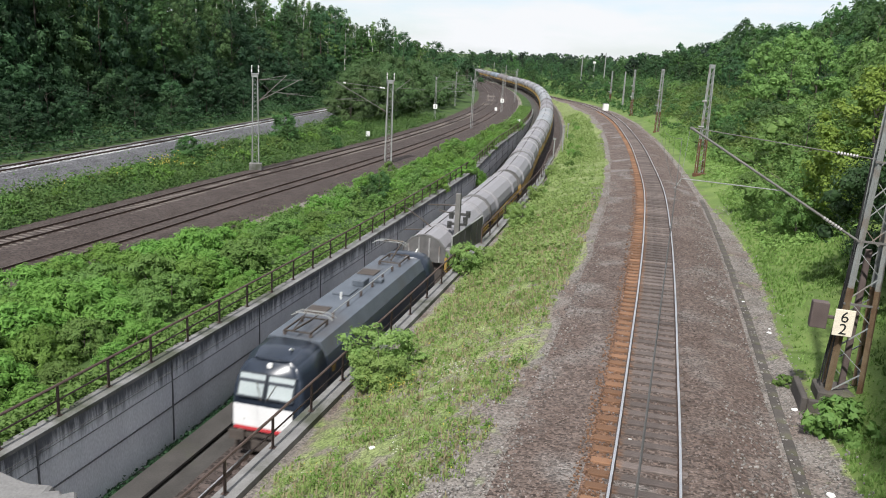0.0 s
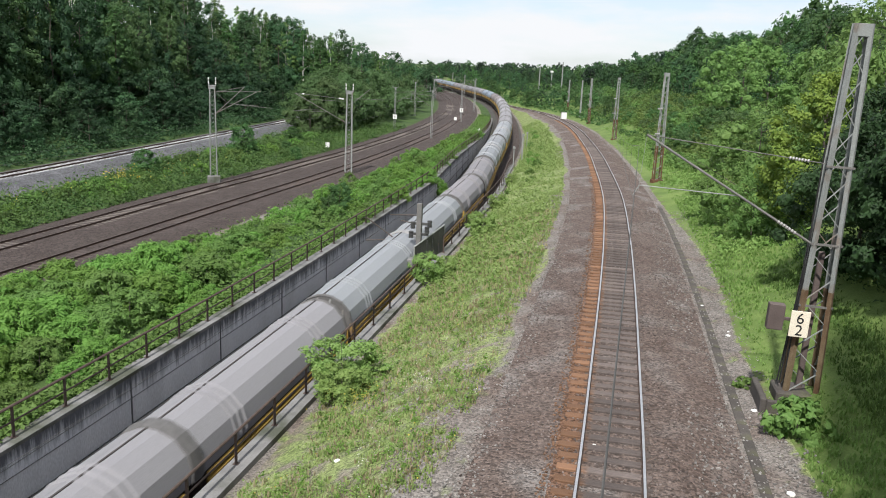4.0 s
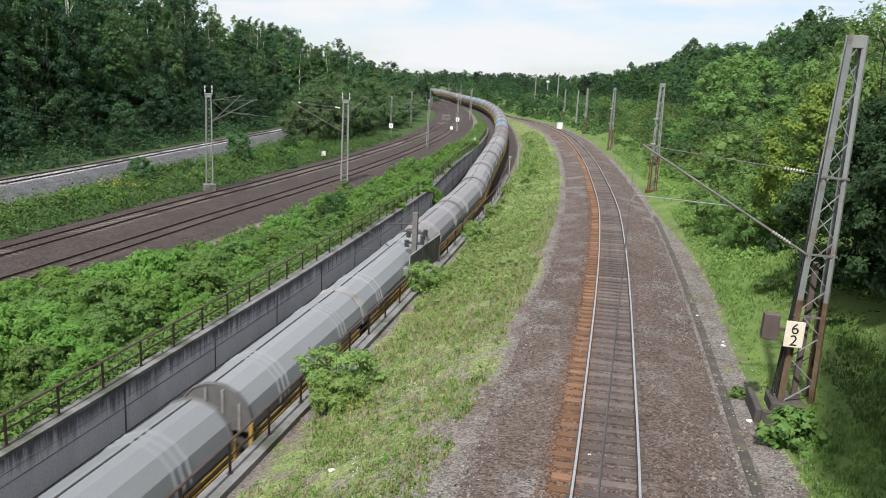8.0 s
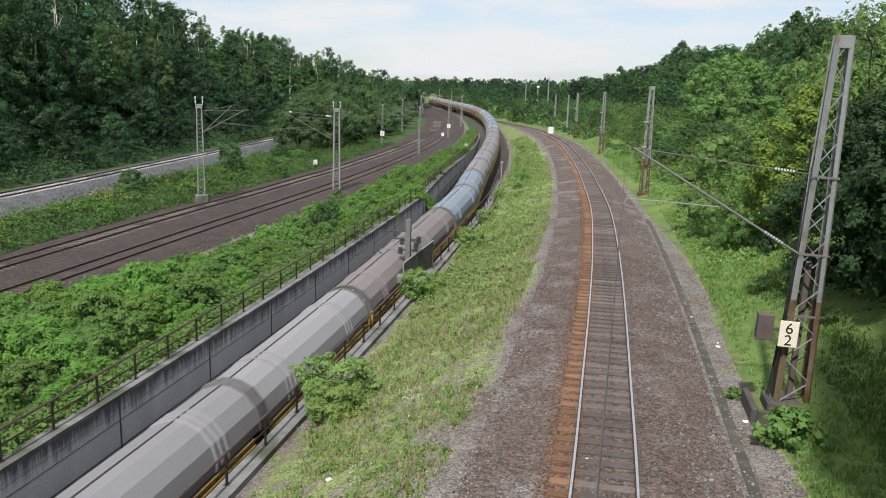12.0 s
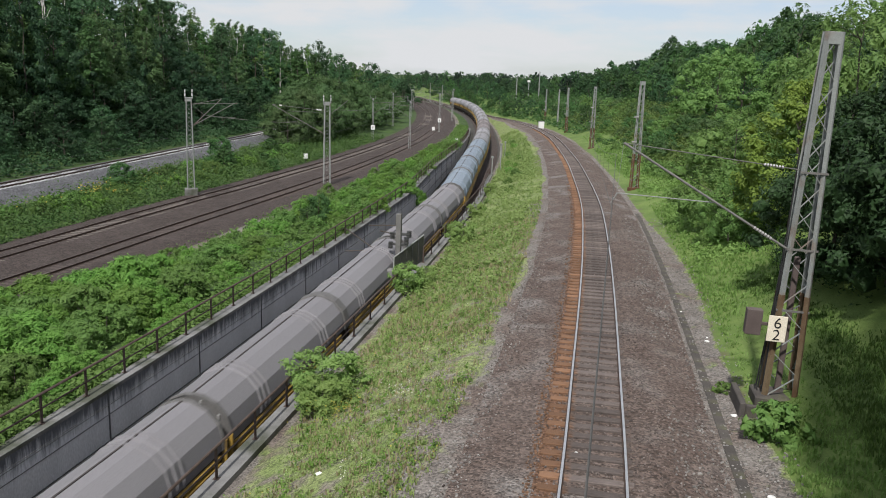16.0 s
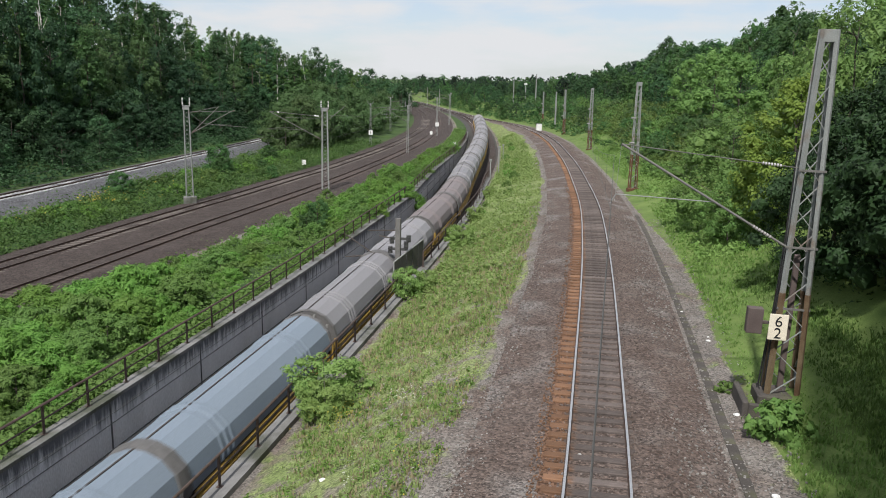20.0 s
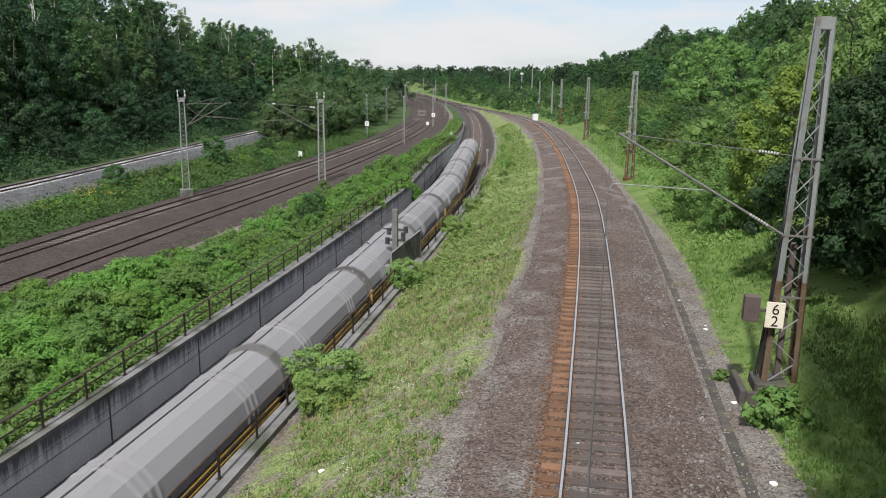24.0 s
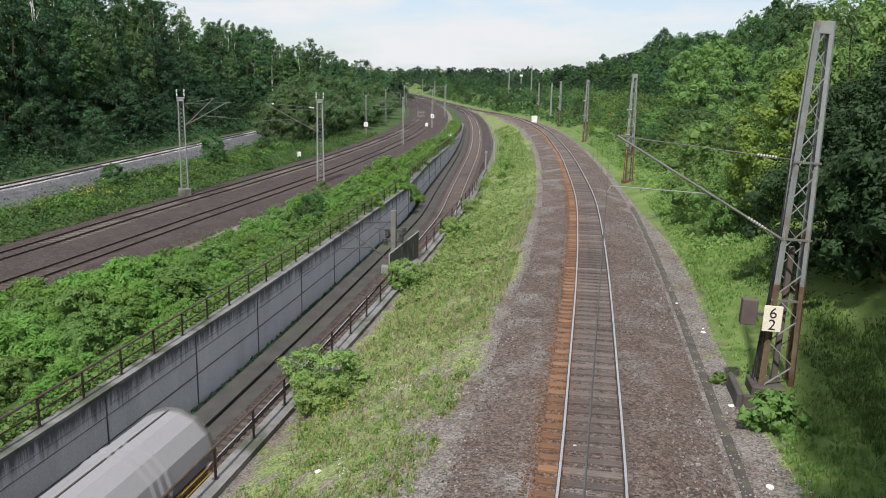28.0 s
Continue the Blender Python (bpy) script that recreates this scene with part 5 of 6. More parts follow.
for a, b in (((0.5, -0.3, 7.15), (0.95, -0.3, 7.55)), ((0.55, 0.3, 7.1), (1.05, 0.32, 7.36)), ((0.5, 0.3, 9.25), (1.1, 0.32, 9.27)), ((4.7, 0.5, 9.35), (5.0, 0.5, 9.37))):
    insulator(mast_a, a, b)
mast_b = mast(-14.42, 97.7, 9.6, 16, 0.78, 0.55, GALV, "grey lattice mast with a cantilever over the main line", 0, -1, 8.2, base=False, z=-4.45, steps=22, leg=0.09, taper=0.75)
head_bracket(mast_b, 9.6, 0.46)
tubes(mast_b, 0.055, ((-0.45, 0, 5.95), (-6.4, 0, 9.2)), label="long raking grey tube")
tubes(mast_b, 0.03, ((-0.4, 0, 8.65), (-6.3, 0, 9.2)), "tie")
tubes(mast_b, 0.022, ((-0.4, 0.2, 8.4), (-4.6, 0.1, 8.5)), "tie")
tubes(mast_b, 0.022, ((-2.7, 0, 7.1), (-6.7, 0, 7.2)), "steady_arm")
tubes(mast_b, 0.018, ((-3.4, 0.05, 7.3), (-5.8, 0.05, 7.32)), "steady_arm")
tubes(mast_b, 0.035, ((0.4, 0.2, 8.2), (2.5, 0.3, 9.9)), label="raking grey tube")
tubes(mast_b, 0.02, ((0.4, 0.2, 8.75), (4.2, 0.3, 8.7)), "tie")
for a, b in (((-0.6, 0, 6.02), (-1.1, 0, 6.3)), ((-0.7, 0, 8.68), (-1.3, 0, 8.74)), ((-5.3, 0, 9.1), (-5.6, 0, 9.14))):
    insulator(mast_b, a, b, 0.09, SIGNW if a[2] > 8 else INSUL)
for x, y, h, side, sign in ((-15.0, 163, 8.3, 1, True), (-6.9, 147, 8.4, -1, False), (-14.0, 206, 8.2, 1, False), (-2.2, 190, 8.6, -1, True), (0.8, 236, 8.4, -1, False), (-11.5, 252, 8.2, 1, False), (-13, 300, 8.2, 1, False), (1.2, 276, 8.4, -1, False), (-3, 330, 8.4, -1, False), (-20, 352, 8.2, 1, False), (-9, 380, 8.4, -1, False)):
    k = mast(x, y, h, 10, 0.3, 0.24, GALV, "grey lattice catenary mast beside the main line", 3.6, side, h - 1.0, steps=12, base=False, top=y < 260, leg=0.05)
    if sign:
        part("kilometre_sign", boxes((-0.4, 0.4, -0.34, -0.3, 2.2, 3.1), bevel=0.02), SIGNW, k, "white square sign plate")
        part("sign_mark", boxes((-0.05, 0.05, -0.347, -0.341, 2.4, 2.9)), INK, k)
for x, y, z, h, w in ((17.83, 77.3, -1.05, 10.0, 0.74), (23.17, 132.6, -2.02, 9.8, 0.62), (25.5, 178.8, -2.3, 9.2, 0.42), (26.85, 230.7, -3.5, 9.1, 0.36)):
    k = mast(x, y, h, 18, w, 0.36, RUSTMAST, "slim grey lattice mast rusting at its foot", 0.0, -1, h - 3.0, steps=20, base=False, z=z, leg=0.085, taper=0.5)
    for a in (-1, 1):
        for c in (-1, 1):
            part("leg_base", bars(0.1, ((a * w / 2, c * 0.18, 0), (a * (w / 2 - 0.25 * w * 0.33), c * (0.18 - 0.09 * 0.33), h * 0.33))), RUST, k, "rusted lower leg")
    for zz, reach in ((h - 3.4, 0.75), (h - 5.7, 0.8)):
        part("bracket", rods(0.03, ((-0.1, -0.1, zz), (-reach, -0.3, zz + 0.1)), n=6), DULL, k)
        bm = bmesh.new()
        for i in range(4):
            rod(bm, (-reach + i * 0.13, -0.3, zz + 0.13), (-reach + i * 0.13 + 0.07, -0.3, zz + 0.13), 0.075, 8)
        tagged(part("insulator", bm, GREYINS, k, "grey porcelain insulator"), kind="stuff")
    part("rusty_foot", boxes((-w / 2 - 0.15, w / 2 + 0.15, -0.3, 0.3, -0.5, 0.12), bevel=0.02), RUST, k)
for x, y, h in ((27.0, 205, 8.8), (31, 290, 9.5), (24.0, 300, 9)):
    mast(x, y, h, 18, 0.26, 0.22, GALV, "distant grey lattice mast on the bank", steps=12, base=False)

# the tall mast beside the right-hand line
NM = tagged(new("catenary_mast"), "tall tapering lattice mast, grey above and rusty below", "catenary mast", "catenary masts")
NM.matrix_basis = pose(10.34, 23.55, -0.15, 0, 1.4, -10)
lattice(NM, 10.75, 0.86, 0.37, 0.6, 0.3, RUSTMAST, 15, 0.115, True)
part("footing", boxes((-0.72, 0.68, -0.55, 0.55, -1.2, 0.06), bevel=0.05), LID, NM, "broken old concrete footing")
part("footing_wall", boxes((-1.3, -1.12, -1.35, 0.4, -1.0, 0.1), (-1.12, -0.6, -1.35, -1.2, -1.0, 0.05), bevel=0.03), LID, NM, "mossy concrete edge slab")
RELAY = mat("dull_brown_enamel", (0.085, 0.065, 0.06), (0.12, 0.095, 0.088), 2.0, 0.6, bump=0.1)
RUSTLEG = mat("rusting_mast_foot", (0.14, 0.1, 0.06), (0.2, 0.15, 0.09), 3.0, 0.85, 0.1, bump=0.3, fine=30, c3=(0.1, 0.055, 0.03), c3pos=0.52)
for a, b in ((-1, -1), (1, -1), (1, 1), (-1, 1)):
    part("leg_base", bars(0.132, ((a * 0.43, b * 0.3, 0.0), (a * 0.43 - a * 0.0228 * 3.2, b * 0.3 - b * 0.01395 * 3.2, 3.2))), RUSTLEG, NM, "rusty lower leg")
for k, (x, y) in enumerate(((-0.5, -0.2), (-0.56, -0.12), (-0.6, 0.02))):
    pts = [Vector((x - 0.05 * math.sin(u * 5 + k), y, 0.2 + 7.2 * u)) + Vector((0.22 * u, 0, 0)) for u in np.linspace(0, 1, 12)]
    part("cable", pipe(pts, 0.025, 5), INK, NM, "dark cable tied along the leg")
for z, w in ((4.55, 0.44), (6.8, 0.38), (2.7, 0.47)):
    part("tie_band", boxes((-w, w, -0.3, -0.26, z, z + 0.06)), DULL, NM)
sign = part("number_plate", boxes((-0.7, -0.17, -0.62, -0.585, 1.84, 2.63), bevel=0.012), CREAM, NM, "cream kilometre plate with black figures")
for txt, z in (("6", 2.26), ("2", 1.9)):
    cu = bpy.data.curves.new("figure", "FONT")
    cu.body, cu.size, cu.align_x, cu.extrude = txt, 0.46, "CENTER", 0.003
    tmp = bpy.data.objects.new("figure", cu)
    me = bpy.data.meshes.new_from_object(tmp)
    bpy.data.objects.remove(tmp)
    me.materials.append(INK)
    put("figure", me, sign, m=pose(-0.435, -0.626, z, 90, 0, 0))
part("channel", boxes((-0.07, 0.1, 0.08, 0.22, 0.0, 4.3), bevel=0.02), RELAY, NM, "dark brown channel between the legs")
part("relay_box", boxes((-1.3, -0.85, -0.5, -0.2, 1.95, 2.72), (-0.95, -0.45, -0.42, -0.36, 2.25, 2.35), bevel=0.015), RELAY, NM, "dull brown relay box")
# its cantilever over the line
NC = part("cantilever", rods(0.036, ((-0.45, -0.3, 4.6), (-5.35, 0.3, 7.25)), n=8), DULL, NM, "long grey raking tube")
part("tie", rods(0.014, ((-0.4, -0.3, 6.9), (-5.35, 0.3, 7.25)), n=6), DULL, NM)
part("steady_arm", rods(0.015, ((-2.55, 0.0, 5.72), (-5.4, 0.3, 5.72)), ((-5.4, 0.3, 5.72), (-5.55, 0.3, 5.42)), n=6), GALV, NC)
part("dropper", rods(0.006, ((-5.35, 0.3, 7.25), (-5.42, 0.3, 5.5)), n=5), GALV, NC)
bm = bmesh.new()
for k in range(7):
    for a, b in (((-0.45, -0.3, 4.6), (-5.35, 0.3, 7.25)), ((-0.4, -0.3, 6.9), (-5.35, 0.3, 7.25))):
        p, q = Vector(a).lerp(Vector(b), 0.09 + k * 0.016), Vector(a).lerp(Vector(b), 0.09 + k * 0.016 + 0.009)
        rod(bm, p, q, 0.048, 8)
tagged(part("insulator", bm, GREYINS, NC), kind="stuff")

WIRE = mat("weathered_copper_wire", (0.07, 0.07, 0.066), (0.11, 0.105, 0.1), 3.0, 0.7, 0.1, bump=0.0)


def wires(line, y0, y1, span, first, height, label, first_off=0.05, high=1.6):
    """Contact wire, sagging carrier and droppers above a track."""
    root = tagged(new("overhead_wire"), label, "overhead wire")
    s0, s1 = line.s_at(y0), line.s_at(y1)
    ref = line.s_at(first)
    top, drop = bmesh.new(), bmesh.new()
    for k in range(math.floor((s0 - ref) / span), math.ceil((s1 - ref) / span)):
        a, b = ref + k * span, ref + (k + 1) * span
        ends = [line.beside(s, first_off if (i + k) % 2 == 0 else -first_off, height) for i, s in enumerate((a, b))]
        part("contact_wire", rod(bmesh.new(), *ends, 0.009, 5), WIRE, root)
        pts = []
        for i in range(13):
            u = i / 12
            p = ends[0].lerp(ends[1], u)
            pts.append((p, p + Vector((0, 0, high - 1.05 * 4 * u * (1 - u)))))
        for (p, q), (p2, q2) in zip(pts, pts[1:]):
            rod(top, q, q2, 0.007, 5)
            rod(drop, p2, q2, 0.004, 4)
    tagged(part("carrier_wire", top, WIRE, root), kind="stuff")
    tagged(part("dropper", drop, WIRE, root), kind="stuff")


wires(RIGHT, -30, 250, 54, 23.5, 5.45, "contact wire and carrier above the single line")
wires(TROUGH, -30, 240, 58, 50, 5.2, "contact wire and carrier above the sunken line", high=1.1)
wires(MAIN_FAR, 0, 330, 60, 86, 5.4, "contact wire and carrier above the main line")
wires(MAIN_NEAR, 0, 330, 60, 97, 5.4, "contact wire and carrier above the main line")

# post with insulators and the screen beside the cutting
DARKSTEEL = mat("dark_steel", (0.06, 0.06, 0.06), (0.1, 0.1, 0.095), 3.0, 0.6, 0.3, bump=0.1)
post = tagged(new("catenary_post"), "square steel post with insulators in the cutting", "catenary mast", "catenary masts")
post.matrix_basis = pose(-2.84, 49.6, -5.95, 0, 0, TROUGH.turn(TROUGH.s_at(49.6)))
part("shaft", boxes((-0.16, 0.16, -0.16, 0.16, 0, 6.45), bevel=0.02), DULL, post)
part("cross_arm", boxes((-0.42, 0.72, -0.07, 0.07, 5.1, 5.26), (-0.55, 0.6, -0.07, 0.07, 4.45, 4.6), bevel=0.01), DARKSTEEL, post)
bm = bmesh.new()
for x, z in ((-0.4, 4.86), (0.66, 5.0), (0.5, 4.6), (-0.5, 4.25)):
    for k in range(5):
        rod(bm, (x, 0, z + k * 0.09), (x, 0, z + k * 0.09 + 0.055), 0.15, 10)
tagged(part("insulator", bm, DARKSTEEL, post), kind="stuff")
part("cantilever", rods(0.04, ((-0.2, 0, 3.25), (-3.4, 0, 5.3)), ((-0.2, 0, 5.7), (-1.9, 0, 5.6)), ((-1.5, 0, 4.05), (-3.4, 0, 3.85)), ((-0.2, 0, 5.15), (-1.2, 0, 5.3)), n=6), CHASSIS, post, "dark tube cantilever")
screen = tagged(new("safety_screen"), "dark mesh safety screen in a pale tube frame", "screen")
a, b = Vector((-3.0, 48.0, -3.0)), Vector((-1.35, 52.0, -3.0))
bm = bmesh.new()
rod(bm, a, a + Vector((0, 0, 1.1)), 0.045, 8)
rod(bm, a + Vector((0, 0, 1.1)), b + Vector((0, 0, 1.75)), 0.045, 8)
rod(bm, b, b + Vector((0, 0, 1.75)), 0.03, 8)
part("frame", bm, GALV, screen, "pale galvanised tube frame")
for i in range(5):
    p, q = a.lerp(b, i / 5 + 0.01), a.lerp(b, (i + 1) / 5 - 0.01)
    bm = bmesh.new()
    h0, h1 = 1.05 + 0.65 * i / 5, 1.05 + 0.65 * (i + 1) / 5
    vs = [bm.verts.new(v + o) for o in (Vector((0, 0, 0)), Vector((0.03, -0.012, 0))) for v in (p, q, q + Vector((0, 0, h1)), p + Vector((0, 0, h0)))]
    for f in ((0, 1, 2, 3), (7, 6, 5, 4), (0, 4, 5, 1), (1, 5, 6, 2), (2, 6, 7, 3), (3, 7, 4, 0)):
        bm.faces.new([vs[k] for k in f])
    part("panel", bm, DARKSTEEL, screen)
part("corner_block", boxes((-3.45, -3.02, 47.4, 48.0, -3.0, -2.55), bevel=0.03), COPING, screen)

# signal posts and cabinets by the junction
for x, y, h, z0 in ((5.9, 107.0, 2.3, None), (7.4, 113.5, 3.6, None), (7.9, 122, 3.2, None), (9.8, 140, 2.4, None)):
    k = tagged(new("signal_post"), "slim grey post by the end of the railing", "post")
    k.matrix_basis = pose(x, y, floor_z(x, y), 0, 0, 12)
    part("shaft", rods(0.07, ((0, 0, -0.3), (0, 0, h))), GALV, k)
    part("head", boxes((-0.14, 0.14, -0.14, 0.14, h, h + 0.28), bevel=0.02), GALV, k)
cab = tagged(new("relay_cabinet"), "white relay cabinet beside the single line", "cabinet")
cab.matrix_basis = pose(22.0, 196, floor_z(22.0, 196) - 0.05, 0, 0, 10)
part("body", boxes((-0.62, 0.62, -0.4, 0.4, 0, 1.62), bevel=0.03), SIGNW, cab)
part("roof", boxes((-0.68, 0.68, -0.46, 0.46, 1.62, 1.7), bevel=0.03), COPING, cab)
for x in (-0.3, 0.3):
    part("door", boxes((x - 0.28, x + 0.28, -0.43, -0.403, 0.1, 1.52), bevel=0.01), SIGNW, cab)
for x, y in ((-21.15, 121.7), (-3.4, 186.0), (1.5, 150)):
    k = tagged(new("marker_post"), "small white marker plate on a short post", "marker")
    k.matrix_basis = pose(x, y, floor_z(x, y), 0, 0, 8)
    part("shaft", rods(0.04, ((0, 0, -0.2), (0, 0, 0.75))), DARKSTEEL, k)
    part("plate", boxes((-0.3, 0.3, -0.05, -0.01, 0.6, 1.35), bevel=0.02), SIGNW, k)
lampost = tagged(new("yard_lamp"), "tall slim yard lamp with a white head", "lamp post")
lampost.matrix_basis = pose(28.3, 300, -3.7, 0, 0, 0)
part("shaft", rods(0.16, ((0, 0, -0.5), (0, 0, 10.6))), GALV, lampost)
part("head", boxes((-0.5, 0.5, -0.4, 0.4, 10.5, 11.2), bevel=0.1), SIGNW, lampost)

# wing wall of the bridge
wing = tagged(new("wing_wall"), "broken grey concrete wing wall with crumbling edge", "wall", kind="structure")
bm = bmesh.new()
poly = [(-9.4, 10.75), (-6.9, 9.75), (-5.6, 9.3), (-4.4, 8.75), (-3.0, 5.5), (-9.4, 5.0)]
lo = [bm.verts.new((x, y, -6.9)) for x, y in poly]
hi = [bm.verts.new((x, y, 3.0 + 0.04 * math.sin(x * 7))) for x, y in poly]
bm.faces.new(hi)
for i in range(len(poly)):
    j = (i + 1) % len(poly)
    bm.faces.new((lo[i], lo[j], hi[j], hi[i]))
bmesh.ops.recalc_face_normals(bm, faces=bm.faces)
part("wall_body", bm, COPING, wing)
for i in range(9):
    bm = bmesh.new()
    box(bm, -0.3, 0.3, -0.18, 0.18, -0.03, 0.1, 0.03)
    for v in bm.verts:
        v.co *= 1 + 0.35 * noise.noise(v.co * 3 + Vector((i * 3.1, 0, 0)))
    part("broken_slab", bm, COPING, wing, m=pose(-6.6 + i * 0.26, 9.45 - i * 0.11, 3.05, 0, 0, -20 + 14 * i))
# wall joints, conduit and brackets
for i in range(17):
    s = TROUGH.s_at(20.5) + i * 7.05
    y = TROUGH.at(s)[1]
    p = TROUGH.beside(s, -wall_off(y) + 0.004)
    p.z = 0
    put("joint", mesh_np("joint", [(-0.004, -0.03, -6.2), (0.03, -0.03, -6.2), (0.03, 0.03, -6.2), (-0.004, 0.03, -6.2), (-0.004, -0.03, wall_top(y) - 0.14), (0.03, -0.03, wall_top(y) - 0.14), (0.03, 0.03, wall_top(y) - 0.14), (-0.004, 0.03, wall_top(y) - 0.14)],
        [(0, 1, 2, 3), (4, 7, 6, 5), (0, 4, 5, 1), (1, 5, 6, 2), (2, 6, 7, 3), (3, 7, 4, 0)], GRIME), wall_left, "dark sealed joint", Matrix.Translation(p) @ Matrix.Rotation(radians(TROUGH.turn(s)), 4, "Z"))
put("conduit", sweep("conduit", TROUGH, S0, TROUGH.s_at(120), lambda y: [(-wall_off(y) + 0.02, -4.75), (-wall_off(y) + 0.05, -4.75), (-wall_off(y) + 0.05, -4.71), (-wall_off(y) + 0.02, -4.71)], GRIME, 3.0, zfun=lambda y: 0.0), wall_left, "thin dark conduit")
put("conduit", sweep("conduit", TROUGH, S0, TROUGH.s_at(120), lambda y: [(-wall_off(y) + 0.012, -3.72), (-wall_off(y) + 0.03, -3.72), (-wall_off(y) + 0.03, -3.7), (-wall_off(y) + 0.012, -3.7)], GRIME, 3.0, zfun=lambda y: 0.0), wall_left, "thin dark line")


# ---- woods ----
rngw = np.random.default_rng(5)
used = set()


def plant(kinds, x, y, scale, dz=-0.1, tall=1.0):
    p = kinds[int(rngw.integers(0, len(kinds)))]
    sc = (scale * rngw.uniform(0.9, 1.1), scale * rngw.uniform(0.9, 1.1), scale * tall * rngw.uniform(0.9, 1.12))
    if id(p) not in used:
        used.add(id(p))
        p.matrix_basis = pose(x, y, floor_z(x, y) + dz, 0, 0, rngw.uniform(0, 360))
        p.scale = sc
        return p
    return planted(p, x, y, sc, rngw.uniform(0, 360), dz)


# how high the tree tops stand over the eye level, as slope by bearing in degrees
LEFT_TOPS = ((-45, -30, -24, -19.2, -17, -14.6, -9.6, -6.6, -5.4, -5), (0.2, 0.165, 0.128, 0.086, 0.063, 0.053, 0.032, 0.018, 0.01, -0.012))
RIGHT_TOPS = ((3, 6.2, 8.1, 9.6, 10.9, 12.2, 13.2, 14.4, 15.9, 18.9, 19.4, 20.2, 21.5, 23, 25, 27, 34), (-0.004, 0.001, 0.0065, 0.0104, 0.018, 0.023, 0.033, 0.045, 0.053, 0.049, 0.057, 0.073, 0.084, 0.096, 0.068, 0.092, 0.14))


def room(x, y, tops):
    """The height that a tree at x, y may reach below the line of tree tops."""
    return 9.1 + math.hypot(x, y) * float(np.interp(math.degrees(math.atan2(x, y)), *tops)) - floor_z(x, y)


def plant_below(kinds, x, y, scale, tops, reach=0.0):
    """Plants a tree no higher than the line of tree tops allows; reach: the share of that height which it is to fill."""
    p = kinds[int(rngw.integers(0, len(kinds)))]
    full = HEIGHTS[p.name]
    r = room(x, y, tops)
    want = r * reach * rngw.uniform(0.88, 1.03) / full if reach else scale
    want = min(want, r * rngw.uniform(0.82, 1.0) / full)
    if want < 0.2:
        return None
    wide = min(max(want, 0.7 * scale), 1.25 * scale)
    return plant([p], x, y, wide, tall=want / wide)


WOOD = [tree("broadleaf_tree", 10 + k, 15 + 1.2 * (k % 4), 4.4 + 0.5 * (k % 3), 0.8, 5600, 0.3, 140, (LEAF_DARK, LEAF_WOOD, LEAF_WOOD, LEAF_MID, LEAF_DARK, LEAF_WILLOW)[k], label="tall broadleaf tree in the dense green wood", pointed=(0.3, 0.5, 0.35, 0.6, 0.3, 0.5)[k], fine=0.72) for k in range(6)]
UNDER = [tree("understorey_tree", 20 + k, 6.5, 3.6, 0.0, 3000, 0.22, 80, (LEAF_DARK, LEAF_WOOD, LEAF_DARK)[k], label="low dark tree at the foot of the wood", pointed=0.1, fine=0.7) for k in range(3)]
SLIM = [tree("slender_tree", 30 + k, 18 + k, 2.6, 2.0, 3600, 0.24, 120, (LEAF_LIGHT, LEAF_WILLOW, LEAF_MID)[k], BIRCHBARK, "slender pale green birch in the wood", pointed=0.8, fine=0.75, long=2.0) for k in range(3)]
for off, size, gap, kinds, reach in ((8.2, 0.75, 4.4, UNDER, 0), (12.5, 1.1, 4.8, UNDER, 0), (16.5, 0.7, 5.0, WOOD, 0.62), (22.5, 0.95, 5.0, WOOD, 0.85), (30, 1.1, 5.0, WOOD, 0.97), (34, 1.0, 4.2, SLIM + WOOD[1:4:2], 1.0)):
    y = 38.0
    while y < 300:
        yy = y + rngw.uniform(-1.5, 1.5)
        use = (SLIM + WOOD[1:4]) if yy > 105 and 20 < off < 33 else kinds
        plant_below(use, THIRD.x(yy) - off + rngw.uniform(-2.2, 2.2), yy, size * rngw.uniform(0.8, 1.15), LEFT_TOPS, reach)
        y += gap * (1 + max(0, y - 130) / 160)
WILLOW = [tree("willow", 50 + k, 8.0, 4.4, 0.0, 6500, 0.2, 110, LEAF_WILLOW, label="bushy grey-green willow between the lines", pointed=0.05, category="tree", fine=0.8, long=2.2) for k in range(2)]
for x, y, sc in ((-28.2, 144, 0.9), (-26.5, 151, 1.15), (-24.5, 159, 1.2), (-23.5, 170, 1.22), (-22, 182, 1.25), (-20.5, 195, 1.25), (-19.5, 208, 1.2), (-19, 222, 1.2), (-19, 238, 1.15), (-20, 255, 1.1), (-22, 272, 1.1), (-28.6, 152, 1.15), (-29, 165, 1.4), (-28, 182, 1.4), (-27, 200, 1.4), (-26, 220, 1.35), (-27, 242, 1.3), (-29, 268, 1.3), (-33, 295, 1.2), (-27, 290, 1.2), (-31, 312, 1.25), (-35, 335, 1.3), (-40, 360, 1.3), (-46, 385, 1.35)):
    plant(WILLOW, x, y, sc)
# tall birches where the wood ends
for b in np.linspace(-15.5, -5.5, 44):
    d = rngw.uniform(195, 240)
    plant_below(SLIM + WOOD[1:4], d * math.sin(radians(b)), d * math.cos(radians(b)), 1.0, LEFT_TOPS, 1.0)
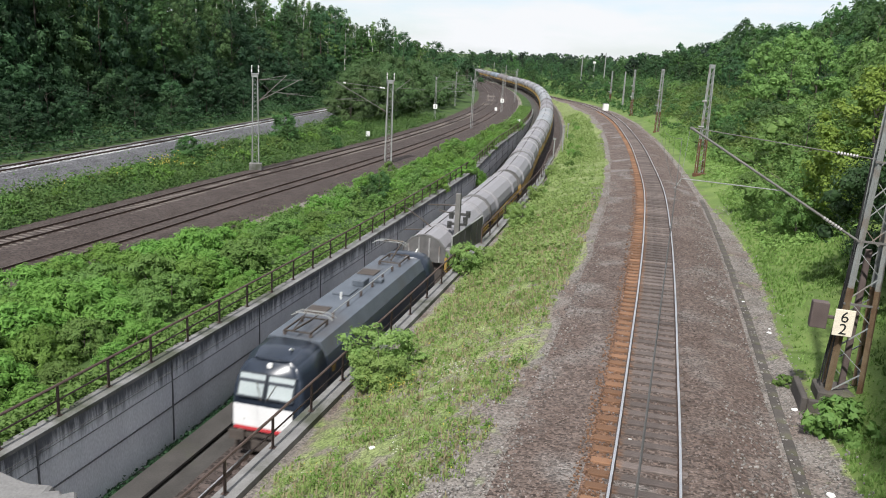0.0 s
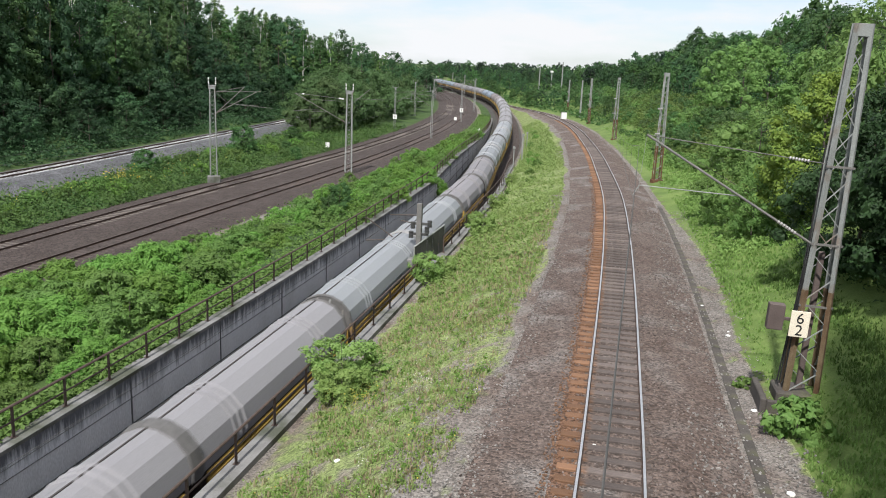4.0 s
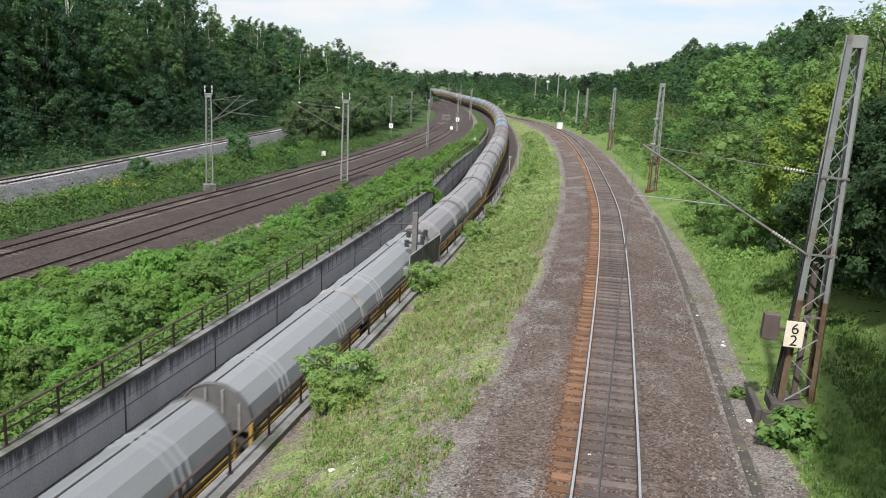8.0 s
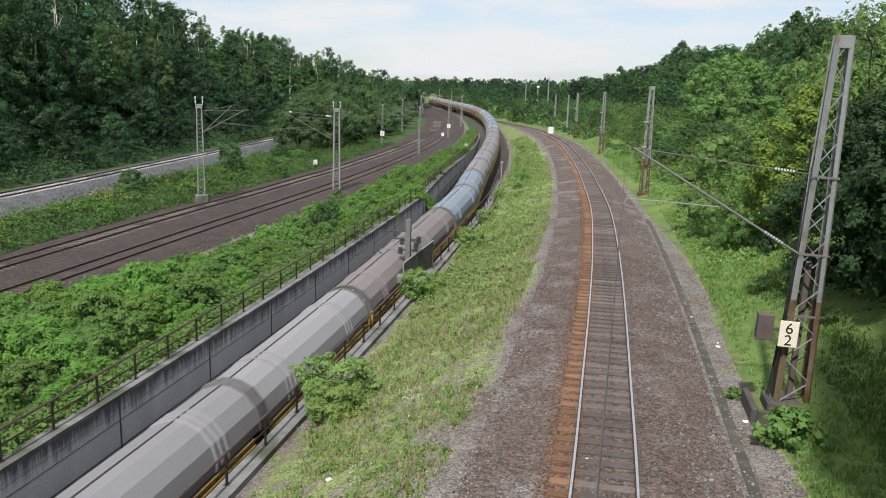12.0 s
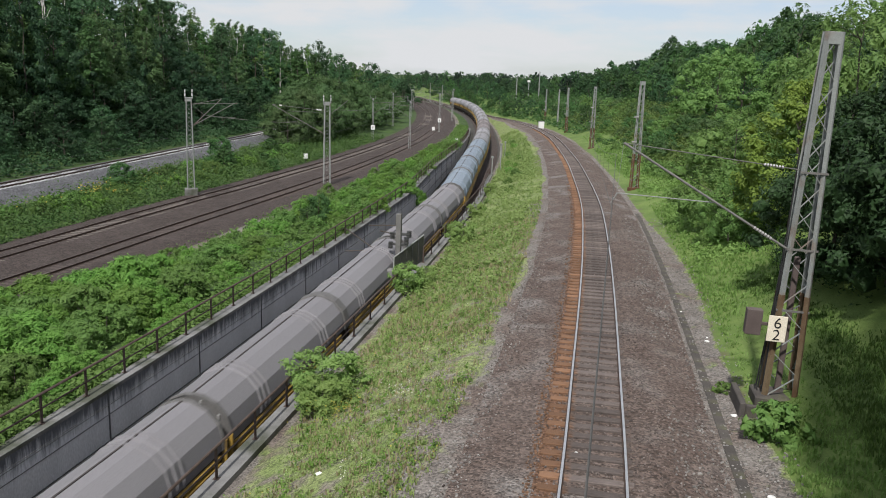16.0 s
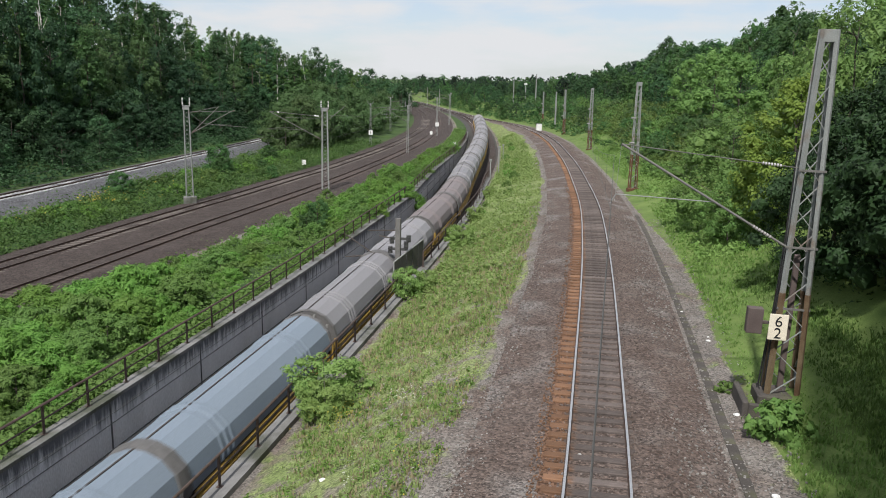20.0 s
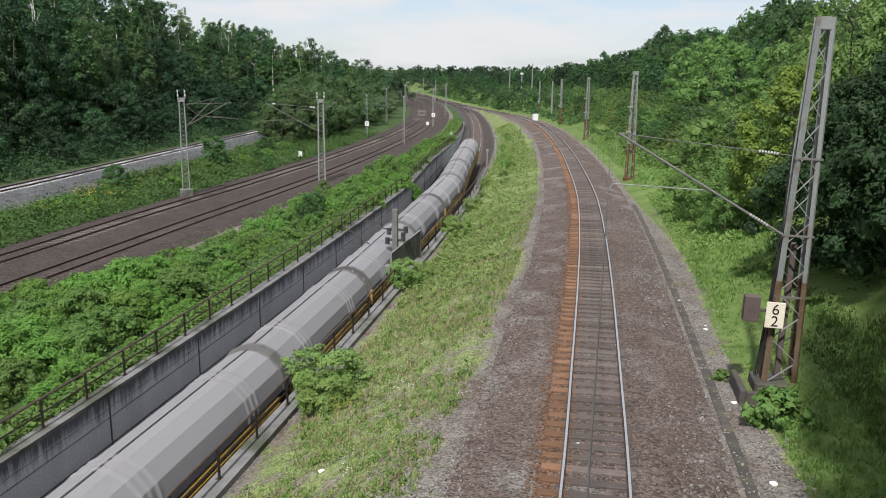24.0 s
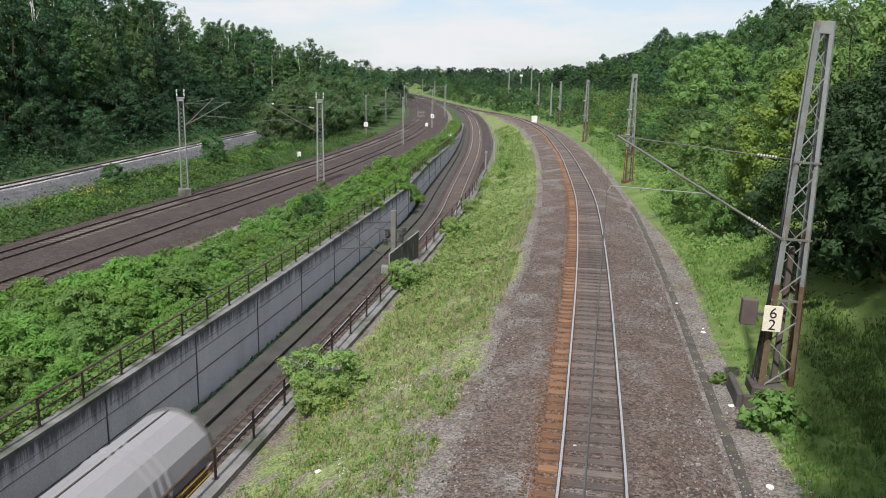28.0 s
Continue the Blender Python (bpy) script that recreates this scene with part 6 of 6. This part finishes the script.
# bare white birch stems before the wood
for x, y, h in ((-58.2, 120, 19.5),):
    k = tagged(new("birch_stem"), "leafless white birch stem in the wood", "tree")
    z = floor_z(x, y)
    k.matrix_basis = pose(x, y, z, 3, 2, 0)
    bm = bmesh.new()
    rod(bm, (0, 0, 0), (0.2, 0.1, h * 0.6), 0.16, 8, 0.11)
    rod(bm, (0.2, 0.1, h * 0.6), (-0.2, 0.2, h), 0.11, 8, 0.03)
    for u, dx in ((0.62, 1.3), (0.7, -1.1), (0.78, 0.9), (0.85, -0.7)):
        rod(bm, (0.1, 0.1, h * u), (dx, 0.3, h * u + 1.8), 0.05, 6, 0.015)
    part("trunk", bm, BIRCHBARK, k)

BANK = [tree("bank_tree", 40 + k, 8.5 + 0.7 * k, 3.6 + 0.25 * k, 0.2, 3600, 0.24, 95, (LEAF_MID, LEAF_LIGHT, LEAF_WOOD, LEAF_LIGHT, LEAF_MID)[k], label=("mid-green", "light green", "dark green", "light green", "mid-green")[k] + " broadleaf tree on the grassy bank", pointed=(0.2, 0.1, 0.4, 0.3, 0.15)[k], fine=0.75) for k in range(5)]
BANK_FAR = [tree("bank_tree", 46 + k, 8.5 + 0.7 * k, 3.8, 0.2, 1300, 0.42, 60, (LEAF_MID, LEAF_WOOD)[k], label=("mid-green", "dark green")[k] + " broadleaf tree on the distant bank", pointed=0.25, fine=0.85, limb_count=5) for k in range(2)]
SHRUB = [tree("bank_shrub", 60 + k, 2.6, 2.4, 0.0, 1500, 0.17, 55, (LEAF_LIGHT, LEAF_WILLOW, LEAF_MID)[k], label=("light green", "grey-green", "mid-green")[k] + " low rounded shrub on the bank", category="shrub", pointed=0.0, limb_count=6, fine=0.8) for k in range(3)]
LIGHTS = SHRUB[:1] + SHRUB
for off, size, gap, kinds, reach in ((8.8, 0.5, 3.8, LIGHTS, 0), (11.8, 0.72, 4.0, LIGHTS, 0), (15, 0.85, 4.4, LIGHTS, 0), (18.8, 1.0, 4.8, SHRUB + BANK[1:2], 0), (24, 0.72, 5.4, BANK, 0.55), (30, 0.95, 5.8, BANK, 0.8), (38, 1.2, 5.6, BANK, 0.97), (45, 1.3, 6.0, BANK, 1.0)):
    y = 54.0 if off < 20 else 46.0
    while y < 330:
        yy = y + rngw.uniform(-1.5, 1.5)
        far = np.interp(yy, [150, 260], [0, 5.0])
        use = kinds if yy < 165 else (BANK_FAR if off > 20 else SHRUB)
        k = size * rngw.uniform(0.72, 1.2) * (np.interp(yy, [100, 230], [1.0, 0.7]) if off < 28 else 1.0)
        plant_below(use, RIGHT.x(yy) + off + far + rngw.uniform(-1.6, 1.6), yy, k, RIGHT_TOPS, reach)
        y += gap * (1 + max(0, y - 120) / 130)
for i in range(16):
    yy = 285 + i * 9
    plant(BANK_FAR, MAIN_FAR.x(yy) - rngw.uniform(7.5, 10), yy, rngw.uniform(1.0, 1.25))
for i in range(46):
    yy = 250 + i * 5
    plant_below(SHRUB if i % 2 else BANK_FAR, RIGHT.x(yy) + rngw.uniform(7, 26), yy, rngw.uniform(0.5, 0.8), RIGHT_TOPS)
    plant(BANK_FAR, MAIN_FAR.x(yy + 20) - rngw.uniform(9, 24), yy + 20, rngw.uniform(0.6, 0.95))
for i in range(90):
    yy = 175 + 225 * (i / 90) + rngw.uniform(-1, 1)
    plant(SHRUB + BANK_FAR[:1], RIGHT.x(yy) + rngw.uniform(6.0, 15), yy, rngw.uniform(0.3, 0.55))
# large trees by the tall mast, and unseen ones before y 13 for shade
NEAR = [tree("bank_tree", 80, 10.5, 3.6, 0.3, 15000, 0.17, 170, LEAF_YELLOW, label="tall yellow-green tree on the bank by the mast", pointed=0.6, fine=0.75),
        tree("bank_tree", 81, 12.5, 4.8, 0.0, 15000, 0.18, 190, LEAF_IVY, label="dense dark green ivy-clad tree on the bank; some added unseen for shade", pointed=0.3, fine=0.75),
        tree("bank_tree", 82, 8.5, 3.8, 0.0, 9000, 0.17, 120, LEAF_LIGHT, label="spreading light green tree on the bank", pointed=0.2, fine=0.78),
        tree("bank_tree", 83, 13.0, 4.2, 1.0, 8000, 0.2, 130, LEAF_LIGHT, label="tall airy light green tree on the bank", pointed=0.5, fine=0.75)]
for k, x, y, sc in ((0, 19.4, 45.5, 0.92), (1, 20.0, 33.0, 1.0), (2, 18.2, 52.0, 0.8), (1, 26.5, 41.0, 1.15), (2, 24.5, 50.5, 1.2), (1, 19.6, 24.6, 0.95), (3, 30.5, 56, 1.12), (2, 26.5, 57, 1.0), (1, 33, 48, 1.3), (1, 24.0, 16.5, 1.1), (1, 17.0, 30.4, 0.72), (1, 18.4, 27.0, 0.75), (1, 16.8, 34.6, 0.6), (1, 20.0, 29.5, 1.0), (1, 17.5, 8.5, 0.95), (1, 14.0, 2.2, 0.95), (1, 20.5, 3.0, 1.1), (1, 21.5, 12.0, 1.0), (2, 16.6, 47.0, 0.5), (2, 30, 68, 0.9), (3, 34, 72, 0.7)):
    plant_below([NEAR[k]], x, y, sc, RIGHT_TOPS)
# unseen trees stretched narrow and tall, added to throw shade on the verge
for x, y, wide, tall in ((8.6, 8.6, 0.4, 5.2), (7.6, 5.5, 0.42, 5.4), (9.9, 11.0, 0.38, 4.6), (10.6, 6.5, 0.45, 5.0), (12.4, 12.2, 0.45, 4.0), (13.2, 9.6, 0.5, 3.6), (15.4, 15.6, 0.55, 2.4), (17.6, 16.2, 0.55, 2.4)):
    plant([NEAR[1]], x, y, wide, tall=tall)
# woods along the skyline
FAR_TOPS = ((-12, -3.2, -0.2, 2.4, 3.2, 4.2, 6.2, 8, 12, 30), (0.004, 0.0, 0.0018, 0.002, 0.006, 0.002, 0.003, 0.007, 0.02, 0.03))
FAR = [tree("distant_tree", 90 + k, 11 + k, 5.0, 0.0, 750, 0.66, 40, (LEAF_WOOD, LEAF_PINE, LEAF_MID)[k], label="distant dark tree on the skyline", pointed=0.3, limb_count=4, fine=0.85) for k in range(3)]
for i in range(220):
    u = i / 220
    x = -150 + 330 * u + rngw.uniform(-6, 6)
    y = 470 + 120 * math.sin(u * 9) ** 2 + rngw.uniform(0, 90)
    if abs(x - RIGHT.x(y)) < 14 or abs(x - MAIN_FAR.x(y)) < 12:
        continue
    plant_below(FAR, x, y, rngw.uniform(0.8, 1.2), FAR_TOPS)
for i in range(80):
    x, y = -260 + 560 * i / 80 + rngw.uniform(-8, 8), 720 + rngw.uniform(0, 120)
    plant_below(FAR, x, y, 1.5, FAR_TOPS, 1.0)
for i in range(150):
    x, y = rngw.uniform(-75, 70), rngw.uniform(395, 500)
    if min(abs(x - k.x(y)) for k in (RIGHT, TROUGH, MAIN_FAR, MAIN_NEAR)) > 9:
        plant_below(BANK_FAR + SHRUB[:1], x, y, rngw.uniform(0.5, 0.85), FAR_TOPS)
for i in range(60):
    y = rngw.uniform(505, 640)
    x = MAIN_FAR.x(y) + rngw.uniform(-45, 40)
    if min(abs(x - k.x(y)) for k in (RIGHT, TROUGH, MAIN_FAR, MAIN_NEAR)) > 9:
        plant_below(BANK_FAR[:1] + FAR, x, y, rngw.uniform(0.75, 1.0), FAR_TOPS)
for i in range(40):
    b, d = radians(rngw.uniform(-9, -2.2)), rngw.uniform(430, 520)
    x, y = d * math.sin(b), d * math.cos(b)
    if min(abs(x - k.x(y)) for k in (RIGHT, TROUGH, MAIN_FAR, MAIN_NEAR)) > 9:
        plant_below(FAR, x, y, 1.2, FAR_TOPS, 0.95)
for i in range(34):
    plant_below(FAR, rngw.uniform(-95, -18) - 6, rngw.uniform(330, 450), rngw.uniform(0.75, 1.1), FAR_TOPS)
for i in range(40):
    yy = 240 + i * 7
    plant_below(FAR, RIGHT.x(yy) + 40 + rngw.uniform(-12, 25), yy, rngw.uniform(0.6, 0.95), RIGHT_TOPS, 0.95)

# ---- scrub and weeds ----
THICKET = [tree("elder_shrub", 110 + k, 2.7, 1.95, 0.0, 5200, 0.12, 120, (LEAF_BUSH, LEAF_BUSH, LEAF_WEED)[k], label="bright green elder shrub behind the wall", category="shrub", pointed=0.0, limb_count=8, fine=0.75, long=2.4, lift=0.5) for k in range(3)]
SPREAD = [tree("elder_shrub", 115 + k, 2.7, 1.95, 0.0, 2000, 0.17, 70, (LEAF_BUSH, LEAF_WEED)[k], label="bright green elder shrub behind the wall", category="shrub", pointed=0.0, limb_count=6, fine=0.8, long=2.0, lift=0.5) for k in range(2)]
rngw = np.random.default_rng(8)
for y in np.arange(17, 60, 2.1):
    w0, w1 = MAIN_NEAR.x(y) + 5.0, TROUGH.x(y) - wall_off(y) - 2.3
    x = w1
    while x > max(w0, w1 - 13):
        deep = 1.0 if y < 44 else np.interp(y, [44, 60], [0.7, 0.4])
        plant(THICKET, x + rngw.uniform(-0.5, 0.5), y + rngw.uniform(-0.7, 0.7), (0.36 + 0.56 * min(1, (w1 - x) / 3.5)) * deep * rngw.uniform(0.8, 1.1))
        x -= 2.5
for y in np.arange(60, 150, 3.6):
    w0, w1 = MAIN_NEAR.x(y) + 5.0, TROUGH.x(y) - wall_off(y) - 1.3
    x = w1
    while x > w0:
        plant(SPREAD, x + rngw.uniform(-0.5, 0.5), y + rngw.uniform(-1, 1), (0.5 if y < 66 else 0.62) * rngw.uniform(0.6, 1.1))
        x -= 3.0
for x, y, k in ((-4.0, 81.5, 0.6), (-3.2, 86.0, 0.62), (-2.7, 90.5, 0.55)):
    plant(THICKET, x, y, k)
TRACKBUSH = [tree("trackside_shrub", 124 + k, 1.8, 1.5, 0.0, 1500, 0.13, 50, (LEAF_TRACK, LEAF_WEED, LEAF_BUSH)[k], label="leafy shrub among the weeds between the tracks", category="shrub", pointed=0.0, limb_count=5, fine=0.85, long=1.8) for k in range(3)]
for y in np.arange(42, 150, 2.6):
    lo, hi = THIRD.x(y) + 5.4, MAIN_FAR.x(y) - 5.4
    for k in range(2):
        if hi > lo:
            plant(TRACKBUSH, rngw.uniform(lo, hi), y + rngw.uniform(-1, 1), rngw.uniform(0.3, 0.85) * min(1.0, 0.4 + (hi - lo) / 9))
for i in range(16):
    y = 72 + 110 * (i / 16) ** 1.1
    a, b = TROUGH.x(y) + curb_off(y) + 1.2, RIGHT.x(y) - 5.2
    if b > a:
        plant(SPREAD, rngw.uniform(a, a + 0.75 * (b - a)), y, rngw.uniform(0.22, 0.42))
GREYBUSH = [tree("grey_shrub", 120, 3.0, 1.7, 0.0, 4500, 0.13, 90, LEAF_MID, label="dull green round shrub between the tracks", category="shrub", pointed=0.0, fine=0.85)]
for x, y, sc in ((-30.9, 110.5, 1.3), (-29.9, 109.0, 0.9), (-35.5, 88.4, 0.95), (-27.9, 129, 0.85), (-23.5, 110, 0.6), (-10.81, 68.6, 0.75), (-11.3, 66.0, 0.6), (-30.5, 112, 0.6), (-26.5, 118, 0.55)):
    plant(GREYBUSH, x, y, sc)
ROUND = [tree("kerb_shrub", 130, 2.6, 1.55, 0.0, 8000, 0.1, 110, LEAF_KERB, label="leafy green shrub growing at the kerb", category="shrub", pointed=0.0, fine=0.8, long=1.7, lift=0.4)]
for x, y, sc in ((-4.35, 28.6, 0.88), (-4.1, 27.1, 0.62), (-2.05, 44.6, 0.72), (-1.0, 45.6, 0.5), (1.35, 57.5, 0.75), (0.7, 61, 0.6), (2.6, 70, 0.5), (4.6, 84, 0.5)):
    plant(ROUND, x, y, sc)
DOCK = [tree("broadleaf_weed", 140, 1.5, 1.05, 0.0, 900, 0.2, 50, LEAF_WEED, label="large-leaved weed at the mast's footing", category="weed", pointed=0.0)]
plant(DOCK, 9.3, 20.9, 0.68)
plant(DOCK, 9.1, 24.6, 0.3)


def herbs(name, places, size, material, label, rng, per=5, lift=0.5, long=1.5):
    """Low leafy plants: a few leaves round each place."""
    n = len(places) * per
    c = np.repeat(places, per, axis=0) + rng.normal(size=(n, 3)) * np.array([1, 1, 0.4]) * size * 0.9
    c[:, 2] += np.abs(rng.normal(size=n)) * lift * np.repeat(rng.uniform(0.4, 1.3, len(places)), per)
    nrm = rng.normal(size=(n, 3)) * 0.6 + np.array([0, 0, 1.0])
    v, q = leaf_quads(c, nrm, np.full(n, size), rng, long)
    return tagged(put(name, mesh_np(name, v, q, material)), label, "plants", kind="stuff")


def blades(name, places, height, material, label, rng, per=4):
    """Tufts of grass: thin bent blades."""
    n = len(places) * per
    base = np.repeat(places, per, axis=0) + rng.normal(size=(n, 3)) * np.array([0.06, 0.06, 0])
    h = height * rng.uniform(0.4, 1.25, n)
    a = rng.uniform(0, 2 * np.pi, n)
    side = np.stack([np.cos(a), np.sin(a), np.zeros(n)], 1) * 0.012 * (1 + base[:, 1:2] / 22)
    lean = np.stack([-np.sin(a), np.cos(a), np.zeros(n)], 1) * (h * rng.uniform(0.1, 0.7, n))[:, None]
    mid = base + lean * 0.4 + np.array([0, 0, 1]) * (h * 0.6)[:, None]
    tip = base + lean + np.array([0, 0, 1]) * h[:, None]
    v = np.stack([base - side, base + side, mid + side * 0.8, mid - side * 0.8, mid - side * 0.8, mid + side * 0.8, tip + side * 0.2, tip - side * 0.2], 1)
    f = np.concatenate([np.arange(n)[:, None] * 8 + np.array([0, 1, 2, 3]), np.arange(n)[:, None] * 8 + np.array([4, 5, 6, 7])])
    return tagged(put(name, mesh_np(name, v.reshape(-1, 3), f, material)), label, "grass", kind="stuff")


LEAF_GRASS = leafy("meadow_blade", (0.21, 0.305, 0.085), (0.37, 0.44, 0.18), 0.45)
LEAF_DRY = leafy("dry_stalk", (0.3, 0.26, 0.15), (0.42, 0.37, 0.22), 0.4)
LEAF_LUSH = leafy("lush_blade", (0.128, 0.22, 0.05), (0.225, 0.32, 0.095), 0.4)
LEAF_BRAMBLE = leafy("bramble_leaf", (0.1, 0.17, 0.04), (0.18, 0.26, 0.075), 0.4)
rngg = np.random.default_rng(77)


def kerb_to_track(n, y0, y1, power=1.6, lo=0.06, hi=0.94):
    y = y0 + (y1 - y0) * rngg.uniform(0, 1, n) ** power
    out = np.empty((n, 3))
    keep = np.zeros(n, bool)
    for i, yy in enumerate(y):
        a, b = TROUGH.x(yy) + curb_off(yy) + 0.55, RIGHT.x(yy) - 3.6
        x = a + (b - a) * rngg.uniform(lo, hi)
        patch = noise.noise(Vector((x * 0.5, yy * 0.5, 11))) + 0.5 * noise.noise(Vector((x * 1.7, yy * 1.7, 4))) + 0.35 * np.interp(yy, [20, 45], [0, 1]) - 0.9 * max(0, (x - a) / (b - a) - 0.82) - 0.8 * max(0, 0.14 - (x - a) / (b - a)) / 0.14
        keep[i] = patch > rngg.uniform(-0.4, 0.38)
        out[i] = x, yy, floor_z(x, yy) - 0.01
    return out[keep]


blades("meadow_grass", kerb_to_track(12000, 13, 120), 0.13, LEAF_GRASS, "patchy yellow-green meadow grass", rngg)
blades("dry_grass", kerb_to_track(5000, 13, 60), 0.18, LEAF_DRY, "thin dry grass stalks", rngg, 3)
herbs("meadow_herbs", kerb_to_track(15000, 13, 130), 0.045, LEAF_HERB, "low leafy herbs among the grass", rngg, 7, 0.12)
herbs("herb_tufts", kerb_to_track(900, 14, 60, 1.2), 0.06, LEAF_BUSH, "small bright green tufts in the meadow", rngg, 26, 0.16)
herbs("meadow_clumps", kerb_to_track(2600, 40, 190, 1.0, 0.04, 0.8), 0.12, LEAF_HERB, "taller leafy clumps in the meadow", rngg, 16, 0.32)


def band(line, n, y0, y1, lo, hi, power=1.5):
    return strewn(n, y0, y1, lo, hi, rngg, line, -0.01, power)


# dull olive blades; part of the trees' shade is put into this colour
LEAF_SHADE = leafy("shade_toned_bank_blade", (0.07, 0.128, 0.028), (0.125, 0.185, 0.05), 0.3)
blades("bank_grass", band(RIGHT, 11000, 13, 38, 6.9, 16), 0.2, LEAF_SHADE, "long dull green grass, darkened for the trees' shade", rngg)
blades("verge_grass", band(RIGHT, 10000, 14, 130, 4.9, 9.5), 0.15, LEAF_LUSH, "lush verge grass below the bank", rngg)
herbs("verge_herbs", band(RIGHT, 3000, 44, 160, 5.6, 13), 0.16, LEAF_LUSH, "leafy verge plants", rngg, 5, 0.2)
herbs("bank_brambles", band(RIGHT, 9000, 46, 210, 9.5, 32, 1.1), 0.26, LEAF_BRAMBLE, "bramble cover on the bank", rngg, 6, 0.8)
herbs("far_bank_plants", band(RIGHT, 4500, 170, 420, 5.2, 34, 1.0), 0.42, LEAF_MID, "rough growth on the distant bank", rngg, 6, 0.7)
herbs("wood_edge_plants", band(THIRD, 7000, 40, 190, -14, -3.4, 1.0), 0.24, LEAF_WOOD, "dark plants along the wood's edge", rngg, 6, 0.7)
herbs("trackside_weeds", strewn(9000, 40, 170, lambda y: 4.2, lambda y: max(4.6, MAIN_FAR.x(y) - THIRD.x(y) - 3.2), rngg, THIRD, 0, 1.0), 0.17, LEAF_TRACK, "tangled weeds between the tracks", rngg, 6, 0.6)
herbs("wallside_weeds", strewn(6500, 40, 215, lambda y: 4.6, lambda y: max(4.8, TROUGH.x(y) - wall_off(y) - 0.8 - MAIN_NEAR.x(y)), rngg, MAIN_NEAR, 0, 1.1), 0.15, LEAF_WEED, "weeds on the berm behind the wall", rngg, 6, 0.35)
herbs("wall_ivy", strewn(3000, 16, 70, lambda y: -wall_off(y) - 2.0, lambda y: -wall_off(y) - 0.62, rngg, TROUGH, 0.05, 1.3), 0.13, LEAF_WEED, "leaves along the back of the coping", rngg, 6, 0.25)
herbs("cutting_moss", np.array([(TROUGH.beside(s, -wall_off(TROUGH.at(s)[1]) + rngg.uniform(0.08, 0.55), -0.3)) for s in TROUGH.s_at(20) + rngg.uniform(0, 1, 1500) ** 1.4 * 70]), 0.09, LEAF_DARK, "dark moss and weeds in the wall gutter", rngg, 5, 0.06)
PETAL_W = mat("white_petal", (0.6, 0.6, 0.53), (0.46, 0.47, 0.4), 3.0, 0.7, bump=0.0)
PETAL_Y = mat("yellow_petal", (0.42, 0.36, 0.06), (0.34, 0.28, 0.05), 3.0, 0.7, bump=0.0)
herbs("white_flowers", kerb_to_track(420, 14, 70, 1.3), 0.025, PETAL_W, "scattered white meadow flowers", rngg, 4, 0.22, 1.0)
herbs("white_yarrow", np.array([(-1.81 + rngg.normal() * 0.35, 19.9 + rngg.normal() * 0.4, 0) for k in range(45)] + [(-1.3 + rngg.normal() * 0.4, 25.3 + rngg.normal() * 0.5, 0) for k in range(45)]) + np.array([0, 0, floor_z(-1.6, 22) + 0.1]), 0.03, PETAL_W, "patches of white yarrow", rngg, 4, 0.15, 1.0)
herbs("yellow_flowers", np.vstack([kerb_to_track(260, 14, 60, 1.3), np.array([(-3.2 + rngg.normal() * 0.7, 26.0 + rngg.normal() * 0.6, floor_z(-3.3, 26.2) + 0.12) for k in range(70)])]), 0.045, PETAL_Y, "yellow ragwort flowers", rngg, 4, 0.25, 1.0)
herbs("goldenrod", np.vstack([strewn(30, 60, 100, lambda y: 6, lambda y: max(6.5, MAIN_FAR.x(y) - THIRD.x(y) - 6), rngg, THIRD, 0.5, 1.0), np.array([(-32.6 + rngg.normal() * 0.7, 76.0 + rngg.normal() * 0.8, -2.9) for k in range(26)])]), 0.12, PETAL_Y, "yellow goldenrod among the weeds", rngg, 5, 0.5, 1.2)

motions()
